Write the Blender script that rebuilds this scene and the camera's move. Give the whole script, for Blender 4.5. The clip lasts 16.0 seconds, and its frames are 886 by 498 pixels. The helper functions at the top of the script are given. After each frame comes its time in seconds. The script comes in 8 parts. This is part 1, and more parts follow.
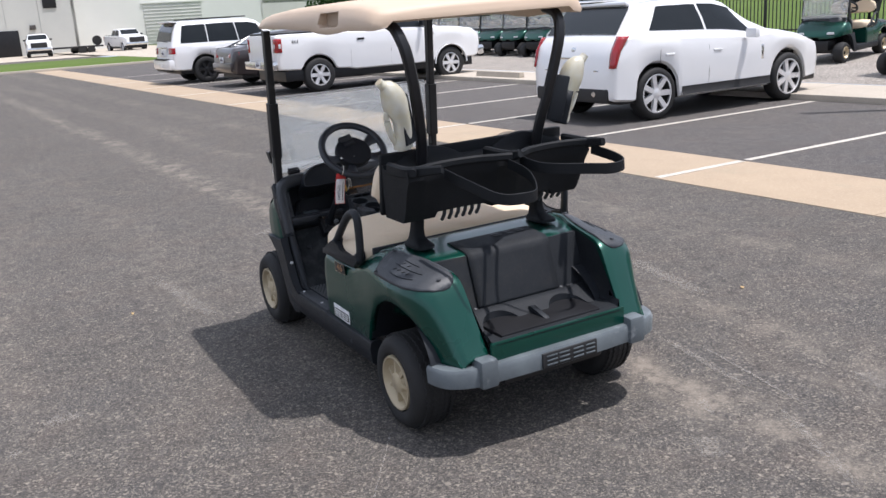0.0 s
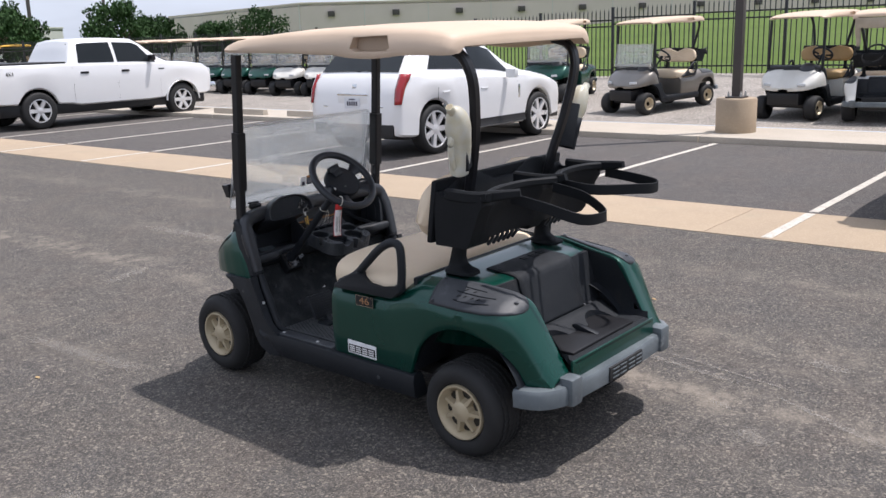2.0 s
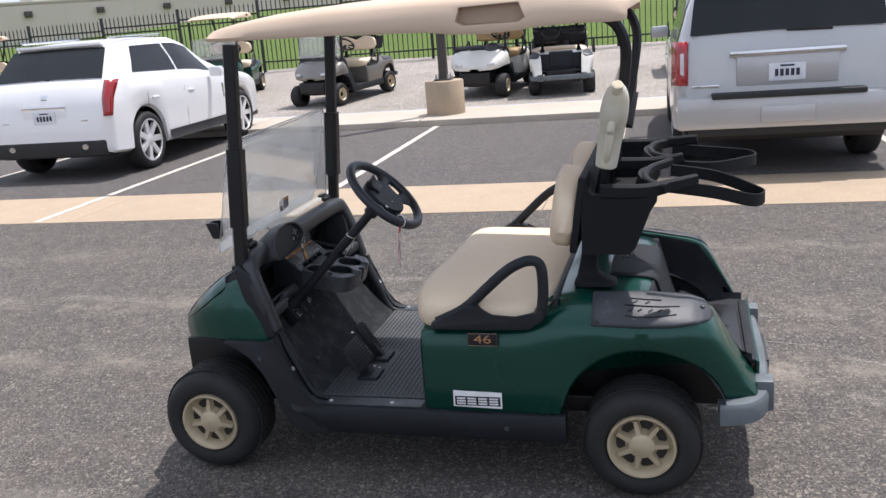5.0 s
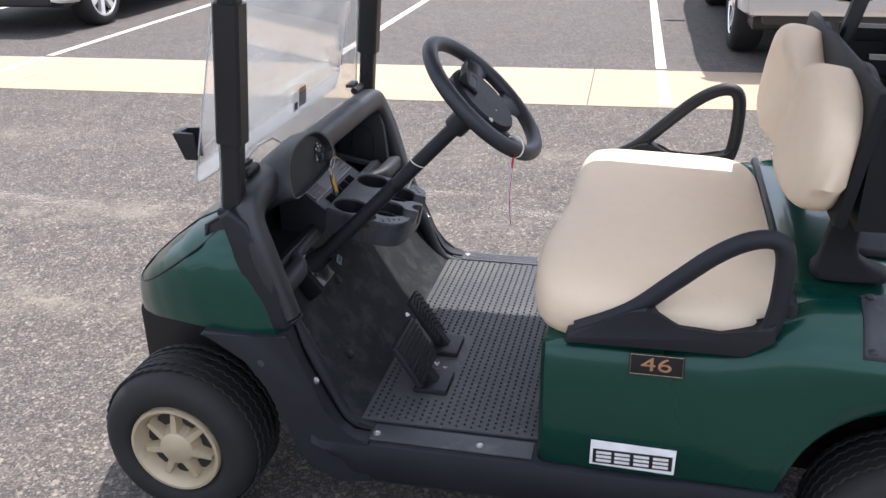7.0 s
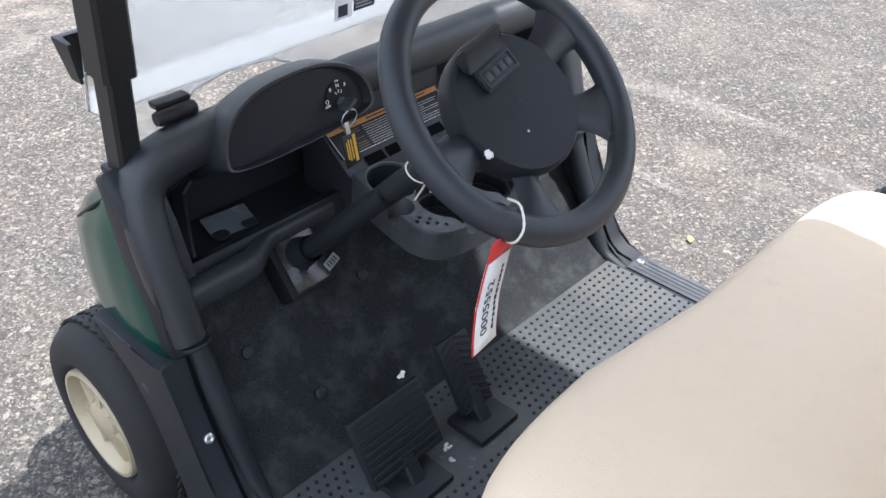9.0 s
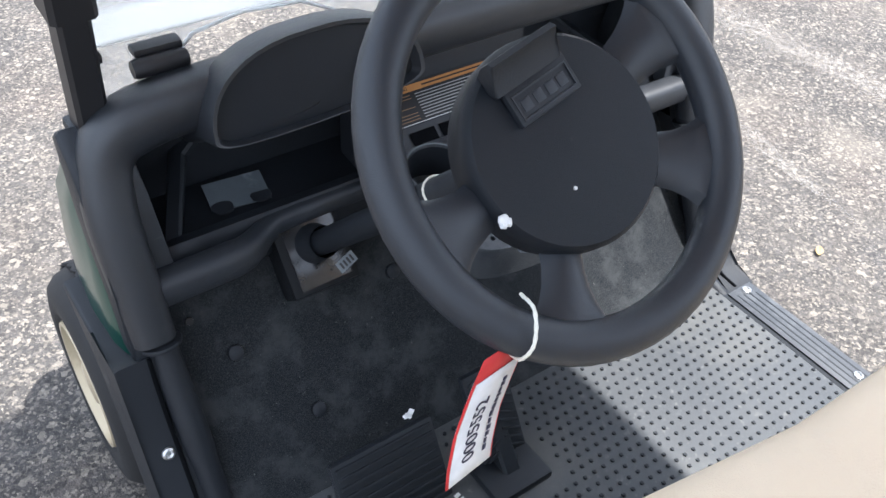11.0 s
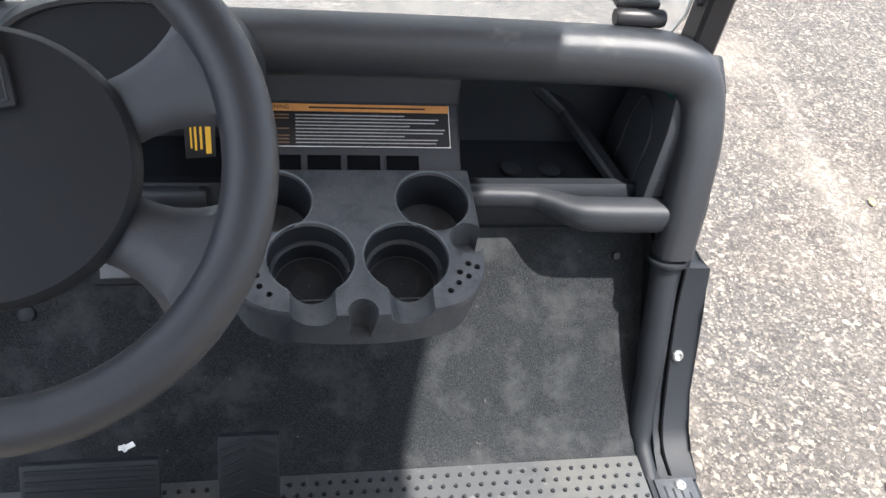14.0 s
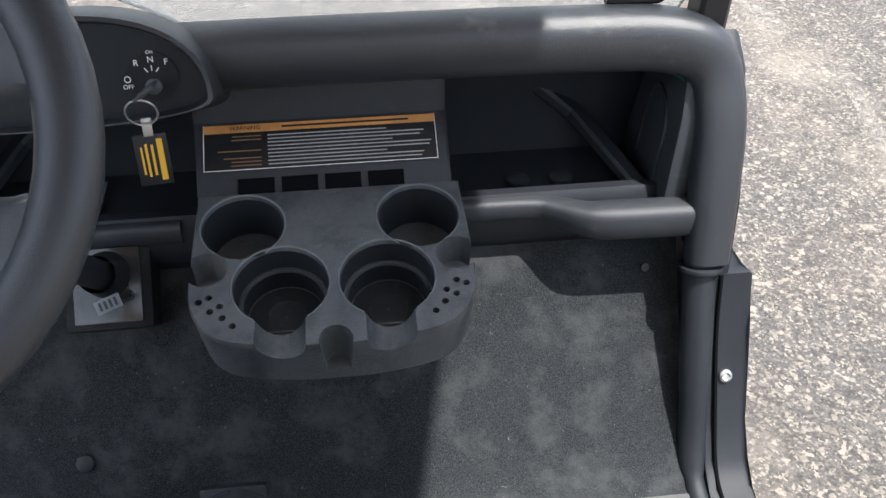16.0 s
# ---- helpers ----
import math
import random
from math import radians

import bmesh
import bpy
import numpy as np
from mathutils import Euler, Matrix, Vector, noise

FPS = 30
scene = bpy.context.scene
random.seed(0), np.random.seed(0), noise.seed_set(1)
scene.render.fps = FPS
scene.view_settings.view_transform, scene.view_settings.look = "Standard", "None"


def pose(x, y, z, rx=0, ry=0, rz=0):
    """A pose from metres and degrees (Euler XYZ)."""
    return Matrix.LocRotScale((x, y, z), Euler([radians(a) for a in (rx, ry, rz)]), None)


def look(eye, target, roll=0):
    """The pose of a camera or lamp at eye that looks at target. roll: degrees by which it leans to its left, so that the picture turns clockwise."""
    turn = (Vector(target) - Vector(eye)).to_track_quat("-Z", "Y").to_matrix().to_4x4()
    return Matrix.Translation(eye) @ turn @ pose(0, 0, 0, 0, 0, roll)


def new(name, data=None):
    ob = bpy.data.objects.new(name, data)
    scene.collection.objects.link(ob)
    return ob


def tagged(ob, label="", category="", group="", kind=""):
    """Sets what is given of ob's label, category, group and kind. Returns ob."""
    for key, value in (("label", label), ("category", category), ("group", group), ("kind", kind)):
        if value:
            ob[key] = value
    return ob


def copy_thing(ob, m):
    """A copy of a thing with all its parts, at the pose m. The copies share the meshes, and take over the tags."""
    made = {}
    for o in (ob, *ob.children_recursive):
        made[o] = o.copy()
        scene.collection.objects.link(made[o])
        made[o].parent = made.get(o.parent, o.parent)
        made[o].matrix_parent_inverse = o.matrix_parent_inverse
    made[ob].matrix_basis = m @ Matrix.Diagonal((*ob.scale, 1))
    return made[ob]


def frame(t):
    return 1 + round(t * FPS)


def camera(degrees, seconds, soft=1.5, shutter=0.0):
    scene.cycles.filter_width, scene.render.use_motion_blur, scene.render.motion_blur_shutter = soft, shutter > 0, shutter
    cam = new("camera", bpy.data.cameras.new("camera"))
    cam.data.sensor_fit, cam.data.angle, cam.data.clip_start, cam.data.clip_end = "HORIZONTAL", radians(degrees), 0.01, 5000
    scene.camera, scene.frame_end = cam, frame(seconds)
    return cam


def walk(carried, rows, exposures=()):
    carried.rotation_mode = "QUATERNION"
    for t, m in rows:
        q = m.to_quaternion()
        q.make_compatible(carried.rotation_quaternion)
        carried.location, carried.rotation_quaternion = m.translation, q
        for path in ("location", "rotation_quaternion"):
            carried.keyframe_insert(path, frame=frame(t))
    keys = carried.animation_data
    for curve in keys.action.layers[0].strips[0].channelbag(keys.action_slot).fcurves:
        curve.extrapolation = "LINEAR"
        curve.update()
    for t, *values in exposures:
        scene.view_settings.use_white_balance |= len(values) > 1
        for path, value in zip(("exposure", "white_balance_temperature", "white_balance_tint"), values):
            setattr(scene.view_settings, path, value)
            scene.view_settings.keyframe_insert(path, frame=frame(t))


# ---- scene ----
cam = camera(52.6, 16.0)
PATH = [
    (0, (-2.089, -3.139, 1.686), (-1.144, -1.452, 1.175), -3.6),
    (0.5, (-2.463, -2.962, 1.658), (-1.373, -1.354, 1.184), -3.0),
    (1, (-2.759, -2.76, 1.699), (-1.518, -1.266, 1.222), -2.6),
    (1.5, (-3.064, -2.508, 1.71), (-1.681, -1.144, 1.233), -1.9),
    (2, (-3.226, -2.161, 1.697), (-1.74, -0.904, 1.238), -1.8),
    (2.5, (-3.431, -1.819, 1.7), (-1.847, -0.688, 1.238), -2.3),
    (3, (-3.592, -1.465, 1.712), (-1.921, -0.466, 1.252), -2.6),
    (3.5, (-3.61, -1.096, 1.711), (-1.868, -0.225, 1.259), -2.2),
    (3.7, (-3.625, -0.952, 1.717), (-1.855, -0.141, 1.259), -2.4),
    (5.8, (-3.109, 0.284, 1.654), (-1.236, 0.628, 1.044), -3.5),
    (6, (-2.99, 0.361, 1.623), (-1.126, 0.677, 0.969), -2.4),
    (6.5, (-2.634, 0.472, 1.554), (-0.796, 0.821, 0.846), -1.0),
    (7, (-2.202, 0.607, 1.508), (-0.405, 1.02, 0.733), -1.1),
    (7.5, (-1.772, 0.649, 1.462), (-0.062, 1.189, 0.577), -0.2),
    (8, (-1.416, 0.608, 1.47), (0.145, 1.332, 0.451), 1.7),
    (8.5, (-1.153, 0.529, 1.459), (0.248, 1.414, 0.34), 2.6),
    (9, (-1.029, 0.388, 1.488), (0.202, 1.474, 0.347), 2.1),
    (9.2, (-0.99, 0.334, 1.499), (0.156, 1.499, 0.347), 1.6),
    (11.3, (-0.665, 0.567, 1.429), (0.274, 1.718, 0.09), 6.0),
    (11.5, (-0.631, 0.558, 1.432), (0.294, 1.705, 0.08), 6.7),
    (12, (-0.545, 0.561, 1.433), (0.338, 1.719, 0.062), 9.2),
    (12.5, (-0.435, 0.524, 1.453), (0.297, 1.78, 0.079), 9.5),
    (13, (-0.319, 0.505, 1.437), (0.202, 1.848, 0.049), 7.3),
    (13.5, (-0.209, 0.496, 1.422), (0.233, 1.878, 0.045), 9.2),
    (14, (-0.117, 0.484, 1.399), (0.309, 1.929, 0.085), 10.6),
    (14.5, (-0.017, 0.492, 1.356), (0.376, 2.013, 0.118), 9.2),
    (15, (0.021, 0.501, 1.349), (0.347, 2.085, 0.172), 6.4),
    (15.5, (0.022, 0.512, 1.330), (0.273, 2.111, 0.155), 3.4),
    (16, (0.027, 0.518, 1.299), (0.240, 2.080, 0.068), 1.0),
]
walk(cam, [(t, look(eye, target, roll)) for t, eye, target, roll in PATH], [(0, 0.27, 6290, 15), (1, 0.24, 6390, 15.5), (2.5, 0.19, 6400, 15.3), (3.5, 0.30, 6390, 15.5), (6, 0.50, 6420, 15.5), (6.5, 0.82, 6470, 16), (7, 0.95, 6440, 16.3), (7.5, 1.06, 6380, 16.5), (8, 1.25, 6220, 13.5), (9, 1.42, 6220, 11.8), (11.5, 1.72, 6190, 11), (12.5, 1.76, 6300, 11.8), (13, 1.74, 6470, 11.5), (13.5, 2.15, 6660, 11.3), (14, 1.86, 6610, 11.3), (15, 1.61, 6630, 11.4), (15.5, 1.65, 6610, 11.2), (16, 1.56, 6490, 10.6)])

# ---- light ----
world = bpy.data.worlds.new("sky")
scene.world = world
world.use_nodes = True
wn = world.node_tree
sky = wn.nodes.new("ShaderNodeTexSky")
sky.sky_type = "NISHITA"
sky.sun_disc = False
SUN = Vector((0.47, -0.39, 1.70)).normalized()
sky.sun_elevation = math.asin(SUN.z)
sky.sun_rotation = math.atan2(SUN.x, SUN.y)
sky.air_density, sky.dust_density, sky.ozone_density = 1.0, 3.0, 1.0
# thin bright cloud veil over the whole sky
tc = wn.nodes.new("ShaderNodeTexCoord")
cmap = wn.nodes.new("ShaderNodeMapping")
cmap.inputs["Scale"].default_value = (1.0, 1.0, 3.2)
cno = wn.nodes.new("ShaderNodeTexNoise")
cno.inputs["Scale"].default_value, cno.inputs["Detail"].default_value = 2.2, 6.0
crp = wn.nodes.new("ShaderNodeValToRGB")
crp.color_ramp.elements[0].position, crp.color_ramp.elements[1].position = 0.36, 0.68
mix = wn.nodes.new("ShaderNodeMix")
mix.data_type = "RGBA"
mix.inputs["B"].default_value = (9.7, 10.8, 12.5, 1)
half = wn.nodes.new("ShaderNodeMath")
half.operation = "MULTIPLY_ADD"
half.inputs[1].default_value, half.inputs[2].default_value = 0.45, 0.5
wn.links.new(tc.outputs["Generated"], cmap.inputs[0])
wn.links.new(cmap.outputs[0], cno.inputs[0])
wn.links.new(cno.outputs[0], crp.inputs[0])
wn.links.new(crp.outputs[0], half.inputs[0])
wn.links.new(half.outputs[0], mix.inputs["Factor"])
wn.links.new(sky.outputs[0], mix.inputs["A"])
wn.links.new(mix.outputs["Result"], wn.nodes["Background"].inputs[0])
wn.nodes["Background"].inputs[1].default_value = 0.084
sun = new("sun", bpy.data.lights.new("sun", "SUN"))
sun.data.energy, sun.data.angle, sun.data.color = 4.0, radians(0.9), (1.0, 0.972, 0.93)
sun.matrix_world = look(SUN * 50, (0, 0, 0))


# ---- materials ----
def material(name, color, rough=0.5, metal=0.0, color2=None, scale=20.0, fine=None, bump=0.0, bump_scale=200.0,
             coat=0.0, spec=0.5, wear=None, wear_scale=3.0, wear_at=0.58, vary=0.0, rough_vary=0.1, dimple=None, streak=None):
    """A surface with grain, broad variation and optional wear patches."""
    m = bpy.data.materials.new(name)
    m.use_nodes = True
    nt = m.node_tree
    b = nt.nodes["Principled BSDF"]
    b.inputs["Roughness"].default_value = rough
    b.inputs["Metallic"].default_value = metal
    b.inputs["Coat Weight"].default_value = coat
    b.inputs["Coat Roughness"].default_value = 0.06
    b.inputs["Specular IOR Level"].default_value = spec
    co = nt.nodes.new("ShaderNodeTexCoord")

    def noise_at(s, detail=5.0, rgh=0.6):
        n = nt.nodes.new("ShaderNodeTexNoise")
        n.inputs["Scale"].default_value, n.inputs["Detail"].default_value, n.inputs["Roughness"].default_value = s, detail, rgh
        nt.links.new(co.outputs["Object"], n.inputs["Vector"])
        return n

    def ramp(src, p0, p1, c0=(0, 0, 0, 1), c1=(1, 1, 1, 1)):
        r = nt.nodes.new("ShaderNodeValToRGB")
        r.color_ramp.elements[0].position, r.color_ramp.elements[1].position = p0, p1
        r.color_ramp.elements[0].color, r.color_ramp.elements[1].color = c0, c1
        nt.links.new(src, r.inputs[0])
        return r.outputs[0]

    def blend(a, b_, fac):
        x = nt.nodes.new("ShaderNodeMix")
        x.data_type = "RGBA"
        for sock, val in (("A", a), ("B", b_)):
            if isinstance(val, tuple):
                x.inputs[sock].default_value = (*val[:3], 1)
            else:
                nt.links.new(val, x.inputs[sock])
        nt.links.new(fac, x.inputs["Factor"])
        return x.outputs["Result"]

    c2 = color2 or tuple(v * 0.82 for v in color)
    n1 = noise_at(scale)
    out = blend(color, c2, ramp(n1.outputs[0], 0.35, 0.65))
    if fine:
        fcol, fscale, f0, f1 = fine
        nf = noise_at(fscale, 3.0, 0.7)
        out = blend(out, fcol, ramp(nf.outputs[0], f0, f1))
    if wear:
        nw = noise_at(wear_scale, 8.0, 0.68)
        out = blend(out, wear, ramp(nw.outputs[0], wear_at, wear_at + 0.16))
    if streak:
        scol, sscale, s0, s1, most = streak
        mp = nt.nodes.new("ShaderNodeMapping")
        mp.inputs["Scale"].default_value = sscale
        nt.links.new(co.outputs["Object"], mp.inputs[0])
        ns = nt.nodes.new("ShaderNodeTexNoise")
        ns.inputs["Scale"].default_value, ns.inputs["Detail"].default_value, ns.inputs["Roughness"].default_value = 1.0, 6.0, 0.7
        nt.links.new(mp.outputs[0], ns.inputs["Vector"])
        out = blend(out, scol, ramp(ns.outputs[0], s0, s1, (0, 0, 0, 1), (most, most, most, 1)))
    if vary:
        oi = nt.nodes.new("ShaderNodeObjectInfo")
        hs = nt.nodes.new("ShaderNodeHueSaturation")
        mr = nt.nodes.new("ShaderNodeMapRange")
        mr.inputs["To Min"].default_value, mr.inputs["To Max"].default_value = 1 - vary, 1 + vary
        nt.links.new(oi.outputs["Random"], mr.inputs["Value"])
        nt.links.new(mr.outputs[0], hs.inputs["Value"])
        nt.links.new(out, hs.inputs["Color"])
        out = hs.outputs[0]
    nt.links.new(out, b.inputs["Base Color"])
    if rough_vary:
        mr2 = nt.nodes.new("ShaderNodeMapRange")
        mr2.inputs["To Min"].default_value, mr2.inputs["To Max"].default_value = max(rough - rough_vary, 0.02), min(rough + rough_vary, 1)
        nt.links.new(noise_at(scale * 0.4).outputs[0], mr2.inputs["Value"])
        nt.links.new(mr2.outputs[0], b.inputs["Roughness"])
    if bump:
        bp = nt.nodes.new("ShaderNodeBump")
        bp.inputs["Strength"].default_value, bp.inputs["Distance"].default_value = bump, 0.004
        nt.links.new(noise_at(bump_scale, 4.0).outputs[0], bp.inputs["Height"])
        nt.links.new(bp.outputs[0], b.inputs["Normal"])
        if dimple:
            bq = nt.nodes.new("ShaderNodeBump")
            bq.inputs["Strength"].default_value, bq.inputs["Distance"].default_value = dimple[0], 0.02
            nt.links.new(noise_at(dimple[1], 3.0, 0.55).outputs[0], bq.inputs["Height"])
            nt.links.new(bq.outputs[0], bp.inputs["Normal"])
    return m


def clear_sheet(name, tint=(1, 1, 1), haze=0.05, foot=None):
    """A thin clear sheet: see-through, a little hazy with dust and fine wipes, glossy at low angles."""
    m = bpy.data.materials.new(name)
    m.use_nodes = True
    nt = m.node_tree
    nt.nodes.remove(nt.nodes["Principled BSDF"])
    clear, milk, gloss = (nt.nodes.new("ShaderNodeBsdf" + k) for k in ("Transparent", "Translucent", "Glossy"))
    clear.inputs["Color"].default_value = (0.97, 0.98, 0.98, 1)
    milk.inputs["Color"].default_value = (*tint, 1)
    gloss.inputs["Roughness"].default_value = 0.03
    no = nt.nodes.new("ShaderNodeTexNoise")
    no.inputs["Scale"].default_value, no.inputs["Detail"].default_value = 3.0, 7.0
    mr = nt.nodes.new("ShaderNodeMapRange")
    mr.inputs["From Min"].default_value, mr.inputs["From Max"].default_value = 0.3, 0.7
    mr.inputs["To Min"].default_value, mr.inputs["To Max"].default_value = haze * 0.5, haze * 1.6
    lw = nt.nodes.new("ShaderNodeLayerWeight")
    lw.inputs["Blend"].default_value = 0.28
    fr = nt.nodes.new("ShaderNodeMapRange")
    fr.inputs["To Min"].default_value, fr.inputs["To Max"].default_value = 0.02, 0.38
    nt.links.new(lw.outputs["Facing"], fr.inputs["Value"])
    m1, m2 = nt.nodes.new("ShaderNodeMixShader"), nt.nodes.new("ShaderNodeMixShader")
    nt.links.new(no.outputs[0], mr.inputs["Value"])
    nt.links.new(mr.outputs[0], m1.inputs[0])
    if foot:                                  # milkier towards the lower edge
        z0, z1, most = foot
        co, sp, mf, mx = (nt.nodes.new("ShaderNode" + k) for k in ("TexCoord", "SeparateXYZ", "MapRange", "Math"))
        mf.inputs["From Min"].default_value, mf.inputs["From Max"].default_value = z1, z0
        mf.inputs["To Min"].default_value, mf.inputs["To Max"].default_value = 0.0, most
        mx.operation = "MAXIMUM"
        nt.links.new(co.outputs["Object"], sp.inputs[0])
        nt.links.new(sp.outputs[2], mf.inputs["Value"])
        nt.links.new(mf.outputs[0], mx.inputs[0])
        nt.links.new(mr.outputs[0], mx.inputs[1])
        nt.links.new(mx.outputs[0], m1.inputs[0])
    nt.links.new(clear.outputs[0], m1.inputs[1])
    nt.links.new(milk.outputs[0], m1.inputs[2])
    nt.links.new(fr.outputs[0], m2.inputs[0])
    nt.links.new(m1.outputs[0], m2.inputs[1])
    nt.links.new(gloss.outputs[0], m2.inputs[2])
    nt.links.new(m2.outputs[0], nt.nodes["Material Output"].inputs["Surface"])
    return m


def asphalt_material(name, dark, light, chips, worn, worn_mix=0.62, lanes=()):
    """Rolled asphalt: dark binder, small stones of many tones, broad stains and pale worn lanes along y."""
    m = bpy.data.materials.new(name)
    m.use_nodes = True
    nt = m.node_tree
    b = nt.nodes["Principled BSDF"]
    b.inputs["Roughness"].default_value = 0.88
    b.inputs["Specular IOR Level"].default_value = 0.25
    co = nt.nodes.new("ShaderNodeTexCoord")

    def noise_at(s, detail, rgh, vec=None):
        n = nt.nodes.new("ShaderNodeTexNoise")
        n.inputs["Scale"].default_value, n.inputs["Detail"].default_value, n.inputs["Roughness"].default_value = s, detail, rgh
        nt.links.new(vec or co.outputs["Object"], n.inputs["Vector"])
        return n.outputs[0]

    def ramp(src, p0, p1, most=1.0):
        r = nt.nodes.new("ShaderNodeMapRange")
        r.inputs["From Min"].default_value, r.inputs["From Max"].default_value = p0, p1
        r.inputs["To Max"].default_value = most
        nt.links.new(src, r.inputs["Value"])
        return r.outputs[0]

    def math_op(op, a, c):
        n = nt.nodes.new("ShaderNodeMath")
        n.operation = op
        for k, v in enumerate((a, c)):
            if isinstance(v, float):
                n.inputs[k].default_value = v
            else:
                nt.links.new(v, n.inputs[k])
        return n.outputs[0]

    def blend(a, c, fac):
        x = nt.nodes.new("ShaderNodeMix")
        x.data_type = "RGBA"
        for sock, val in (("A", a), ("B", c)):
            if isinstance(val, tuple):
                x.inputs[sock].default_value = (*val, 1)
            else:
                nt.links.new(val, x.inputs[sock])
        nt.links.new(fac, x.inputs["Factor"])
        return x.outputs["Result"]

    def stones(s):
        v = nt.nodes.new("ShaderNodeTexVoronoi")
        v.inputs["Scale"].default_value = s
        nt.links.new(co.outputs["Object"], v.inputs["Vector"])
        sp = nt.nodes.new("ShaderNodeSeparateColor")
        nt.links.new(v.outputs["Color"], sp.inputs[0])
        return sp.outputs[0], sp.outputs[1], v.outputs["Distance"]
    base = blend(dark, light, ramp(noise_at(0.7, 5.0, 0.6), 0.35, 0.65))
    base = blend(base, (light[0] * 1.22, light[1] * 1.06, light[2] * 0.98), ramp(noise_at(2.3, 6.0, 0.65), 0.46, 0.68, 0.75))
    base = blend(base, (dark[0] * 0.80, dark[1] * 0.88, dark[2] * 1.0), ramp(noise_at(1.4, 6.0, 0.6), 0.50, 0.70, 0.7))
    r1, g1, d1 = stones(300.0)
    r2, g2, d2 = stones(150.0)
    r3, g3, d3 = stones(80.0)
    tone = blend(base, tuple(v * 0.52 for v in dark), ramp(g1, 0.35, 1.10, 0.48))
    tone = blend(tone, chips, ramp(r1, 0.40, 1.20, 0.46))
    tone = blend(tone, tuple(v * 0.50 for v in dark), ramp(g2, 0.50, 0.92, 0.66))
    tone = blend(tone, tuple(v * 1.25 for v in chips), ramp(r2, 0.70, 0.98, 0.64))
    tone = blend(tone, tuple(v * 1.7 for v in chips), ramp(g1, 0.955, 0.985, 0.55))
    tone = blend(tone, tuple(v * 1.55 for v in chips), ramp(r3, 0.91, 0.975, 0.48))
    tone = blend(tone, tuple(v * 0.55 for v in dark), ramp(g3, 0.80, 0.98, 0.5))
    tone = blend(tone, tuple(v * 1.6 for v in light), ramp(noise_at(30.0, 5.0, 0.75), 0.50, 0.76, 0.55))
    tone = blend(tone, tuple(v * 0.66 for v in dark), ramp(noise_at(8.0, 7.0, 0.72), 0.49, 0.68, 0.48))
    mp = nt.nodes.new("ShaderNodeMapping")
    mp.inputs["Rotation"].default_value = (0, 0, radians(4))
    mp.inputs["Scale"].default_value = (1.25, 0.10, 1.0)
    nt.links.new(co.outputs["Object"], mp.inputs[0])
    streak = math_op("MULTIPLY", ramp(noise_at(1.0, 3.0, 0.6, mp.outputs[0]), 0.52, 0.68), ramp(noise_at(5.0, 8.0, 0.75), 0.46, 0.66))
    out = blend(tone, worn, math_op("MULTIPLY", streak, worn_mix * 0.45))
    if lanes:
        sep = nt.nodes.new("ShaderNodeSeparateXYZ")
        nt.links.new(co.outputs["Object"], sep.inputs[0])
        wob = math_op("MULTIPLY", math_op("SUBTRACT", noise_at(0.9, 4.0, 0.6), 0.5), 0.55)
        across = math_op("ADD", sep.outputs[0], wob)
        patch = ramp(noise_at(4.2, 9.0, 0.78), 0.44, 0.60)
        gaps = ramp(noise_at(1.0, 3.0, 0.6), 0.36, 0.56)
        for centre, width, most in lanes:
            near = ramp(math_op("ABSOLUTE", math_op("SUBTRACT", across, centre), 0.0), width, width * 0.15, most)
            out = blend(out, worn, math_op("MULTIPLY", math_op("MULTIPLY", near, patch), gaps))
    nt.links.new(out, b.inputs["Base Color"])
    bp = nt.nodes.new("ShaderNodeBump")
    bp.inputs["Strength"].default_value, bp.inputs["Distance"].default_value = 0.5, 0.003
    nt.links.new(math_op("SUBTRACT", 1.0, d1), bp.inputs["Height"])
    nt.links.new(bp.outputs[0], b.inputs["Normal"])
    return m


ASPHALT = asphalt_material("asphalt", (0.059, 0.055, 0.053), (0.083, 0.077, 0.073), (0.232, 0.203, 0.166), (0.265, 0.229, 0.187), 0.75, ((0.62, 0.24, 0.8), (1.56, 0.22, 0.42), (2.75, 0.30, 0.35)))
STALL = asphalt_material("stall_asphalt", (0.068, 0.063, 0.060), (0.092, 0.085, 0.081), (0.20, 0.18, 0.165), (0.19, 0.17, 0.15))
TANCRETE = material("tan_concrete", (0.375, 0.288, 0.198), 0.9, color2=(0.34, 0.26, 0.18), scale=2.0, fine=((0.44, 0.35, 0.25), 60, 0.5, 0.7), bump=0.25, bump_scale=120, wear=(0.32, 0.27, 0.19), wear_scale=1.3, wear_at=0.56)
CONCRETE = material("pale_concrete", (0.44, 0.385, 0.315), 0.9, color2=(0.39, 0.34, 0.275), scale=1.5, fine=((0.56, 0.50, 0.43), 70, 0.5, 0.7), bump=0.25, bump_scale=120)
PAINT = material("line_paint", (0.60, 0.555, 0.48), 0.7, color2=(0.47, 0.43, 0.37), scale=8, fine=((0.2, 0.18, 0.17), 60, 0.54, 0.68), bump=0.3, bump_scale=110)
GRAVEL = material("gravel", (0.255, 0.225, 0.195), 0.95, color2=(0.176, 0.157, 0.137), scale=1.2, fine=((0.46, 0.42, 0.37), 26, 0.5, 0.62), bump=1.0, bump_scale=30)
GRASS = material("grass", (0.074, 0.110, 0.029), 0.95, color2=(0.098, 0.136, 0.038), scale=0.15, fine=((0.10, 0.16, 0.028), 9, 0.45, 0.65), spec=0.1)
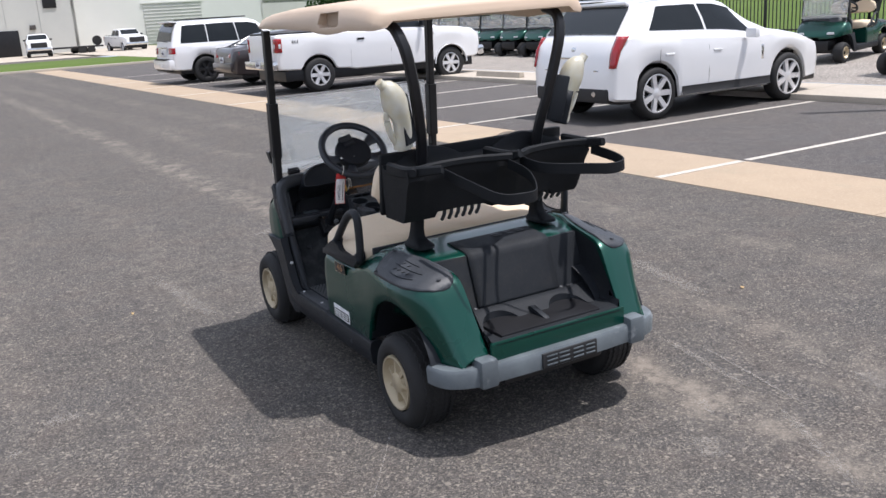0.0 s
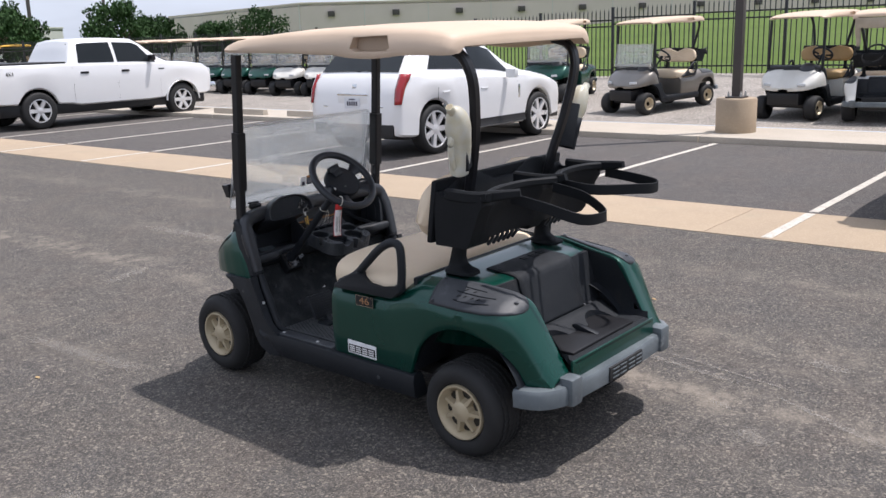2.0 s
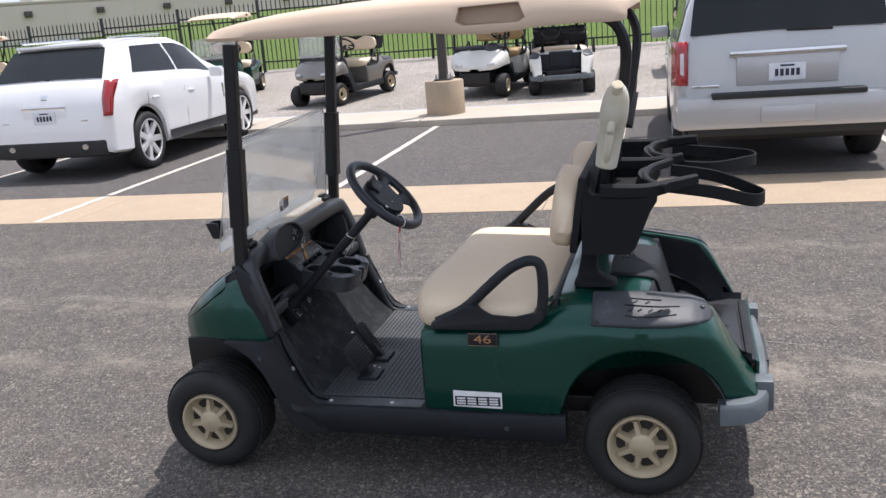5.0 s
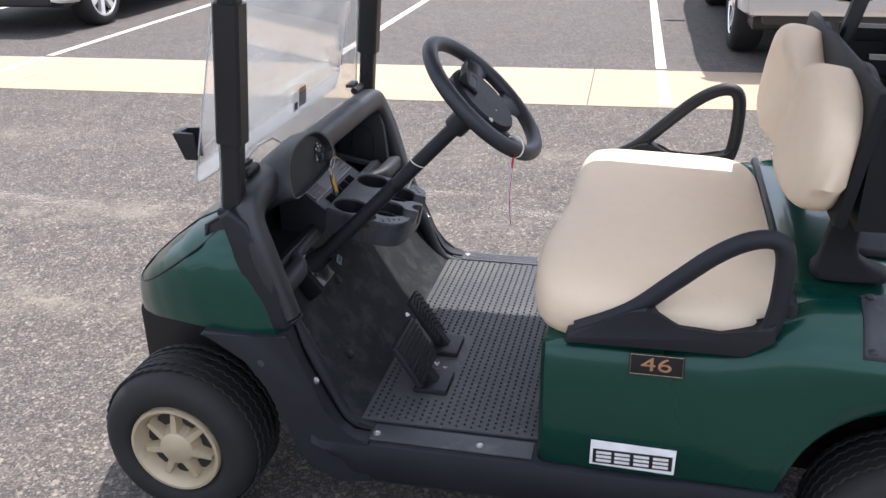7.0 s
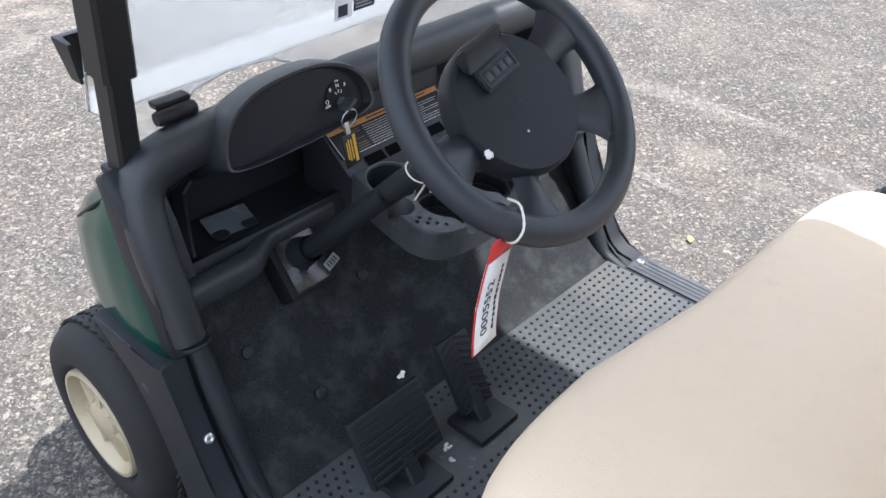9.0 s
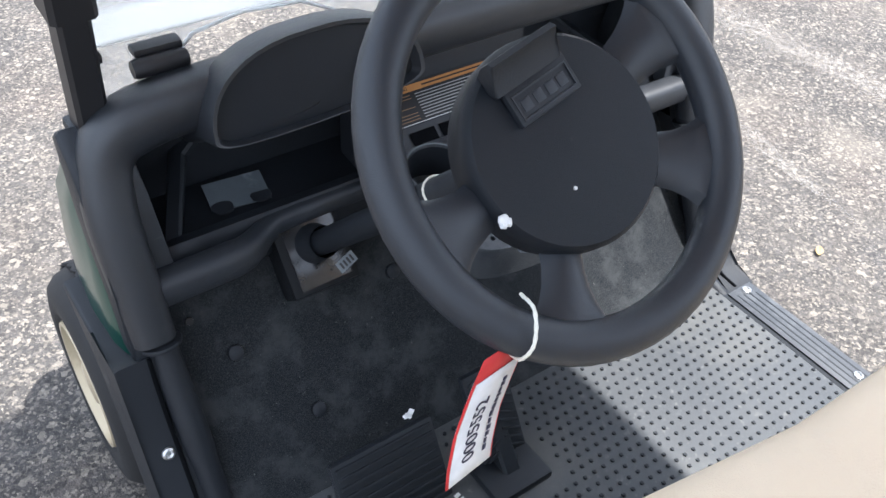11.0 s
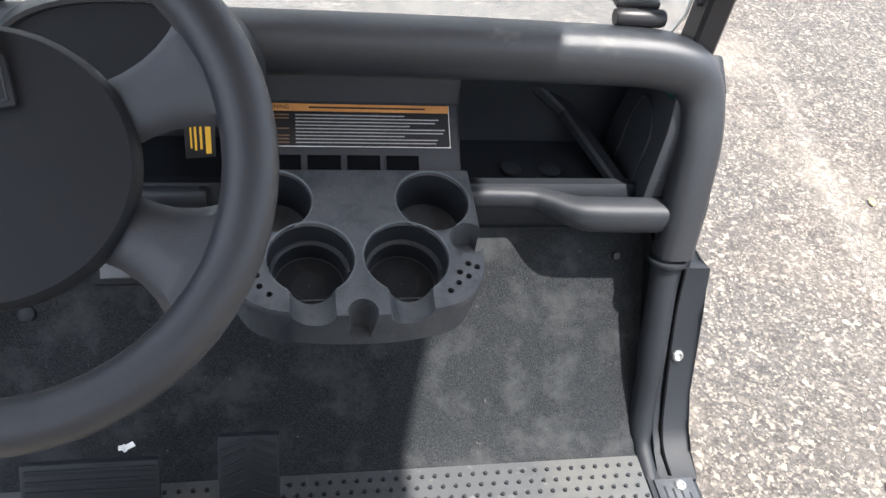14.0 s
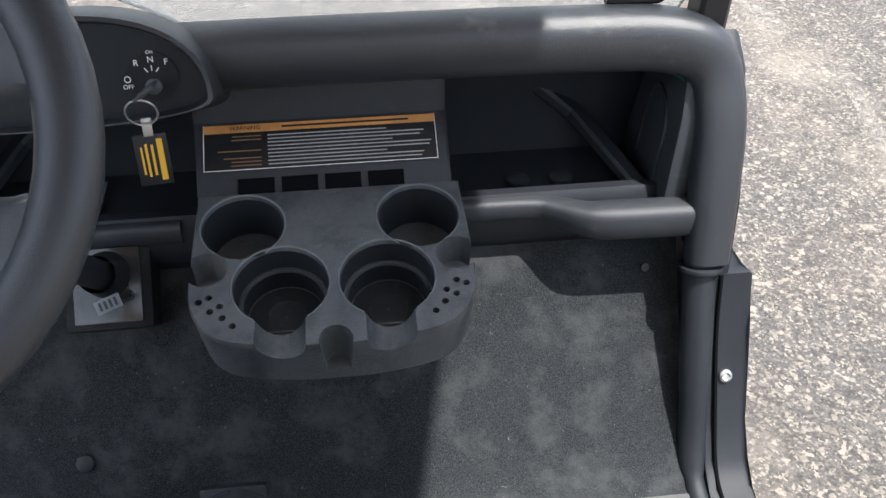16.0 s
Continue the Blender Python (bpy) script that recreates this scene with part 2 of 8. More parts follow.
LEAF = material("leaf", (0.045, 0.09, 0.03), 0.8, color2=(0.028, 0.06, 0.02), scale=3, vary=0.2, spec=0.2)
BARK = material("bark", (0.14, 0.10, 0.07), 0.95, scale=9)
GREEN = material("green_paint", (0.0022, 0.052, 0.037), 0.28, metal=0.35, color2=(0.0022, 0.047, 0.033), scale=2.0, fine=((0.003, 0.064, 0.046), 900, 0.6, 0.75), coat=0.45, rough_vary=0.06, bump=0.05, bump_scale=6, spec=0.3)
RACK = material("rack_plastic", (0.0052, 0.0062, 0.0078), 0.62, color2=(0.008, 0.0092, 0.011), scale=5, bump=0.25, bump_scale=600, spec=0.25)
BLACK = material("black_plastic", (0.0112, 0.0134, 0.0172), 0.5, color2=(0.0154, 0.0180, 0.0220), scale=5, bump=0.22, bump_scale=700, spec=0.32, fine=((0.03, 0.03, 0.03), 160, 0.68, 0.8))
GRIP = material("wheel_grip", (0.0155, 0.0195, 0.026), 0.42, color2=(0.0175, 0.0212, 0.0275), scale=6, bump=0.15, bump_scale=900, wear=(0.024, 0.028, 0.034), wear_scale=9, wear_at=0.56)
HUB = material("hub_plastic", (0.0088, 0.0108, 0.0142), 0.5, color2=(0.0104, 0.0125, 0.016), scale=5, bump=0.12, bump_scale=800, spec=0.25, rough_vary=0.04)
GLOSSBLACK = material("gloss_black", (0.012, 0.013, 0.015), 0.16, color2=(0.03, 0.031, 0.033), scale=18, rough_vary=0.08, spec=0.6)
BOTTLE = material("milky_plastic", (0.84, 0.82, 0.72), 0.38, color2=(0.78, 0.72, 0.52), scale=14, bump=0.08, bump_scale=60)
BOTTLE.node_tree.nodes["Principled BSDF"].inputs["Transmission Weight"].default_value = 0.35
BOARD = material("toe_board", (0.0105, 0.0125, 0.0150), 0.65, color2=(0.014, 0.0162, 0.019), scale=5, bump=0.25, bump_scale=500, fine=((0.066, 0.068, 0.067), 620, 0.44, 0.85), wear=(0.040, 0.043, 0.045), wear_scale=15, wear_at=0.48, spec=0.06, streak=((0.20, 0.20, 0.18), (150, 110, 110), 0.64, 0.74, 0.50))
DASH = material("dash_plastic", (0.0165, 0.0195, 0.0245), 0.52, color2=(0.022, 0.025, 0.0300), scale=4, bump=0.22, bump_scale=800, fine=((0.035, 0.037, 0.041), 120, 0.6, 0.85), wear=(0.042, 0.043, 0.043), wear_scale=7, wear_at=0.6, streak=((0.055, 0.056, 0.055), (14, 90, 90), 0.60, 0.70, 0.55))
DUSTY = material("dusty_plastic", (0.0145, 0.0166, 0.0200), 0.62, color2=(0.0200, 0.0222, 0.0254), scale=8, bump=0.3, bump_scale=500, fine=((0.05, 0.049, 0.047), 110, 0.60, 0.80), wear=(0.027, 0.027, 0.027), wear_scale=6, wear_at=0.54, spec=0.2)
DASHRIM = material("dash_rim_plastic", (0.0135, 0.0158, 0.0200), 0.40, color2=(0.0165, 0.019, 0.0235), scale=4, spec=0.65, bump=0.22, bump_scale=700, fine=((0.03, 0.032, 0.035), 120, 0.62, 0.85), wear=(0.085, 0.085, 0.072), wear_scale=11, wear_at=0.60)
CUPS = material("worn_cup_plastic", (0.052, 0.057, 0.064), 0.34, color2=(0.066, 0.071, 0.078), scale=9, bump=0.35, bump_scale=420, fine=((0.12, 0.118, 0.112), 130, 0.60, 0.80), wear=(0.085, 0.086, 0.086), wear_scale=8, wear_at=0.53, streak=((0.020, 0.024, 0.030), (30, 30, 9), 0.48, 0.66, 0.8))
RECESS = material("deep_recess", (0.0038, 0.0043, 0.0053), 0.9, scale=8, spec=0.05)
GREYINK = material("grey_ink", (0.34, 0.34, 0.34), 0.6)
BROWNINK = material("brown_ink", (0.20, 0.12, 0.06), 0.6)
RUBBER = material("tyre_rubber", (0.010, 0.010, 0.0105), 0.75, color2=(0.016, 0.0155, 0.0155), scale=8, bump=0.2, bump_scale=300)
MAT = material("rubber_mat", (0.049, 0.053, 0.057), 0.55, color2=(0.064, 0.068, 0.071), scale=5, fine=((0.13, 0.13, 0.125), 70, 0.6, 0.75), bump=0.25, bump_scale=500, wear=(0.09, 0.09, 0.085), wear_scale=3.5, wear_at=0.52)
RIM = material("champagne_rim", (0.49, 0.41, 0.28), 0.40, metal=0.25, color2=(0.43, 0.355, 0.235), scale=8, wear=(0.3, 0.24, 0.16), wear_scale=9, wear_at=0.62)
ROOF = material("beige_roof", (0.60, 0.46, 0.34), 0.55, color2=(0.56, 0.43, 0.315), scale=3, bump=0.08, bump_scale=500)
VINYL = material("beige_vinyl", (0.76, 0.62, 0.452), 0.6, color2=(0.74, 0.60, 0.432), scale=3, fine=((0.72, 0.59, 0.43), 30, 0.5, 0.78), bump=0.3, bump_scale=420, wear=(0.73, 0.60, 0.44), wear_scale=5, wear_at=0.56, dimple=(0.35, 9.0))
BUMPER = material("grey_bumper", (0.085, 0.10, 0.11), 0.42, color2=(0.13, 0.15, 0.16), scale=6, bump=0.2, bump_scale=300, wear=(0.32, 0.34, 0.35), wear_scale=7, wear_at=0.6)
STEEL = material("bright_steel", (0.6, 0.6, 0.6), 0.3, metal=0.9)
WHITEP = material("white_plastic", (0.80, 0.79, 0.73), 0.45, color2=(0.70, 0.67, 0.56), scale=9, bump=0.05)
TUBE = material("black_tube", (0.010, 0.010, 0.011), 0.4, color2=(0.014, 0.014, 0.016), scale=6, spec=0.35)
DECKGREY = material("worn_deck", (0.024, 0.027, 0.032), 0.5, color2=(0.042, 0.046, 0.052), scale=7, bump=0.2, bump_scale=500, wear=(0.11, 0.115, 0.12), wear_scale=6, wear_at=0.58)
SILL_SUNLIT = material("worn_sunlit_sill", (0.040, 0.044, 0.050), 0.5, color2=(0.056, 0.060, 0.066), scale=7, bump=0.2, bump_scale=500, wear=(0.12, 0.125, 0.13), wear_scale=6, wear_at=0.54)
ACRYLIC = clear_sheet("acrylic", (0.97, 0.95, 0.92), 0.15)
ACRYLIC_MILKY = clear_sheet("milky_acrylic", (0.98, 0.95, 0.90), 0.20, (0.922, 0.940, 0.66))
ACRYLIC_EDGE_GLINT = material("acrylic_edge_glint", (0.92, 0.93, 0.93), 0.5, rough_vary=0.0)
ACRYLIC_EDGE_GLINT.node_tree.nodes["Principled BSDF"].inputs["Transmission Weight"].default_value = 0.5
CARGLASS = material("car_glass", (0.010, 0.013, 0.015), 0.08, color2=(0.014, 0.017, 0.019), scale=1.5, spec=0.28, rough_vary=0.02)
WHITECAR = material("white_car_paint", (0.80, 0.80, 0.80), 0.3, color2=(0.77, 0.77, 0.77), scale=1.0, coat=0.8, rough_vary=0.04)
SILVER = material("silver_car_paint", (0.46, 0.46, 0.46), 0.32, metal=0.35, color2=(0.43, 0.43, 0.43), scale=1.0, coat=0.8, rough_vary=0.04)
DARKCAR = material("dark_car_paint", (0.03, 0.022, 0.022), 0.3, scale=1.0, coat=0.8, rough_vary=0.04)
GREYCART = material("pewter_paint", (0.20, 0.18, 0.155), 0.35, metal=0.4, scale=2, coat=0.7)
WHITECART = material("ivory_paint", (0.72, 0.70, 0.64), 0.35, scale=2, coat=0.6)
TARP = material("cover_fabric", (0.42, 0.36, 0.28), 0.9, color2=(0.34, 0.29, 0.22), scale=6, bump=0.5, bump_scale=40)
TANSEAT = material("tan_vinyl", (0.45, 0.30, 0.13), 0.5, scale=4, bump=0.2, bump_scale=300)
REDLENS = material("red_lens", (0.30, 0.008, 0.012), 0.12, scale=30, color2=(0.30, 0.008, 0.012), coat=0.6, rough_vary=0.02)
CLEARLENS = material("clear_lens", (0.62, 0.64, 0.66), 0.15, scale=20, coat=0.5)
CHROME = material("chrome", (0.78, 0.78, 0.78), 0.12, metal=1.0, scale=6, rough_vary=0.04)
ALLOY = material("alloy_rim", (0.55, 0.55, 0.56), 0.28, metal=0.8, scale=6)
CLADDING = material("grey_cladding", (0.016, 0.016, 0.017), 0.6, scale=4)
PLATE = material("plate", (0.72, 0.74, 0.76), 0.5, color2=(0.62, 0.65, 0.7), scale=20)
INK = material("dark_ink", (0.03, 0.03, 0.06), 0.6)
COPPER = material("copper_ink", (0.42, 0.22, 0.10), 0.5, color2=(0.30, 0.15, 0.07), scale=60)
RIM_SHADE = material("rim_gap_shade", (0.022, 0.018, 0.013), 0.7, color2=(0.014, 0.012, 0.009), scale=20)
WHEELSILVER = material("bright_alloy", (0.74, 0.74, 0.75), 0.3, metal=0.45, scale=6)
PALEINK = material("pale_ink", (0.75, 0.75, 0.74), 0.6)
WARM = material("orange_ink", (0.50, 0.23, 0.07), 0.6, color2=(0.38, 0.17, 0.05), scale=30)
YELLOW = material("yellow_plastic", (0.72, 0.40, 0.03), 0.5, scale=3)
REDTAG = material("red_card", (0.62, 0.03, 0.03), 0.6)
WHITETAG = material("white_card", (0.82, 0.82, 0.82), 0.6)
SHEETW = material("white_sheet_wall", (0.70, 0.70, 0.66), 0.6, color2=(0.66, 0.66, 0.62), scale=0.3)
SHEETG = material("grey_sheet_wall", (0.52, 0.52, 0.48), 0.7, color2=(0.48, 0.48, 0.45), scale=0.3)
TILTUP = material("tilt_up_wall", (0.64, 0.55, 0.50), 0.9, color2=(0.59, 0.51, 0.46), scale=0.2)
FENCE = material("fence_paint", (0.012, 0.012, 0.013), 0.45, scale=5)
POLE = material("pole_paint", (0.07, 0.06, 0.055), 0.5, scale=3)


# ---- mesh helpers ----
def link_mesh(name, bm, mat, parent=None, label="", sharp=38, kind=""):
    me = bpy.data.meshes.new(name)
    bmesh.ops.recalc_face_normals(bm, faces=bm.faces)
    bm.to_mesh(me)
    bm.free()
    me.polygons.foreach_set("use_smooth", [True] * len(me.polygons))
    me.set_sharp_from_angle(angle=radians(sharp))
    me.materials.append(mat)
    ob = new(name, me)
    ob.material_slots[0].link = "OBJECT"
    ob.material_slots[0].material = mat
    if parent:
        ob.parent = parent
    return tagged(ob, label, kind=kind)


def part(name, bm, mat, parent, label="", sharp=38):
    return link_mesh(name, bm, mat, parent, label, sharp)


def thing(name, label, category, m=None, group=""):
    ob = new(name)
    ob.empty_display_size = 0.1
    if m is not None:
        ob.matrix_world = m
    return tagged(ob, label, category, group)


def box(bm, size, center, bevel=0.0, m=None, seg=2):
    """A bevelled box added to bm."""
    r = bmesh.ops.create_cube(bm, size=1.0)
    vs = r["verts"]
    for v in vs:
        v.co = Vector((v.co.x * size[0], v.co.y * size[1], v.co.z * size[2]))
    if bevel:
        es = list({e for v in vs for e in v.link_edges})
        rb = bmesh.ops.bevel(bm, geom=es, offset=bevel, segments=seg, affect="EDGES", profile=0.6)
        vs = list({v for f in rb["faces"] for v in f.verts} | {v for v in vs if v.is_valid})
    mm = Matrix.Translation(center) @ (m or Matrix())
    for v in vs:
        v.co = mm @ v.co
    return bm


def smooth_path(pts, n=6, closed=False):
    """Catmull-Rom points through pts."""
    p = [Vector(q) for q in pts]
    out = []
    k = len(p)
    for i in range(k if closed else k - 1):
        a = p[(i - 1) % k] if (closed or i > 0) else p[0] * 2 - p[1]
        b, c = p[i], p[(i + 1) % k]
        d = p[(i + 2) % k] if (closed or i + 2 < k) else p[-1] * 2 - p[-2]
        for j in range(n):
            t = j / n
            out.append(0.5 * ((2 * b) + (c - a) * t + (2 * a - 5 * b + 4 * c - d) * t * t + (3 * b - a - 3 * c + d) * t ** 3))
    if not closed:
        out.append(p[-1])
    return out


def sweep(bm, pts, section, closed=False, up=(0, 0, 1), scales=None):
    """Sweep a closed 2D section (list of (side, up)) along pts."""
    pts = [Vector(p) for p in pts]
    n, k = len(pts), len(section)
    rings = []
    ref = Vector(up)
    for i, p in enumerate(pts):
        a = pts[(i - 1) % n] if (closed or i > 0) else p
        b = pts[(i + 1) % n] if (closed or i < n - 1) else p
        t = (b - a).normalized()
        side = t.cross(ref)
        if side.length < 1e-4:
            side = t.cross(Vector((1, 0, 0)))
        side.normalize()
        u = side.cross(t).normalized()
        s = scales[i] if scales else 1.0
        rings.append([bm.verts.new(p + side * q[0] * s + u * q[1] * s) for q in section])
    for i in range(n if closed else n - 1):
        r0, r1 = rings[i], rings[(i + 1) % n]
        for j in range(k):
            bm.faces.new((r0[j], r0[(j + 1) % k], r1[(j + 1) % k], r1[j]))
    if not closed:
        bm.faces.new(rings[0][::-1])
        bm.faces.new(rings[-1])
    return bm


def circle(r, n=12, ry=None):
    return [(r * math.cos(2 * math.pi * i / n), (ry or r) * math.sin(2 * math.pi * i / n)) for i in range(n)]


def rect(w, h, c=0.006):
    w, h = w / 2, h / 2
    return [(w, -h + c), (w, h - c), (w - c, h), (-w + c, h), (-w, h - c), (-w, -h + c), (-w + c, -h), (w - c, -h)]


def lathe(bm, profile, m=None, n=32, caps=True):
    """Revolve (radius, height) round z, placed by m."""
    m = m or Matrix()
    rings = [[bm.verts.new(m @ Vector((r * math.cos(2 * math.pi * i / n), r * math.sin(2 * math.pi * i / n), h))) for i in range(n)] for r, h in profile]
    for a, b in zip(rings, rings[1:]):
        for i in range(n):
            bm.faces.new((a[i], a[(i + 1) % n], b[(i + 1) % n], b[i]))
    if caps:
        for ring, flip in ((rings[0], True), (rings[-1], False)):
            bm.faces.new(ring[::-1] if flip else ring)
    return bm


def loft(bm, rows, close_u=False, cap=False):
    """Quads between rows of points."""
    vr = [[bm.verts.new(p) for p in row] for row in rows]
    k = len(vr[0])
    for a, b in zip(vr, vr[1:]):
        for i in range(k if close_u else k - 1):
            q = (a[i], a[(i + 1) % k], b[(i + 1) % k], b[i])
            if len({tuple(round(c, 6) for c in v.co) for v in q}) > 2:
                bm.faces.new(q)
    if cap:
        bm.faces.new(vr[0][::-1])
        bm.faces.new(vr[-1])
    return bm


def prism(bm, poly, lo, hi, axis="x", bevel=0.0, seg=2):
    """A polygon extruded from lo to hi along an axis, with rounded edges."""
    def at(p, h):
        return {"x": (h, p[0], p[1]), "y": (p[0], h, p[1]), "z": (p[0], p[1], h)}[axis]
    a = [bm.verts.new(at(p, lo)) for p in poly]
    b = [bm.verts.new(at(p, hi)) for p in poly]
    fs = [bm.faces.new(a[::-1]), bm.faces.new(b)]
    n = len(poly)
    for i in range(n):
        fs.append(bm.faces.new((a[i], a[(i + 1) % n], b[(i + 1) % n], b[i])))
    if bevel:
        es = list({e for f in fs[:2] for e in f.edges})
        bmesh.ops.bevel(bm, geom=es, offset=bevel, segments=seg, affect="EDGES", profile=0.6)
    return bm


def thick(ob, t, offset=-1.0):
    md = ob.modifiers.new("thickness", "SOLIDIFY")
    md.thickness, md.offset = t, offset
    return ob


def table(keys):
    """A smooth-stepped table lookup of several columns by the first one."""
    ks = sorted(keys)
    xs = [k[0] for k in ks]
    cols = list(zip(*[k[1:] for k in ks]))
    return lambda x: [float(np.interp(x, xs, c)) for c in cols]


def text_part(name, body, size, m, mat, parent, label="", depth=0.0006):
    """Raised writing in the built-in font, centred, in the xy plane of m."""
    cu = bpy.data.curves.new(name, "FONT")
    cu.body, cu.size, cu.align_x, cu.align_y, cu.extrude = body, size, "CENTER", "CENTER", depth
    tmp = new(name + "_tmp", cu)
    dg = bpy.context.evaluated_depsgraph_get()
    me = bpy.data.meshes.new_from_object(tmp.evaluated_get(dg))
    bpy.data.objects.remove(tmp)
    bpy.data.curves.remove(cu)
    me.transform(m)
    me.materials.clear()
    me.materials.append(mat)
    ob = new(name, me)
    ob.parent = parent
    return tagged(ob, label)


# ---- ground ----
def ground_z(x, y):
    near = float(np.interp(y, [8, 18], [1.0, 0.30]))
    far = float(np.interp(y, [38, 75], [1.0, 0.0]))
    z = float(np.interp(x, [11.5, 20.0], [0.0, 0.40])) * near
    z += float(np.interp(x, [20.0, 85.0, 200.0], [0.0, 3.0, 3.6])) * far
    return z + (0.1 * float(np.interp(x, [11.4, 11.52], [0, 1])) if x > 11.4 else 0.0)


def ground_sheet(name, xs, ys, mat, label, category, lift=0.0):
    bm = bmesh.new()
    loft(bm, [[(x, y, ground_z(x, y) + lift) for x in xs] for y in ys])
    ob = link_mesh(name, bm, mat, label=label, kind="structure", sharp=80)
    return tagged(ob, category=category)


STRIP_A, STRIP_B, KERB, WALK_END = 3.98, 5.22, 9.95, 11.50
YS = [-600, -200, -80, -40] + [i * 2 for i in range(-15, 40)] + [90, 120, 200, 400, 900]
ground_sheet("ground", [-600, -200, -60, -20, 0, 4, 11.38], YS, ASPHALT, "worn grey asphalt driveway with pale aggregate and scuffs", "asphalt")
ground_sheet("ground_gravel", [11.52, 12, 13, 14, 15, 16, 17, 18, 19, 20, 20.6], [-80, -40] + [i * 2 for i in range(-15, 26)], GRAVEL, "pale crushed gravel bed rising towards the fence", "gravel", 0.004)
ground_sheet("ground_grass", [20.6, 25, 30, 40, 55, 70, 85, 120, 200, 900], YS, GRASS, "bright green mown grass field behind the fence", "grass", 0.002)
ground_sheet("ground_yard", [11.52, 16, 20.6], [50, 54, 60, 70, 90, 140], CONCRETE, "pale concrete yard beyond the parking bays", "yard", 0.003)


def slab(name, x0, x1, y0, y1, z0, z1, mat, label, category, bevel=0.01):
    bm = bmesh.new()
    box(bm, (x1 - x0, y1 - y0, z1 - z0), ((x0 + x1) / 2, (y0 + y1) / 2, (z0 + z1) / 2), bevel)
    return tagged(link_mesh(name, bm, mat, label=label, kind="structure"), category=category)


strip_root = tagged(new("pavement_strip"), "tan concrete drainage strip along the parking bays", "pavement", kind="structure")
bmt = bmesh.new()
box(bmt, (STRIP_B - STRIP_A, 4.594, 0.03), (0, 0, -0.009), 0.004)
panel0 = part("panel", bmt, TANCRETE, strip_root)
panel0.location = ((STRIP_A + STRIP_B) / 2, -29.0, 0)
for i in range(1, 17):
    o = panel0.copy()
    scene.collection.objects.link(o)
    o.location = ((STRIP_A + STRIP_B) / 2, -29.0 + 4.6 * i, 0)
slab("ground_stalls", STRIP_B + 0.002, KERB, -34, 47, -0.03, 0.006, STALL, "dark newer asphalt of the parking bays", "asphalt", 0.002)
walk_root = tagged(new("pavement_walk"), "pale concrete walkway with a low kerb behind the bays", "pavement", kind="structure")
bmt = bmesh.new()
box(bmt, (WALK_END - KERB, 2.98, 0.16), (0, 0, 0.02), 0.012)
wp = part("panel", bmt, CONCRETE, walk_root)
wp.location = ((KERB + WALK_END) / 2, -31.0, 0)
for i in range(1, 27):
    o = wp.copy()
    scene.collection.objects.link(o)
    o.location = ((KERB + WALK_END) / 2, -31.0 + 3.0 * i, 0)
LINES = [-10.9, -8.1, -5.3, -2.45, 0.37, 3.2, 5.88, 8.5, 10.95, 13.6, 16.2, 20.4, 24.6, 28.8, 33.0]
line_root = tagged(new("trim_bay_lines"), "worn white painted parking bay lines", "road marking", kind="structure")
for y in LINES:
    bmt = bmesh.new()
    box(bmt, (KERB - STRIP_B - 0.1, 0.085, 0.004), ((KERB + STRIP_B) / 2, y, 0.0085), 0.001)
    part("line", bmt, PAINT, line_root)
    bmt = bmesh.new()
    box(bmt, (STRIP_B - STRIP_A - 0.06, 0.09, 0.003), ((STRIP_A + STRIP_B) / 2, y, 0.0085), 0.001)
    part("line", bmt, PAINT, line_root)


def wheel_stop(y):
    bm = bmesh.new()
    sec = [(-0.08, 0), (0.08, 0), (0.06, 0.12), (-0.06, 0.12)]
    prism(bm, sec, -0.9, 0.9, "y", 0.01)
    ob = link_mesh("wheel_stop", bm, CONCRETE, label="weathered concrete wheel stop at the head of a bay")
    ob.location = (KERB + 0.35, y, 0.1)
    return tagged(ob, category="wheel stop", group="wheel stops along the bays")


for y in (9.8, 12.3, 14.9, 22.5, 26.5):
    wheel_stop(y)


def scuff(x, y, length, width, rz, seed):
    """A thin pale scrape worn into the asphalt."""
    rnd = random.Random(seed)
    bm = bmesh.new()
    n = 22
    width *= 1.5
    ring = []
    for k in range(n):
        a = 2 * math.pi * k / n
        r = rnd.uniform(0.6, 1.1)
        ring.append(bm.verts.new((length / 2 * r * math.cos(a), width / 2 * r * math.sin(a), 0)))
    bm.faces.new(ring)
    ob = link_mesh("trim_scuff", bm, SCUFF, label="pale worn scrape in the asphalt", kind="structure")
    ob.matrix_world = pose(x, y, 0.004, 0, 0, rz)
    return tagged(ob, category="scuff")


SCUFF = asphalt_material("scuffed_asphalt", (0.29, 0.265, 0.235), (0.34, 0.31, 0.275), (0.46, 0.425, 0.38), (0.42, 0.38, 0.34))
snt = SCUFF.node_tree
sno = snt.nodes.new("ShaderNodeTexNoise")
sno.inputs["Scale"].default_value, sno.inputs["Detail"].default_value, sno.inputs["Roughness"].default_value = 22.0, 9.0, 0.85
sco = snt.nodes.new("ShaderNodeTexCoord")
smr = snt.nodes.new("ShaderNodeMapRange")
smr.inputs["From Min"].default_value, smr.inputs["From Max"].default_value = 0.42, 0.62
smr.inputs["To Max"].default_value = 0.65
snt.links.new(sco.outputs["Object"], sno.inputs["Vector"])
snt.links.new(sno.outputs[0], smr.inputs["Value"])
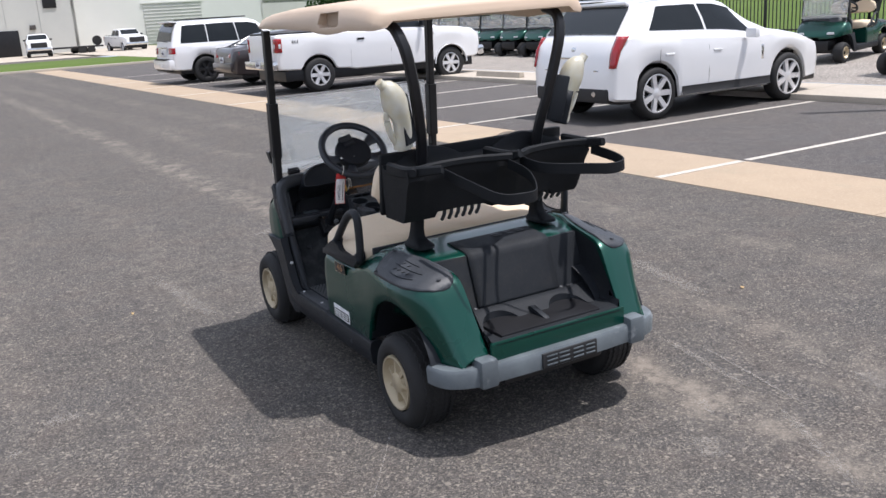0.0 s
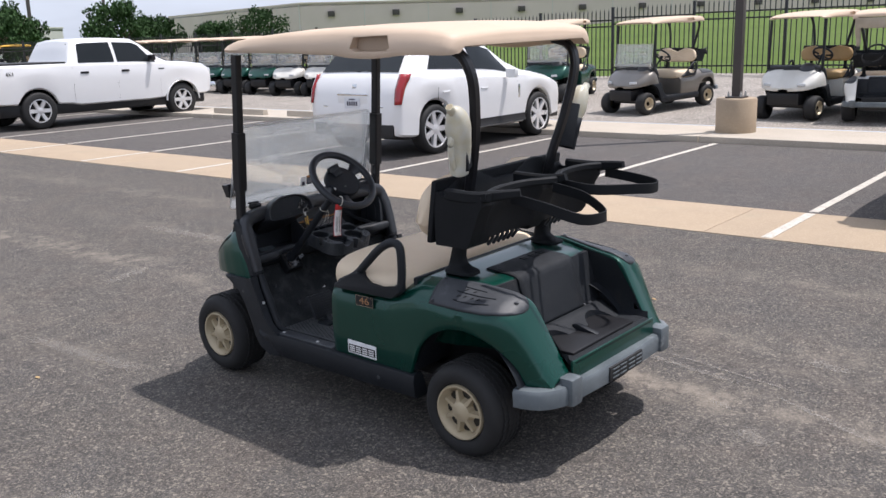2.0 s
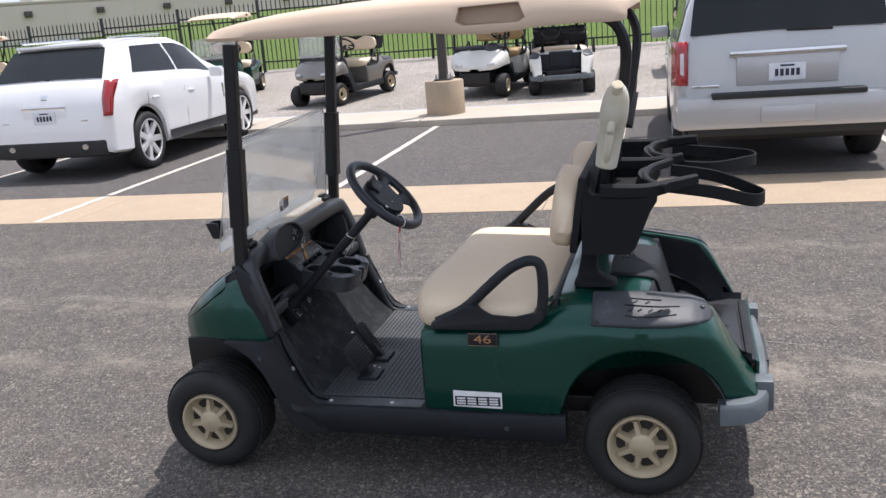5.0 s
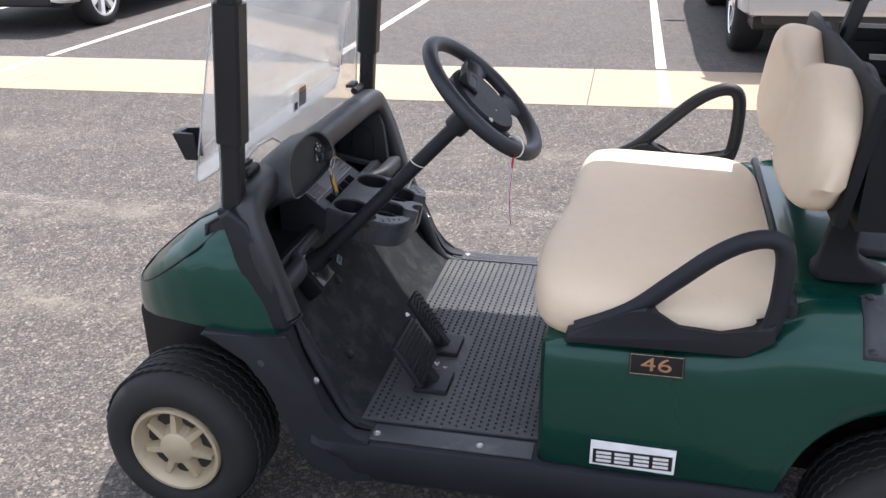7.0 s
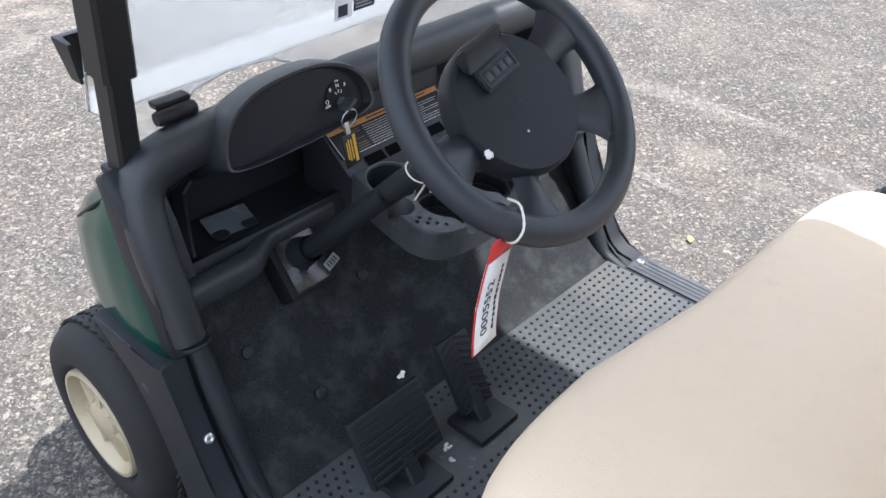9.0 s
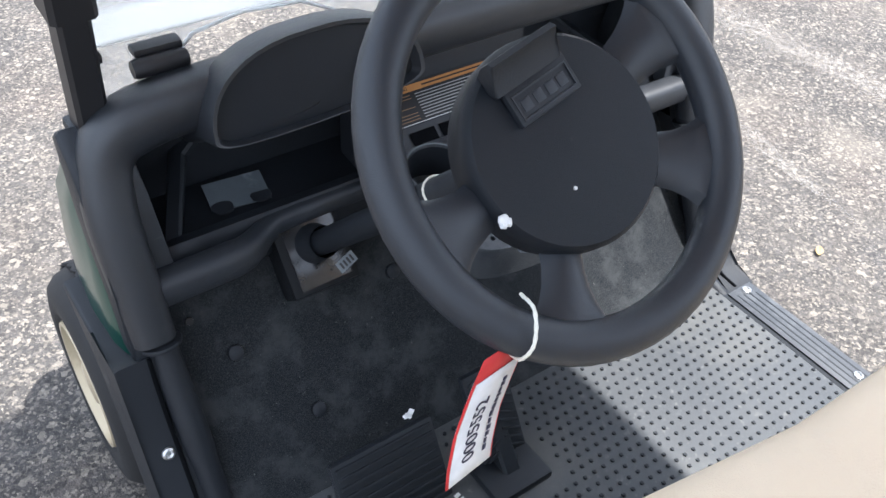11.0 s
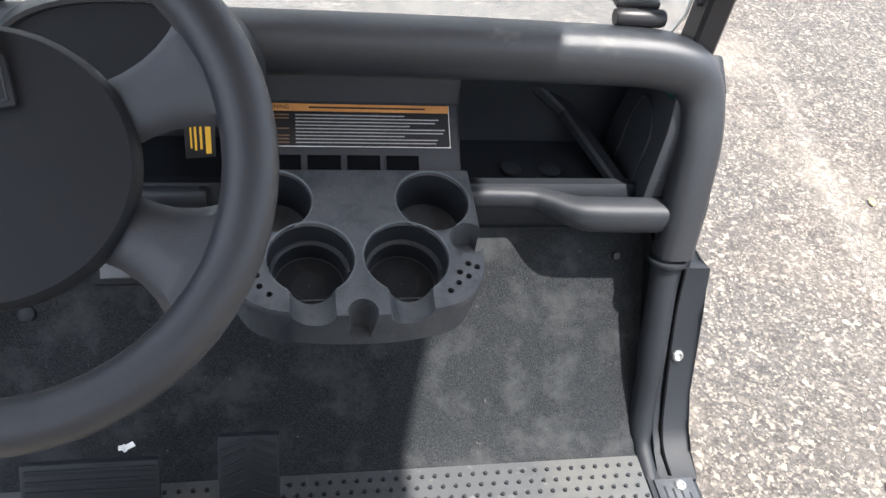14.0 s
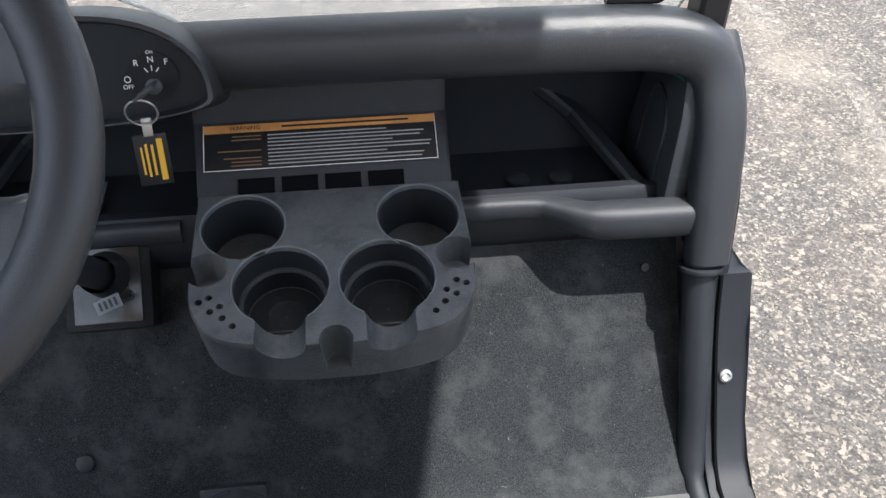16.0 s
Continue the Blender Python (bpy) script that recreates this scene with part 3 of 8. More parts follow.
# the scrape thins out towards its edges
ssep = snt.nodes.new("ShaderNodeSeparateXYZ")
snt.links.new(sco.outputs["Generated"], ssep.inputs[0])
fade = smr.outputs[0]
for axis, edge in ((0, 0.5), (1, 0.85)):
    ring = snt.nodes.new("ShaderNodeMath")
    ring.operation = "PINGPONG"
    ring.inputs[1].default_value = 0.5
    snt.links.new(ssep.outputs[axis], ring.inputs[0])
    smo = snt.nodes.new("ShaderNodeMapRange")
    smo.interpolation_type = "SMOOTHSTEP"
    smo.inputs["From Max"].default_value = 0.5 * edge
    snt.links.new(ring.outputs[0], smo.inputs["Value"])
    mul = snt.nodes.new("ShaderNodeMath")
    mul.operation = "MULTIPLY"
    snt.links.new(fade, mul.inputs[0])
    snt.links.new(smo.outputs[0], mul.inputs[1])
    fade = mul.outputs[0]
snt.links.new(fade, snt.nodes["Principled BSDF"].inputs["Alpha"])


# ---- golf cart ----
def wheel_parts(parent, x, y, side, R=0.202, steer=0.0, drop=0.0):
    """A cart wheel: an empty hub part with tyre and spoked champagne rim."""
    w = 0.20
    m = Matrix.Translation((x, y, R - drop)) @ Euler((0, 0, radians(steer))).to_matrix().to_4x4() @ Matrix.Rotation(radians(90) * side, 4, "Y")
    bm = bmesh.new()
    prof = [(0.118, -w), (0.150, -w + 0.002), (0.172, -w + 0.008), (0.188, -w + 0.022), (0.196, -w + 0.042), (0.201, -w * 0.6), (0.202, -w * 0.5),
            (0.201, -w * 0.4), (0.197, -0.040), (0.190, -0.017), (0.176, -0.001), (0.158, 0.004), (0.134, 0.003), (0.122, -0.006), (0.117, -0.02)]
    prof = [(0.118 + (r - 0.118) * (R - 0.118) / 0.084, h) for r, h in prof]
    lathe(bm, prof, m, 48, caps=False)
    tyre = part("tyre", bm, RUBBER, parent, "worn black rubber tyre with zigzag tread")
    for row in range(5):                      # zigzag tread ribs
        bm = bmesh.new()
        h = -w + 0.045 + row * (w - 0.09) / 4
        pts = []
        for i in range(96):
            a = 2 * math.pi * i / 96
            pts.append(m @ Vector(((R - 0.001) * math.cos(a), (R - 0.001) * math.sin(a), h + (0.0035 if i % 2 else -0.0035))))
        sweep(bm, pts, rect(0.006, 0.013, 0.001), closed=True, up=(m.to_3x3() @ Vector((0, 0, 1))))
        part("tread_rib", bm, RUBBER, tyre)
    bm = bmesh.new()
    lathe(bm, [(0.117, -0.03), (0.119, -0.006), (0.116, 0.003), (0.109, 0.003), (0.104, -0.006), (0.098, -0.02), (0.088, -0.036), (0.040, -0.036), (0.0385, -0.032)], m, 40, caps=False)
    rim = part("rim", bm, RIM, parent, "champagne painted wheel trim with seven short spokes")
    bm = bmesh.new()
    lathe(bm, [(0.054, -0.034), (0.048, -0.020), (0.044, -0.008), (0.036, -0.003), (0.001, 0.0)], m, 24, caps=False)
    for i in range(7):                        # wedge spokes
        a = 2 * math.pi * (i + 0.25 * (y < 1)) / 7
        q = m @ Matrix.Rotation(a, 4, "Z")
        vs = [(0.036, -0.009, -0.006), (0.036, 0.009, -0.006), (0.092, 0.006, -0.013), (0.092, -0.006, -0.013),
              (0.036, -0.015, -0.036), (0.036, 0.015, -0.036), (0.096, 0.011, -0.036), (0.096, -0.011, -0.036)]
        v = [bm.verts.new(q @ Vector(p)) for p in vs]
        for f in ((0, 1, 2, 3), (0, 4, 5, 1), (1, 5, 6, 2), (2, 6, 7, 3), (3, 7, 4, 0)):
            bm.faces.new([v[k] for k in f])
    part("hub_cap", bm, RIM, rim)
    for i in range(7):                        # dark plates between the spokes, shade of the openings put in as colour
        bm = bmesh.new()
        q = m @ Matrix.Rotation(2 * math.pi * (i + 0.5 + 0.25 * (y < 1)) / 7, 4, "Z")
        prism(bm, [(0.058, -0.013), (0.077, -0.024), (0.086, -0.018), (0.089, 0.0), (0.086, 0.018), (0.077, 0.024), (0.058, 0.013)], -0.036, -0.0335, "z")
        for v in bm.verts:
            v.co = q @ v.co
        part("gap", bm, RIM_SHADE, rim)
    return tyre


def carve(ob, bm, sharp=30):
    """Cut the closed shapes of bm out of ob."""
    tool = link_mesh("tool", bm, DASH)
    md = ob.modifiers.new("cut", "BOOLEAN")
    md.object, md.solver, md.use_self = tool, "EXACT", True
    bpy.context.view_layer.update()
    me = bpy.data.meshes.new_from_object(ob.evaluated_get(bpy.context.evaluated_depsgraph_get()))
    ob.modifiers.clear()
    mt = ob.material_slots[0].material
    ob.data = me
    me.materials.clear()
    me.materials.append(mt)
    ob.material_slots[0].link = "OBJECT"
    ob.material_slots[0].material = mt
    me.polygons.foreach_set("material_index", [0] * len(me.polygons))
    me.polygons.foreach_set("use_smooth", [True] * len(me.polygons))
    me.set_sharp_from_angle(angle=radians(sharp))
    old = tool.data
    bpy.data.objects.remove(tool)
    bpy.data.meshes.remove(old)
    return ob


SHELL = table([
    # y, outer x, shoulder z, inner x, inner z
    (0.775, 0.520, 0.575, 0.455, 0.590), (0.765, 0.532, 0.595, 0.46, 0.612), (0.74, 0.537, 0.60, 0.46, 0.618), (0.5, 0.541, 0.602, 0.46, 0.62), (0.40, 0.542, 0.605, 0.46, 0.635),
    (0.32, 0.544, 0.63, 0.45, 0.68), (0.25, 0.547, 0.646, 0.44, 0.712), (0.15, 0.553, 0.650, 0.425, 0.722), (0.0, 0.558, 0.648, 0.375, 0.712), (-0.10, 0.553, 0.648, 0.358, 0.700),
    (-0.17, 0.540, 0.645, 0.350, 0.690), (-0.215, 0.525, 0.630, 0.345, 0.672), (-0.245, 0.508, 0.600, 0.342, 0.640), (-0.28, 0.490, 0.543, 0.338, 0.575), (-0.315, 0.475, 0.482, 0.335, 0.510),
    (-0.35, 0.462, 0.423, 0.332, 0.445), (-0.385, 0.45, 0.372, 0.33, 0.390)])


def shell_section(y):
    """Half section of the rear body side at y: outer lower edge, over the shoulder, to the inner edge."""
    xo, zs, xi, zi = SHELL(y)
    if abs(y + 0.01) < 0.282:
        zb = 0.272 + math.sqrt(0.2825 ** 2 - (y + 0.01) ** 2)
        zb = max(zb, 0.30)
    else:
        zb = 0.30 if y > 0 else 0.325
    zb = min(zb, zs - 0.04)
    h = zs - zb
    pts = [(xo - 0.03, zb + 0.002), (xo - 0.008, zb), (xo, zb + 0.012), (xo + 0.004, zb + h * 0.35), (xo + 0.002, zb + h * 0.7),
           (xo - 0.004, zs - 0.022), (xo - 0.016, zs)]
    dx, dz = (xo - 0.016) - xi, zi - zs
    for f, g in ((0.22, 0.42), (0.45, 0.72), (0.7, 0.92), (0.88, 1.0)):
        pts.append((xo - 0.016 - dx * f, zs + dz * g))
    low = 0.60 if y > 0.26 else 0.43
    pts += [(xi + 0.004, zi - 0.006), (xi, zi - 0.02), (xi, min(zi - 0.03, max(low, 0.36)))]
    return pts


def side_shell(cart, s):
    bm = bmesh.new()
    ys = [0.775, 0.765] + [0.74 - 0.02 * i for i in range(58)]
    ys = [y for y in ys if y > -0.385] + [-0.385]
    loft(bm, [[(s * x, y, z) for x, z in shell_section(y)] for y in ys])
    ob = part("body_side", bm, GREEN, cart, "glossy dark green moulded body side with wheel arch")
    thick(ob, 0.006)
    # grey worn pad on top of the fender, with a rounded tip
    bm = bmesh.new()
    rows = []
    for i in range(30):
        f = i / 29
        y = 0.157 - f * 0.397
        sec = shell_section(y)
        top = sec[5:12]
        e = max(0.0, (f - 0.62) / 0.38)
        a0, a1 = 0.35 + 2.7 * (1 - math.sqrt(max(1 - e ** 2, 0.0))), 5.6 - 1.9 * (1 - math.sqrt(max(1 - e ** 2.5, 0.0)))
        row = []
        for k in range(11):
            t = a0 + (a1 - a0) * k / 10
            j = min(int(t), len(top) - 2)
            u = t - j
            row.append((s * (top[j][0] * (1 - u) + top[j + 1][0] * u + 0.003), y, top[j][1] * (1 - u) + top[j + 1][1] * u + 0.005))
        rows.append(row)
    loft(bm, rows)
    pad = part("fender_pad", bm, DECKGREY, cart, "scuffed grey fender pad with moulded ribs")
    thick(pad, 0.009)

    def on_pad(y, t):
        sec = shell_section(y)[5:12]
        j = min(int(t), len(sec) - 2)
        u = t - j
        return (s * (sec[j][0] * (1 - u) + sec[j + 1][0] * u + 0.003), y, sec[j][1] * (1 - u) + sec[j + 1][1] * u + 0.0065)
    for line in ([(0.045, 1.6), (0.0, 1.5), (-0.06, 1.55), (-0.12, 1.8)], [(0.05, 2.7), (0.0, 2.6), (-0.07, 2.6), (-0.13, 2.75)], [(0.03, 3.5), (-0.02, 3.4), (-0.07, 3.4)]):
        bm = bmesh.new()                      # raised outline ribs
        sweep(bm, smooth_path([on_pad(*q) for q in line], 4), rect(0.005, 0.003, 0.001))
        part("rib", bm, DUSTY, pad)
    for y0, t0 in ((0.035, 2.1), (0.005, 2.15), (-0.03, 2.1), (-0.06, 2.15), (0.02, 3.05), (-0.02, 3.0)):
        bm = bmesh.new()                      # moulded marks
        sweep(bm, [on_pad(y0, t0 - 0.12), on_pad(y0 - 0.012, t0 + 0.12)], rect(0.005, 0.003, 0.001))
        part("rib", bm, CLADDING, pad)
    for y, k in ((0.142, 0.9), (0.142, 4.6), (-0.205, 3.2)):
        bm = bmesh.new()
        lathe(bm, [(0.009, 0.0), (0.009, 0.003), (0.006, 0.005)], Matrix.Translation(on_pad(y, k)), 12)
        part("rivet", bm, DECKGREY, pad)
    # inner wheel arch liner
    bm = bmesh.new()
    arc = [(-0.01 + 0.284 * math.cos(a), 0.272 + 0.286 * math.sin(a)) for a in [radians(8) + radians(164) * i / 16 for i in range(17)]]
    loft(bm, [[(s * x, y, z) for y, z in arc] for x in (0.30, 0.535)])
    part("arch_liner", bm, BLACK, cart)


def build_cart():
    cart = thing("golf_cart", "dark green golf cart with beige roof and seats on asphalt", "golf cart")
    # wheels
    for y, sg in ((0.0, -1), (0.0, 1), (1.678, -1), (1.678, 1)):
        hub = new("wheel")
        hub.parent = cart
        hub.empty_display_size = 0.1
        wheel_parts(hub, sg * (0.566 if y < 1 else 0.544), y if y < 1 else 1.667, sg, 0.2035 if y < 1 else 0.2075, drop=0.0195 if sg > 0 else 0.0)
    # chassis below
    bm = bmesh.new()
    box(bm, (0.62, 1.9, 0.07), (0, 0.78, 0.235), 0.015)
    box(bm, (0.50, 0.7, 0.22), (0, 0.0, 0.33), 0.02)
    box(bm, (0.56, 0.40, 0.20), (0, 1.68, 0.36), 0.02)
    part("chassis", bm, TUBE, cart)
    for y in (0.0, 1.678):
        bm = bmesh.new()
        sweep(bm, [(-0.40, y, 0.202), (0.40, y, 0.202)], circle(0.035 if y < 1 else 0.022, 12))
        part("axle", bm, TUBE, cart)
    # body sides, deck and bag well
    for s in (-1, 1):
        side_shell(cart, s)
    bm = bmesh.new()
    rows = []
    for y, z in ((0.335, 0.60), (0.325, 0.665), (0.31, 0.695), (0.285, 0.71), (0.24, 0.716), (0.18, 0.715), (0.11, 0.709), (0.06, 0.705), (0.0, 0.700), (-0.028, 0.695), (-0.040, 0.686), (-0.046, 0.668)):
        half = 0.452 if y > 0.05 else SHELL(y)[2] + 0.012
        rows.append([(x, y + 0.03 * (abs(x) / 0.44) ** 4, z - 0.010 * (abs(x) / 0.44) ** 4) for x in np.linspace(-half, half, 17)])
    loft(bm, rows)
    thick(part("rear_deck", bm, GREEN, cart, "glossy green deck behind the seat"), 0.006)
    bm = bmesh.new()                          # black hatch over the deck and down the well's front wall
    rows = []
    for y, z in ((0.122, 0.7115), (0.116, 0.7165), (0.06, 0.7125), (0.0, 0.7075), (-0.036, 0.7015), (-0.052, 0.688), (-0.058, 0.665), (-0.085, 0.575), (-0.112, 0.488), (-0.116, 0.474)):
        w = 0.205
        rows.append([(x * w, y, z) for x in np.linspace(-1, 1, 13)])
    loft(bm, rows)
    hatch = thick(part("access_hatch", bm, DUSTY, cart, "black plastic access hatch with moulded slots"), 0.007)
    for i in range(3):
        bm = bmesh.new()
        box(bm, (0.040, 0.008, 0.003), (0.02 + 0.062 * i, 0.088, 0.7165), 0.001)
        box(bm, (0.040, 0.008, 0.003), (0.02 + 0.062 * i, 0.068, 0.7150), 0.001)
        part("slot", bm, TUBE, hatch)
    bm = bmesh.new()                          # well liner: sides, front wall and floor
    rows = []
    for y in (-0.372, -0.3, -0.2, -0.1, 0.0, 0.03, 0.055):
        zi = SHELL(y)[3] - 0.012
        xi = SHELL(y)[2] - 0.004
        c = 0.06
        row = [(-xi, zi), (-xi, 0.5 * (zi + 0.45)), (-xi, 0.46), (-xi + 0.012, 0.435), (-xi + c, 0.425), (0, 0.423), (xi - c, 0.425), (xi - 0.012, 0.435), (xi, 0.46), (xi, 0.5 * (zi + 0.45)), (xi, zi)]
        rows.append([(x, y, z) for x, z in row])
    loft(bm, rows)
    xi = SHELL(-0.08)[2] - 0.002
    prism(bm, [(-0.040, 0.69), (-0.104, 0.478), (-0.124, 0.470), (-0.124, 0.43), (-0.02, 0.43), (0.02, 0.69)], -xi, xi, "x")
    part("bag_well", bm, DUSTY, cart, "black plastic golf bag well")
    bm = bmesh.new()
    box(bm, (0.63, 0.042, 0.022), (0, -0.377, 0.424), 0.008)
    part("well_lip", bm, DUSTY, cart)
    bm = bmesh.new()
    box(bm, (0.66, 0.012, 0.10), (0, -0.392, 0.385), 0.004)
    part("rear_panel", bm, GREEN, cart)
    bm = bmesh.new()                          # raised step with two round hollows for the bags
    prism(bm, [(-0.245, 0.428), (-0.225, 0.436), (-0.150, 0.476), (-0.128, 0.480), (-0.122, 0.478), (-0.122, 0.428)], -0.325, 0.325, "x", 0.004)
    rest = part("bag_rest", bm, DUSTY, cart)
    bm = bmesh.new()
    for sx in (-0.165, 0.165):
        lathe(bm, [(0.098, -0.05), (0.104, 0.08)], Matrix.Translation((sx, -0.262, 0.475)), 32)
    carve(rest, bm)
    bm = bmesh.new()
    prism(bm, [(-0.33, 0.425), (-0.20, 0.425), (-0.19, 0.462), (-0.21, 0.468), (-0.31, 0.442)], -0.013, 0.013, "x", 0.004)
    part("divider", bm, BLACK, cart)
    for x in (-0.22, -0.11, 0.0, 0.11, 0.22):
        bm = bmesh.new()
        lathe(bm, [(0.007, 0), (0.006, 0.003)], Matrix.Translation((x, -0.109, 0.4765)) @ Matrix.Rotation(radians(30), 4, "X"), 10)
        part("screw", bm, DECKGREY, cart)
    # bumper
    path = [(-0.515, -0.255), (-0.508, -0.30), (-0.487, -0.348), (-0.44, -0.380), (-0.36, -0.396), (0, -0.410)]
    path = path + [(-x, y) for x, y in path[-2::-1]]
    bm = bmesh.new()
    sec = [(0.03, -0.038), (0.033, 0.02), (0.024, 0.035), (-0.02, 0.037), (-0.024, 0.0), (-0.02, -0.04), (0.02, -0.042)]
    sweep(bm, smooth_path([(x, y, 0.326) for x, y in path], 4), sec)
    bumper = part("bumper", bm, BUMPER, cart, "scuffed grey plastic rear bumper")
    for x in (-0.365, 0.365):
        bm = bmesh.new()
        box(bm, (0.078, 0.085, 0.115), (x, -0.400, 0.334), 0.014)
        part("bumper_block", bm, BUMPER, bumper)
    bm = bmesh.new()
    box(bm, (0.27, 0.012, 0.062), (0.01, -0.440, 0.322), 0.003)
    plate = part("badge", bm, CLADDING, bumper, "raised dark badge with block shapes")
    for i, (x, w) in enumerate(((-0.09, 0.05), (-0.03, 0.05), (0.04, 0.05), (0.10, 0.045))):
        bm = bmesh.new()
        for dz in (-0.018, 0.0, 0.018):
            box(bm, (w, 0.004, 0.006), (0.01 + x, -0.447, 0.322 + dz), 0.001)
        part("badge_shape", bm, BUMPER, plate)
    # rocker sills and floor
    for s in (-1, 1):
        bm = bmesh.new()
        rows = []
        for y in (1.30, 1.27, 1.24, 1.20, 1.12, 1.0, 0.8, 0.775, 0.77, 0.5, 0.28, 0.26):
            zl = float(np.interp(y, [1.2, 1.30], [0.190, 0.30]))
            zt = 0.306 if y > 0.772 else 0.302
            xi = 0.47 if y > 0.772 else 0.50
            zt = max(zt, zl + 0.02)
            rows.append([(s * x, y, z) for x, z in ((0.46, zl), (0.535, zl), (0.548, zl + 0.015), (0.554, zt - 0.03), (0.548, zt - 0.006), (0.535, zt), (xi, zt + 0.001), (xi - 0.01, zt - 0.02))])
        loft(bm, rows, close_u=True, cap=True)
        # shade and sunlight put in as colour: black sill, paler sheet on top
        sill = part("rocker_sill", bm, BLACK, cart, "dusty black plastic sill")
        bm = bmesh.new()
        box(bm, (0.060, 0.375, 0.004), (s * 0.508, 0.975, 0.3085), 0.0015)
        part("tread_plate", bm, SILL_SUNLIT, sill, "worn grey sill top, paler with sunlight put in its colour")
        for k in range(4 if s > 0 else 0):
            bm = bmesh.new()
            box(bm, (0.0032, 0.26, 0.002), (s * (0.490 + 0.012 * k), 1.02 - 0.004 * k, 0.3100), 0.0006)
            part("groove", bm, BLACK, sill)
        for x, y, z in ((0.515, 1.150, 0.3102), (0.515, 0.908, 0.3102)):
            bm = bmesh.new()
            lathe(bm, [(0.0088, 0.0), (0.008, 0.003), (0.005, 0.0042), (0.003, 0.002)], Matrix.Translation((s * x, y, z)), 14)
            part("bolt", bm, STEEL, sill)
        bm = bmesh.new()
        lathe(bm, [(0.010, 0.0), (0.009, 0.003), (0.005, 0.004)], Matrix.Translation((s * 0.553, 0.47, 0.245)) @ Matrix.Rotation(radians(90) * s, 4, "Y"), 14)
        part("bolt", bm, DECKGREY, sill)
    FLOOR = 0.305
    bm = bmesh.new()
    rows = []
    for y, z in ((0.70, FLOOR), (1.18, FLOOR - 0.001), (1.215, FLOOR + 0.006), (1.245, FLOOR + 0.03), (1.27, 0.362), (1.345, 0.458), (1.405, 0.548), (1.455, 0.63)):
        rows.append([(x, y, z) for x in np.linspace(-0.475, 0.475, 9)])
    rows.insert(0, [(p[0], p[1], p[2] - 0.05) for p in rows[0]])
    loft(bm, rows)
    (part("floor_pan", bm, BOARD, cart, "dusty black moulded floor and toe board"))
    bm = bmesh.new()
    box(bm, (0.93, 0.46, 0.006), (0, 0.975, FLOOR + 0.004), 0.002)
    fm = part("floor_mat", bm, MAT, cart, "dusty studded black rubber floor mat")
    bm = bmesh.new()
    for j in range(25):
        for i in range(50):
            x = -0.452 + 0.0184 * i + (0.0092 if j % 2 else 0)
            y = 0.762 + 0.0178 * j
            if -0.36 < x < -0.02 and 1.02 < y < 1.16:
                continue
            lathe(bm, [(0.0036, 0.0), (0.0028, 0.0028)], Matrix.Translation((x, y, FLOOR + 0.007)), 6)
    tagged(part("mat_studs", bm, BLACK, fm), kind="stuff")
    # seat box front
    bm = bmesh.new()
    box(bm, (1.03, 0.05, 0.30), (0, 0.745, 0.455), 0.008)
    part("seat_box", bm, GREEN, cart, "green panel below the seat")
    # front cowl
    COWL = table([(1.43, 0.515, 0.535, 0.835), (1.46, 0.528, 0.535, 0.832), (1.53, 0.532, 0.545, 0.812), (1.61, 0.524, 0.552, 0.770), (1.68, 0.502, 0.548, 0.722), (1.74, 0.470, 0.536, 0.674),
                  (1.80, 0.415, 0.518, 0.624), (1.84, 0.355, 0.508, 0.590), (1.87, 0.28, 0.502, 0.562), (1.89, 0.18, 0.499, 0.54), (1.897, 0.09, 0.498, 0.528)])
    bm = bmesh.new()
    rows = []
    for i in range(27):
        yy = 1.43 + (1.897 - 1.43) * i / 26
        xo, zl, zt = COWL(yy)
        y = 1.43 + (yy - 1.43) * 0.955
        h = zt - zl
        hs = [(xo - 0.015, zl - 0.006), (xo, zl + 0.004), (xo - 0.001, zl + 0.3 * h), (xo - 0.010, zl + 0.62 * h), (xo - 0.035, zl + 0.82 * h), (xo - 0.085, zl + 0.94 * h), (xo * 0.62, zl + 0.985 * h), (xo * 0.3, zt)]
        back = 0.075 * (1 - i / 26)           # the rear edge slants forward going up
        row = [(x, y - back * (zt - z) / h, z) for x, z in hs] + [(0, y, zt + 0.002)] + [(-x, y - back * (zt - z) / h, z) for x, z in hs[::-1]]
        rows.append(row)
    loft(bm, rows)
    cowl = part("front_cowl", bm, GREEN, cart, "glossy green rounded front cowl with dust speckles")
    thick(cowl, 0.006)
    for s in (-1, 1):                         # moulded seam round the blanked lamp field
        seam = []
        for yy, u in ((1.50, 0.90), (1.56, 0.80), (1.63, 0.72), (1.70, 0.66), (1.76, 0.66), (1.80, 0.74), (1.80, 0.86), (1.76, 0.93), (1.70, 0.955), (1.62, 0.965), (1.54, 0.96)):
            xo, zl, zt = COWL(yy)
            h = zt - zl
            hs = [(xo - 0.001, 0.3), (xo - 0.010, 0.62), (xo - 0.035, 0.82), (xo - 0.085, 0.94), (xo * 0.62, 0.985)]
            x = float(np.interp(u, [q[1] for q in hs], [q[0] for q in hs]))
            i = (yy - 1.43) / 0.467
            seam.append((s * (x + 0.001), 1.43 + (yy - 1.43) * 0.955 - 0.075 * (1 - i) * (1 - u), zl + u * h + 0.001))
        bm = bmesh.new()
        sweep(bm, smooth_path(seam, 4), circle(0.0028, 6))
        part("seam", bm, TUBE, cowl)
    bm = bmesh.new()                          # black lower nose and inner fenders
    box(bm, (0.52, 0.26, 0.15), (0, 1.64, 0.435), 0.04)
    box(bm, (0.78, 0.20, 0.04), (0, 1.64, 0.535), 0.015)
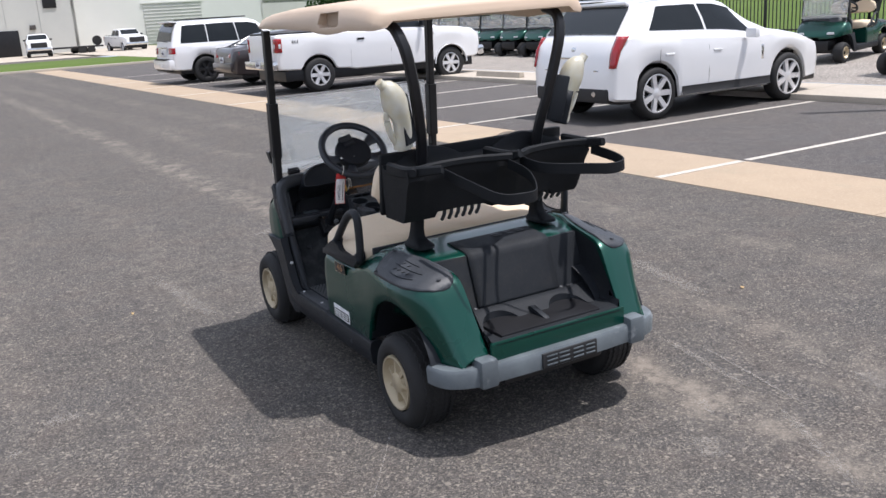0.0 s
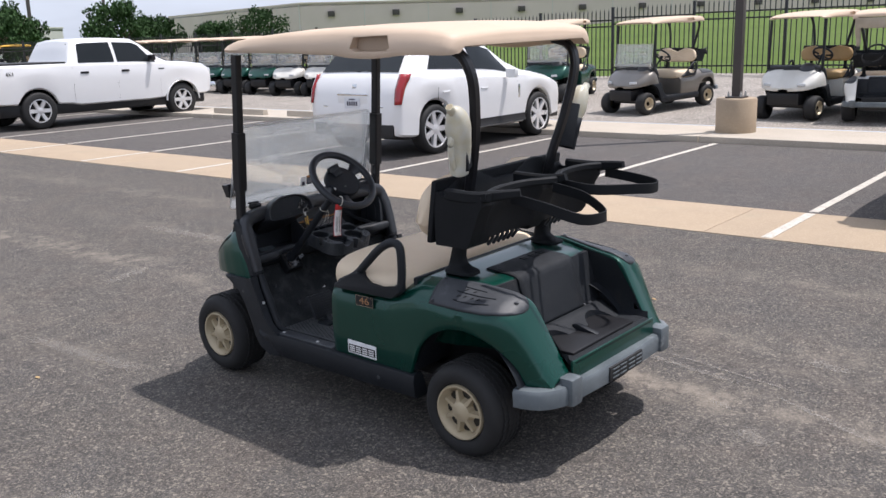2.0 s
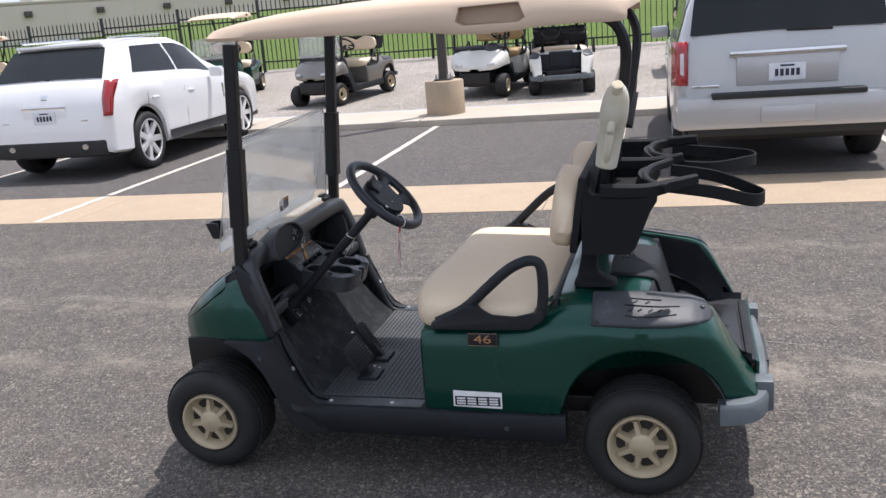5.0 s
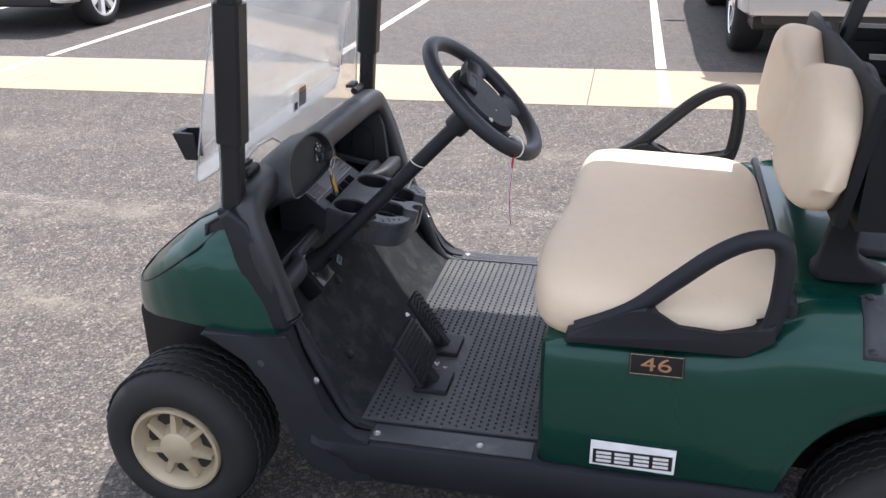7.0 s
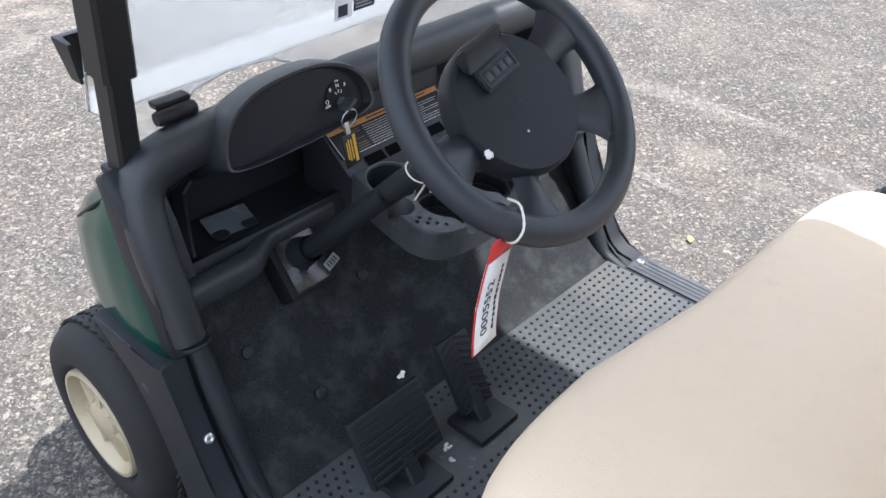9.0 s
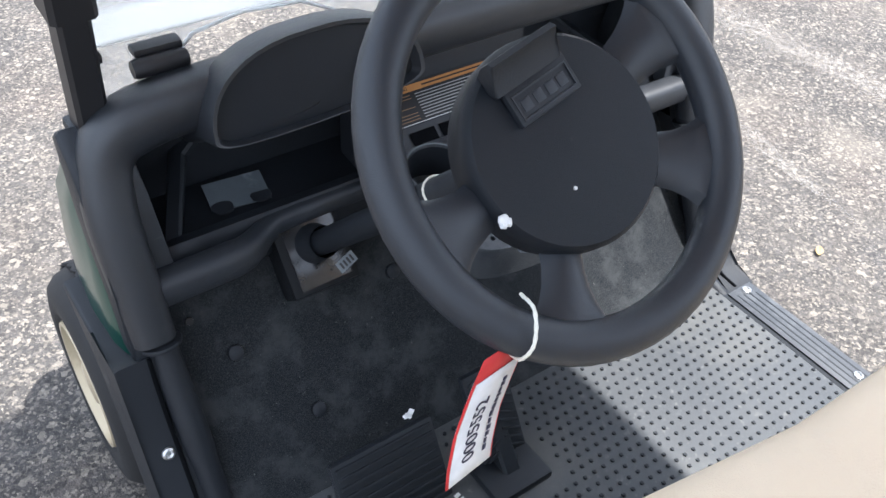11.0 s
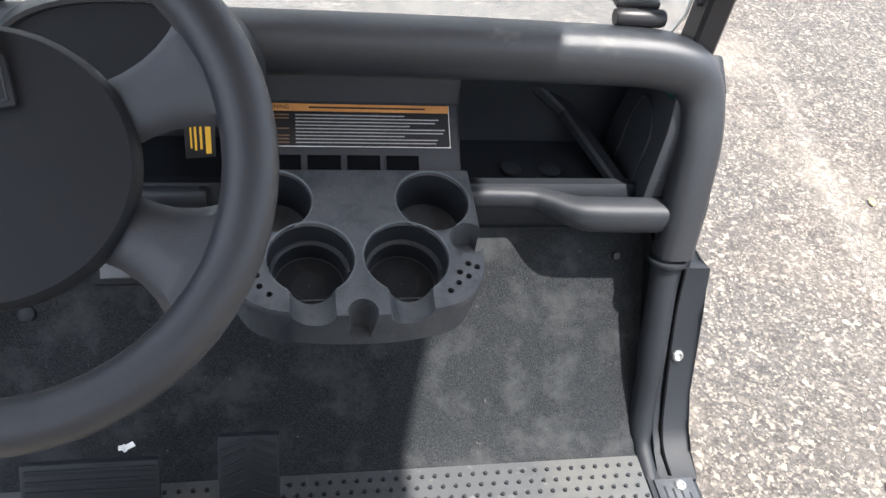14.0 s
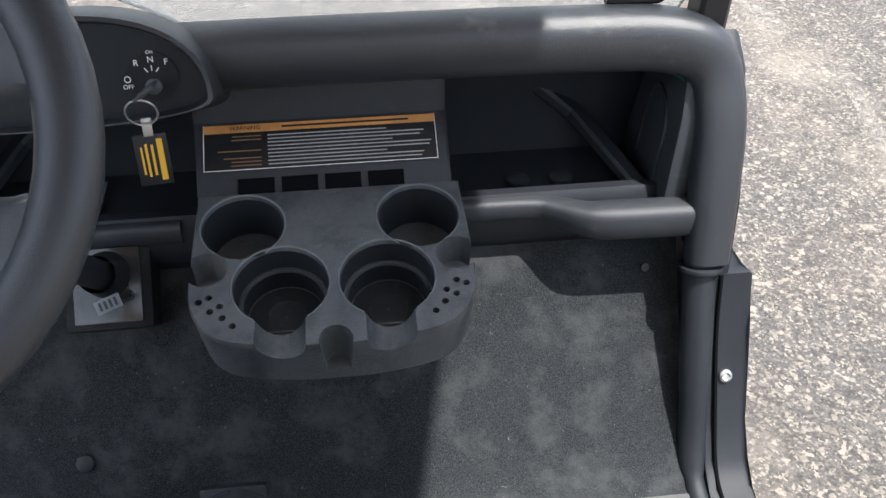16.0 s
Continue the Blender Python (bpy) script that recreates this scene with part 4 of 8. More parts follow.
    box(bm, (0.80, 0.05, 0.20), (0, 1.50, 0.46), 0.02)
    part("nose_liner", bm, RECESS, cart)
    # black A-pillar mouldings
    for s in (-1, 1):
        outer = [(1.240, 0.182), (1.312, 0.218), (1.345, 0.272), (1.362, 0.335), (1.395, 0.43), (1.44, 0.494), (1.486, 0.524), (1.55, 0.546), (1.54, 0.558), (1.43, 0.556), (1.371, 0.552)]
        inner = [(1.335, 0.572), (1.315, 0.495), (1.262, 0.382), (1.235, 0.335), (1.205, 0.312), (1.16, 0.308), (1.16, 0.195)]
        bm = bmesh.new()
        lo, hi = sorted((s * 0.490, s * 0.549))
        prism(bm, outer + inner, lo, hi, "x", 0.007, 3)
        pillar = part("pillar_moulding", bm, BLACK, cart, "black plastic side moulding with torx bolts")
        bm = bmesh.new()
        lathe(bm, [(0.009, 0.0), (0.0085, 0.003), (0.0055, 0.0045), (0.003, 0.002)], Matrix.Translation((s * 0.520, 1.288, 0.439)) @ Matrix.Rotation(radians(64.8), 4, "X"), 14)
        part("bolt", bm, STEEL, pillar)
        bm = bmesh.new()
        lathe(bm, [(0.010, 0.0), (0.009, 0.004), (0.005, 0.005)], Matrix.Translation((s * 0.545, 1.406, 0.488)) @ Matrix.Rotation(radians(90) * s, 4, "Y"), 14)
        part("bolt", bm, DECKGREY, pillar)
        bm = bmesh.new()                      # flat band between the rim and the cowl
        prism(bm, [(1.338, 0.560), (1.360, 0.66), (1.390, 0.755), (1.415, 0.815), (1.455, 0.845), (1.482, 0.828), (1.452, 0.73), (1.420, 0.64), (1.388, 0.555)], *sorted((s * 0.478, s * 0.521)), "x", 0.012, 3)
        part("pillar_band", bm, BLACK, pillar)
        bm = bmesh.new()                      # rolled edge of the toe board
        sweep(bm, smooth_path([(s * 0.478, 1.16, 0.290), (s * 0.478, 1.238, 0.326), (s * 0.480, 1.287, 0.432), (s * 0.484, 1.352, 0.575), (s * 0.485, 1.37, 0.61)], 5), circle(0.0205, 14), scales=[0.7] * 5 + [0.9] * 5 + [1.0] * 20)
        part("toe_edge", bm, BLACK, pillar)
        bm = bmesh.new()                      # open joint beside the rolled edge
        sweep(bm, smooth_path([(s * 0.506, 1.168, 0.309), (s * 0.506, 1.205, 0.3145), (s * 0.506, 1.232, 0.336), (s * 0.506, 1.259, 0.384), (s * 0.506, 1.312, 0.497), (s * 0.506, 1.333, 0.572)], 5), circle(0.0030, 6))
        part("joint", bm, RECESS, pillar)
    # dash rim
    rim_pts = [(-0.490, 1.352, 0.585), (-0.492, 1.374, 0.66), (-0.493, 1.402, 0.755), (-0.478, 1.426, 0.818), (-0.43, 1.434, 0.845), (-0.30, 1.435, 0.852), (0, 1.436, 0.854)]
    rim_pts = rim_pts + [(-x, y, z) for x, y, z in rim_pts[-2::-1]]
    bm = bmesh.new()
    sweep(bm, smooth_path(rim_pts, 5), [(0.036 * math.copysign(abs(c) ** 0.75, c), 0.033 * math.copysign(abs(d) ** 0.75, d)) for c, d in circle(1.0, 20)], up=(0, 1, 0), scales=[float(np.interp(p[2], [0.585, 0.67, 0.80, 0.84], [0.76, 0.82, 0.84, 1.0])) for p in smooth_path(rim_pts, 5)])
    part("dash_rim", bm, DASHRIM, cart, "rounded black dash rim, chalky on the passenger end")
    bm = bmesh.new()                          # dash back wall, shelf and front lip
    rows = []
    for y, z in ((1.445, 0.845), (1.53, 0.795), (1.565, 0.70), (1.555, 0.632), (1.44, 0.622), (1.432, 0.650), (1.42, 0.653), (1.412, 0.64), (1.412, 0.60), (1.43, 0.575)):
        rows.append([(x, y, z) for x in np.linspace(-0.48, 0.48, 11)])
    loft(bm, rows)
    thick(part("dash_shell", bm, BLACK, cart, "black plastic dash with open bins"), 0.006)
    for s in (-1, 1):
        bm = bmesh.new()
        prism(bm, [(1.45, 0.845), (1.54, 0.79), (1.565, 0.63), (1.385, 0.63), (1.40, 0.76), (1.425, 0.83)], *sorted((s * 0.446, s * 0.475)), "x", 0.004)
        for v in bm.verts:                    # leans outwards going up
            v.co.x += s * 0.10 * max(0.0, v.co.z - 0.64) - s * 0.012
        cheek = part("bin_cheek", bm, DASH, cart)
        bm = bmesh.new()
        sweep(bm, smooth_path([(s * (0.434 + 0.10 * (z - 0.64)), y, z) for y, z in ((1.43, 0.645), (1.435, 0.72), (1.455, 0.755), (1.49, 0.76), (1.505, 0.72), (1.505, 0.645))], 4), circle(0.0035, 6))
        part("pocket_seam", bm, BLACK, cheek)
        bm = bmesh.new()                      # slanted brace in the bin
        sweep(bm, [(s * 0.300, 1.560, 0.735), (s * 0.358, 1.552, 0.692), (s * 0.424, 1.43, 0.640)], rect(0.024, 0.018, 0.004))
        part("bin_brace", bm, BLACK, cheek)
        for k in range(2):
            bm = bmesh.new()
            lathe(bm, [(0.016, 0.0), (0.0155, 0.003), (0.012, 0.004)], Matrix.Translation((s * (0.272 + 0.058 * k), 1.483, 0.634)), 14)
            part("bin_boss", bm, DASH, cheek)
        # moulded hand rail: a flat lip that bulges into a grip
        bm = bmesh.new()
        sp = smooth_path([(s * 0.15, 1.414, 0.641), (s * 0.27, 1.412, 0.641), (s * 0.305, 1.402, 0.640), (s * 0.335, 1.384, 0.639), (s * 0.365, 1.376, 0.639), (s * 0.472, 1.374, 0.638)], 5)
        sec = [(0.021 * math.copysign(abs(c) ** 0.6, c), 0.023 * math.copysign(abs(d) ** 0.6, d)) for c, d in circle(1.0, 18)]
        sweep(bm, sp, sec, scales=[float(np.interp(abs(p.x), [0.29, 0.36], [0.62, 0.98])) for p in sp])
        part("grab_rail", bm, DASH, cart, "worn black moulded hand rail")
        bm = bmesh.new()
        lathe(bm, [(0.006, 0), (0.0055, 0.002)], Matrix.Translation((s * 0.430, 1.3945, 0.543)) @ Matrix.Rotation(radians(60), 4, "X"), 10)
        part("hole", bm, TUBE, cart)
        bm = bmesh.new()                      # collar at the foot of the rim
        lathe(bm, [(0.022, -0.005), (0.0275, -0.002), (0.0285, 0.001), (0.0275, 0.004), (0.022, 0.006)], Matrix.Translation((s * 0.484, 1.350, 0.574)) @ Matrix.Rotation(radians(-16), 4, "X"), 20, caps=False)
        part("rim_foot", bm, BLACK, cart)
    # instrument pod: a wide hood with a flat lower edge
    pod_m = Matrix.Translation((-0.230, 1.376, 0.821)) @ Matrix.Rotation(radians(76), 4, "X")

    def pod_ring(a, b, d):
        out = []
        for i in range(44):
            t = 2 * math.pi * i / 44
            c, sn = math.cos(t), math.sin(t)
            x = a * math.copysign(abs(c) ** (0.9 if c > 0 else 0.75), c)
            y = b * sn ** 0.9 if sn > 0 else -0.026 * b / 0.108 * abs(sn) ** 0.7
            out.append(pod_m @ Vector((x + 0.006, y + 0.013 + 0.006 * c + 0.38 * min(0.0, d + 0.03), d)))
        return out
    bm = bmesh.new()
    rows = [pod_ring(0.02, 0.012, -0.205), pod_ring(0.085, 0.046, -0.196), pod_ring(0.118, 0.067, -0.175), pod_ring(0.140, 0.084, -0.135), pod_ring(0.150, 0.094, -0.085), pod_ring(0.152, 0.097, -0.035), pod_ring(0.148, 0.094, 0.004), pod_ring(0.146, 0.092, 0.012), pod_ring(0.141, 0.087, 0.011), pod_ring(0.136, 0.082, -0.004)]
    loft(bm, rows, close_u=True)
    pod = part("instrument_pod", bm, DASHRIM, cart, "black hooded instrument pod with key switch")
    bm = bmesh.new()
    loft(bm, [pod_ring(0.137, 0.083, -0.004), pod_ring(0.08, 0.055, -0.003), pod_ring(0.004, 0.003, -0.003)], close_u=True, cap=True)
    part("pod_face", bm, HUB, pod)
    km = pod_m @ Matrix.Translation((0.092, 0.038, -0.0015)) @ Matrix.Scale(0.76, 4)
    bm = bmesh.new()
    lathe(bm, [(0.034, 0.0), (0.034, 0.0012)], km, 28)
    part("switch_disc", bm, RACK, pod)
    bm = bmesh.new()
    lathe(bm, [(0.011, 0.0), (0.011, 0.008), (0.008, 0.010)], km @ Matrix.Translation((0, -0.012, 0)), 16)
    part("key_barrel", bm, DECKGREY, pod)
    for word, x, y, sz in (("OFF", -0.034, -0.012, 0.0085), ("R", -0.020, 0.020, 0.0115), ("N", 0.0, 0.024, 0.0115), ("F", 0.020, 0.020, 0.0115), ("ON", 0.0, 0.034, 0.006)):
        text_part("switch_letter", word, sz, km @ Matrix.Translation((x, y, 0.0016)), PALEINK, pod)
    for ang in (127, 90, 53):
        bm = bmesh.new()
        a = radians(ang)
        box(bm, (0.0014, 0.007, 0.0006), (0, 0, 0), 0)
        for v in bm.verts:
            v.co = km @ Matrix.Rotation(a - radians(90), 4, "Z") @ (v.co + Vector((0, 0.0125, 0.0018)))
        part("switch_tick", bm, PALEINK, pod)
    bm = bmesh.new()
    sweep(bm, [km @ Vector((-0.034 + 0.004 * math.cos(a), -0.0015 + 0.004 * math.sin(a), 0.0018)) for a in [2 * math.pi * i / 14 for i in range(14)]], circle(0.0006, 5), closed=True)
    part("switch_tick", bm, PALEINK, pod)
    # centre stack, warning label and cup holder
    CX = 0.0265
    bm = bmesh.new()
    prism(bm, [(1.52, 0.845), (1.470, 0.835), (1.466, 0.754), (1.387, 0.697), (1.396, 0.64), (1.42, 0.60), (1.52, 0.60)], CX - 0.148, CX + 0.148, "x", 0.006)
    stack = part("centre_panel", bm, DASH, cart, "sloping black centre dash panel")
    sm = Matrix.Translation((CX - 0.002, 1.4385, 0.7350)) @ Matrix.Rotation(radians(35.1), 4, "X")
    bm = bmesh.new()
    box(bm, (0.275, 0.058, 0.0012), (0, 0, 0.0012), 0)
    for v in bm.verts:
        v.co = sm @ v.co
    lab = part("warning_label", bm, TUBE, stack, "black safety label with orange header and pale print")
    bm = bmesh.new()
    box(bm, (0.272, 0.010, 0.0006), (0, 0.0235, 0.0022), 0, None)
    for v in bm.verts:
        v.co = sm @ v.co
    part("label_header", bm, WARM, lab)
    text_part("label_word", "WARNING", 0.0075, sm @ Matrix.Translation((-0.088, 0.0235, 0.0027)), TUBE, lab, depth=0.0002)
    bm = bmesh.new()
    box(bm, (0.15, 0.0022, 0.0004), (0.03, 0.0235, 0.0027))
    for v in bm.verts:
        v.co = sm @ v.co
    part("print_line", bm, TUBE, lab)
    rnd = random.Random(4)
    for i in range(9):
        bm = bmesh.new()
        yy = 0.0135 - 0.0046 * i
        wl = rnd.uniform(0.178, 0.193) if i % 3 else rnd.uniform(0.13, 0.17)
        box(bm, (wl, 0.0014, 0.0003), (-0.062 + wl / 2, yy, 0.0021))
        for v in bm.verts:
            v.co = sm @ v.co
        part("print_line", bm, GREYINK, lab)
        if i in (0, 1, 4, 6, 7, 8):
            bm = bmesh.new()
            wl = rnd.uniform(0.03, 0.055)
            box(bm, (wl, 0.0013, 0.0003), (-0.070 - wl / 2, yy, 0.0021))
            for v in bm.verts:
                v.co = sm @ v.co
            part("print_line", bm, BROWNINK, lab)
    bm = bmesh.new()
    for a, b, c, d in ((0, -0.0285, 0.272, 0.0008), (-0.136, 0, 0.0008, 0.058), (0.136, 0, 0.0008, 0.058)):
        box(bm, (c, d, 0.0004), (a, b, 0.0022))
    for v in bm.verts:
        v.co = sm @ v.co
    part("label_border", bm, PALEINK, lab)
    lm = Matrix.Translation((CX - 0.004, 1.3975, 0.7062)) @ Matrix.Rotation(radians(35.1), 4, "X")
    for i, x in enumerate((-0.075, -0.025, 0.025, 0.075)):      # embossed block shapes
        bm = bmesh.new()
        box(bm, (0.042, 0.0215, 0.001), (x, 0.0, 0.0006), 0.0004)
        for v in bm.verts:
            v.co = lm @ v.co
        part("embossed_shape", bm, RECESS, stack)
    # cup holder block: a solid moulding with cups, notches and tee holes cut out
    cm = Matrix.Translation((CX + 0.005, 1.287, 0.683)) @ Matrix.Rotation(radians(12), 4, "X")
    hw, hd = 0.150, 0.103
    outline = [(-hw, hd), (-hw - 0.003, -0.01), (-hw + 0.002, -0.060), (-hw + 0.030, -hd + 0.006), (-0.06, -hd - 0.008), (0, -hd - 0.011), (0.06, -hd - 0.008), (hw - 0.030, -hd + 0.006), (hw - 0.002, -0.060), (hw + 0.003, -0.01), (hw, hd)]
    cups = [(-0.098, 0.054, 0.0455, 0.064), (0.098, 0.054, 0.0455, 0.064), (-0.056, -0.032, 0.0505, 0.062), (0.057, -0.032, 0.0505, 0.062)]
    path2 = smooth_path([(x, y, 0) for x, y in outline], 4)
    bm = bmesh.new()
    loft(bm, [[cm @ Vector((p.x * f, p.y * f, h)) for p in path2] for f, h in ((0.950, -0.070), (0.972, -0.068), (0.99, -0.03), (1.0, -0.008), (0.998, -0.003), (0.988, 0.0))], close_u=True, cap=True)
    block = part("cup_holder", bm, CUPS, cart, "dusty black four-cup holder block", 30)
    bm = bmesh.new()
    for cx, cy, r, dp in cups:
        lip = 0.006 if cy < 0 else 0.001
        lathe(bm, [(r - 0.001 - lip, -dp), (r - lip, -0.036), (r - 0.001, -0.033), (r, -0.005), (r + 0.0025, -0.0005), (r + 0.0065, 0.004)], cm @ Matrix.Translation((cx, cy, 0)), 36)
    for cx, cy, r, dp in cups[2:]:            # notch in the front wall of each front cup
        sweep(bm, [cm @ Vector((cx, cy - 0.03, 0.002)), cm @ Vector((cx, cy - 0.12, 0.002))], circle(0.026, 20))
    lathe(bm, [(0.013, -0.05), (0.0165, -0.02), (0.018, 0.006)], cm @ Matrix.Translation((0.0, -0.108, 0)), 20)
    for sx in (-1, 1):
        lathe(bm, [(0.017, -0.036), (0.021, -0.02), (0.0235, 0.006)], cm @ Matrix.Translation((sx * 0.135, -0.006, 0)), 20)
        for x, y in ((0.124, -0.040), (0.112, -0.052), (0.134, -0.045), (0.122, -0.058), (0.109, -0.067), (0.098, -0.078)):
            lathe(bm, [(0.0038, -0.02), (0.0040, 0.004)], cm @ Matrix.Translation((sx * (x + 0.006), y - 0.004, 0)), 8)
    carve(block, bm)
    for cx, cy, r, dp in cups:                # chalky worn lip of each cup, its highlight also put in as colour
        bm = bmesh.new()
        q = cm @ Matrix.Translation((cx, cy, -0.0012))
        sweep(bm, [q @ Vector(((r + 0.0016) * math.cos(a), (r + 0.0016) * math.sin(a), 0)) for a in [radians(-58) + radians(296) * k / 40 for k in range(41)]], circle(0.0011, 5), up=cm.to_3x3() @ Vector((0, 0, 1)))
        part("cup_lip", bm, BUMPER, block)
        bm = bmesh.new()                      # smooth wall, the cup's shade put in its colour, open towards the front notch
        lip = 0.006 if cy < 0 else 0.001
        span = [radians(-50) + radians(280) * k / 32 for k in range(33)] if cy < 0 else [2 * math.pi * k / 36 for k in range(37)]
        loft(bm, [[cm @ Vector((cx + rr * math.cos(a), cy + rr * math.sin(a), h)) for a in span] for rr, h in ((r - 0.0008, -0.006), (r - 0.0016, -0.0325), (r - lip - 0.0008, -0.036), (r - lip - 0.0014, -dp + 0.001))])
        part("cup_wall", bm, BLACK, block, "smooth cup lining, shade deep in the cup put in its colour")
    # paler ring on the step of each front cup, a highlight in colour
    for cx, cy, r, dp in cups[2:]:
        bm = bmesh.new()
        q = cm @ Matrix.Translation((cx, cy, -0.0335))
        sweep(bm, [q @ Vector(((r - 0.0035) * math.cos(a), (r - 0.0035) * math.sin(a), 0)) for a in [2 * math.pi * k / 32 for k in range(32)] if cy > 0 or math.sin(a) > -0.9], circle(0.0021, 6), closed=cy > 0, up=cm.to_3x3() @ Vector((0, 0, 1)))
        part("cup_ring", bm, DECKGREY, block)
        # dusty floor, its colour also darkened for the shade at the bottom
        bm = bmesh.new()
        lathe(bm, [(r - 0.009, 0.0006), (r * 0.55, 0.0012), (r * 0.5, 0.0022), (r * 0.42, 0.0022), (r * 0.40, 0.0012), (0.001, 0.0012)], cm @ Matrix.Translation((cx, cy, -dp)), 28, caps=False)
        part("cup_floor", bm, DUSTY, block, "dusty cup floor, darker in colour for the shade down there")
    for x, y, z in ((-0.301, 1.284, 0.384), (-0.385, 1.360, 0.485), (-0.12, 1.37, 0.50)):   # rubber plugs in the toe board
        bm = bmesh.new()
        lathe(bm, [(0.012, -0.003), (0.011, 0.003), (0.007, 0.005)], Matrix.Translation((x, y, z)) @ Matrix.Rotation(radians(52), 4, "X"), 14)
        part("plug", bm, BLACK, cart)
    # steering column and wheel
    wc = Vector((-0.243, 0.946, 1.040))
    ax = Vector((0, -0.705, 0.709)).normalized()
    base = wc - ax * 0.60
    bm = bmesh.new()
    sweep(bm, [base, wc - ax * 0.30], circle(0.0178, 14))
    sweep(bm, [wc - ax * 0.31, wc - ax * 0.06], circle(0.0178, 14))
    sweep(bm, [wc - ax * 0.10, wc - ax * 0.025], circle(0.027, 16))
    column = part("steering_column", bm, BLACK, cart, "black steering column")
    bm = bmesh.new()                          # white string tied round the column
    side = Vector((1, 0, 0))
    up_c = ax.cross(side)
    turn = [wc - ax * (0.222 + 0.006 * math.sin(a)) + (side * math.cos(a) + up_c * math.sin(a)) * 0.0190 for a in [2 * math.pi * i / 20 for i in range(20)]]
    sweep(bm, turn, circle(0.0013, 5), closed=True)
    knot = wc - ax * 0.222 + side * 0.0205 - up_c * 0.006
    sweep(bm, smooth_path([knot, knot + Vector((0.006, 0.012, -0.020)), knot + Vector((0.010, 0.030, -0.050)), knot + Vector((0.006, 0.040, -0.070))], 4), circle(0.0016, 5))
    sweep(bm, smooth_path([knot, knot + Vector((0.012, 0.006, -0.016)), knot + Vector((0.018, 0.018, -0.040)), knot + Vector((0.020, 0.022, -0.055))], 4), circle(0.0014, 5))
    part("tie_string", bm, WHITEP, column, "white string tied round the column")
    rot = Vector((0, 0, 1)).rotation_difference(ax).to_matrix().to_4x4()
    wm = Matrix.Translation(wc) @ rot
    bm = bmesh.new()
    R = 0.159
    sweep(bm, [wm @ Vector((R * math.cos(a), R * math.sin(a) + 0.0028, 0.0)) for a in [2 * math.pi * i / 56 for i in range(56)]], [(0.0178 * c, 0.0166 * d) for c, d in circle(1.0, 16)], closed=True, up=ax)
    sw = part("steering_wheel", bm, GRIP, cart, "black rubber-grip steering wheel")
    for ang, w0, w1 in ((194, 0.046, 0.108), (247, 0.044, 0.104), (335, 0.052, 0.120), (25, 0.050, 0.098)):
        a = radians(ang)
        bm = bmesh.new()
        rows = []
        for f in (0.0, 0.2, 0.4, 0.55, 0.68, 0.78, 0.86, 0.92, 0.96, 1.0):
            r = 0.06 + (R - 0.06 - 0.004) * f
            z = -0.022 + 0.020 * f
            w = w0 * (1 - 0.15 * math.sin(math.pi * f)) + (w1 - w0) * f ** 3.6
            c, sn = math.cos(a), math.sin(a)
            rows.append([wm @ Vector((r * c - q * sn, r * sn + q * c, z + h)) for q, h in ((-w / 2, 0), (-w / 2 + 0.008, 0.008), (0, 0.011), (w / 2 - 0.008, 0.008), (w / 2, 0), (w / 2 - 0.01, -0.008), (-w / 2 + 0.01, -0.008))])
        loft(bm, rows, close_u=True, cap=True)
        part("spoke", bm, GRIP, sw)
    bm = bmesh.new()
    lathe(bm, [(0.0905, -0.03), (0.093, -0.012), (0.092, -0.002), (0.0875, 0.003), (0.001, 0.005)], wm @ Matrix.Diagonal((1.0, 0.945, 1.0, 1.0)), 48, caps=False)
    hub = part("hub_pad", bm, HUB, sw, "smooth black steering wheel hub pad")
    bm = bmesh.new()
    lathe(bm, [(0.0018, 0.0035), (0.0014, 0.0052)], wm @ Matrix.Translation((-0.013, -0.036, 0)), 10)
    part("screw", bm, PALEINK, hub)
    bm = bmesh.new()
    rnd = random.Random(12)
    for x, y, w in ((-0.083, -0.0365, 0.0046), (-0.0805, -0.0392, 0.0040), (-0.0848, -0.0400, 0.0033)):
        ring = [(w * (0.85 + 0.3 * rnd.random()), k * math.pi / 7) for k in range(14)]
        loft(bm, [[Vector((x + r * f * math.cos(a), y + r * f * math.sin(a), 0.0028 + h)) for r, a in ring] for f, h in ((1.0, 0.0), (0.9, 0.002), (0.5, 0.0034), (0.06, 0.0036))], close_u=True, cap=True)
    for v in bm.verts:
        v.co = wm @ v.co
    part("paper_scrap", bm, PALEINK, hub)
    # score clip on the hub
    tm = wm @ Matrix.Translation((-0.020, 0.057, 0.008)) @ Matrix.Rotation(radians(13), 4, "Z") @ Matrix.Scale(1.08, 4)
    bm = bmesh.new()
    box(bm, (0.062, 0.030, 0.006), (0.004, -0.014, 0.0), 0.002)
    for v in bm.verts:
        v.co = tm @ v.co
    clip = part("score_clip", bm, BLACK, hub, "black spring clip for the score card")
    bm = bmesh.new()
    prism(bm, [(0.004, -0.002), (0.018, -0.002), (0.022, 0.006), (0.022, 0.016), (0.018, 0.020), (0.010, 0.010), (-0.002, 0.006), (-0.002, 0.003)], -0.035, 0.030, "x", 0.0022)
    for v in bm.verts:
        v.co = tm @ v.co
    part("clip_jaw", bm, BLACK, clip)
    bm = bmesh.new()
    for a, b, w, h in ((0.004, -0.006, 0.054, 0.0013), (0.004, -0.024, 0.054, 0.0013), (-0.023, -0.015, 0.0013, 0.019), (0.031, -0.015, 0.0013, 0.019)):
        box(bm, (w, h, 0.0012), (a, b - 0.001, 0.0034))
    for v in bm.verts:
        v.co = tm @ v.co
    part("clip_border", bm, GRIP, clip)
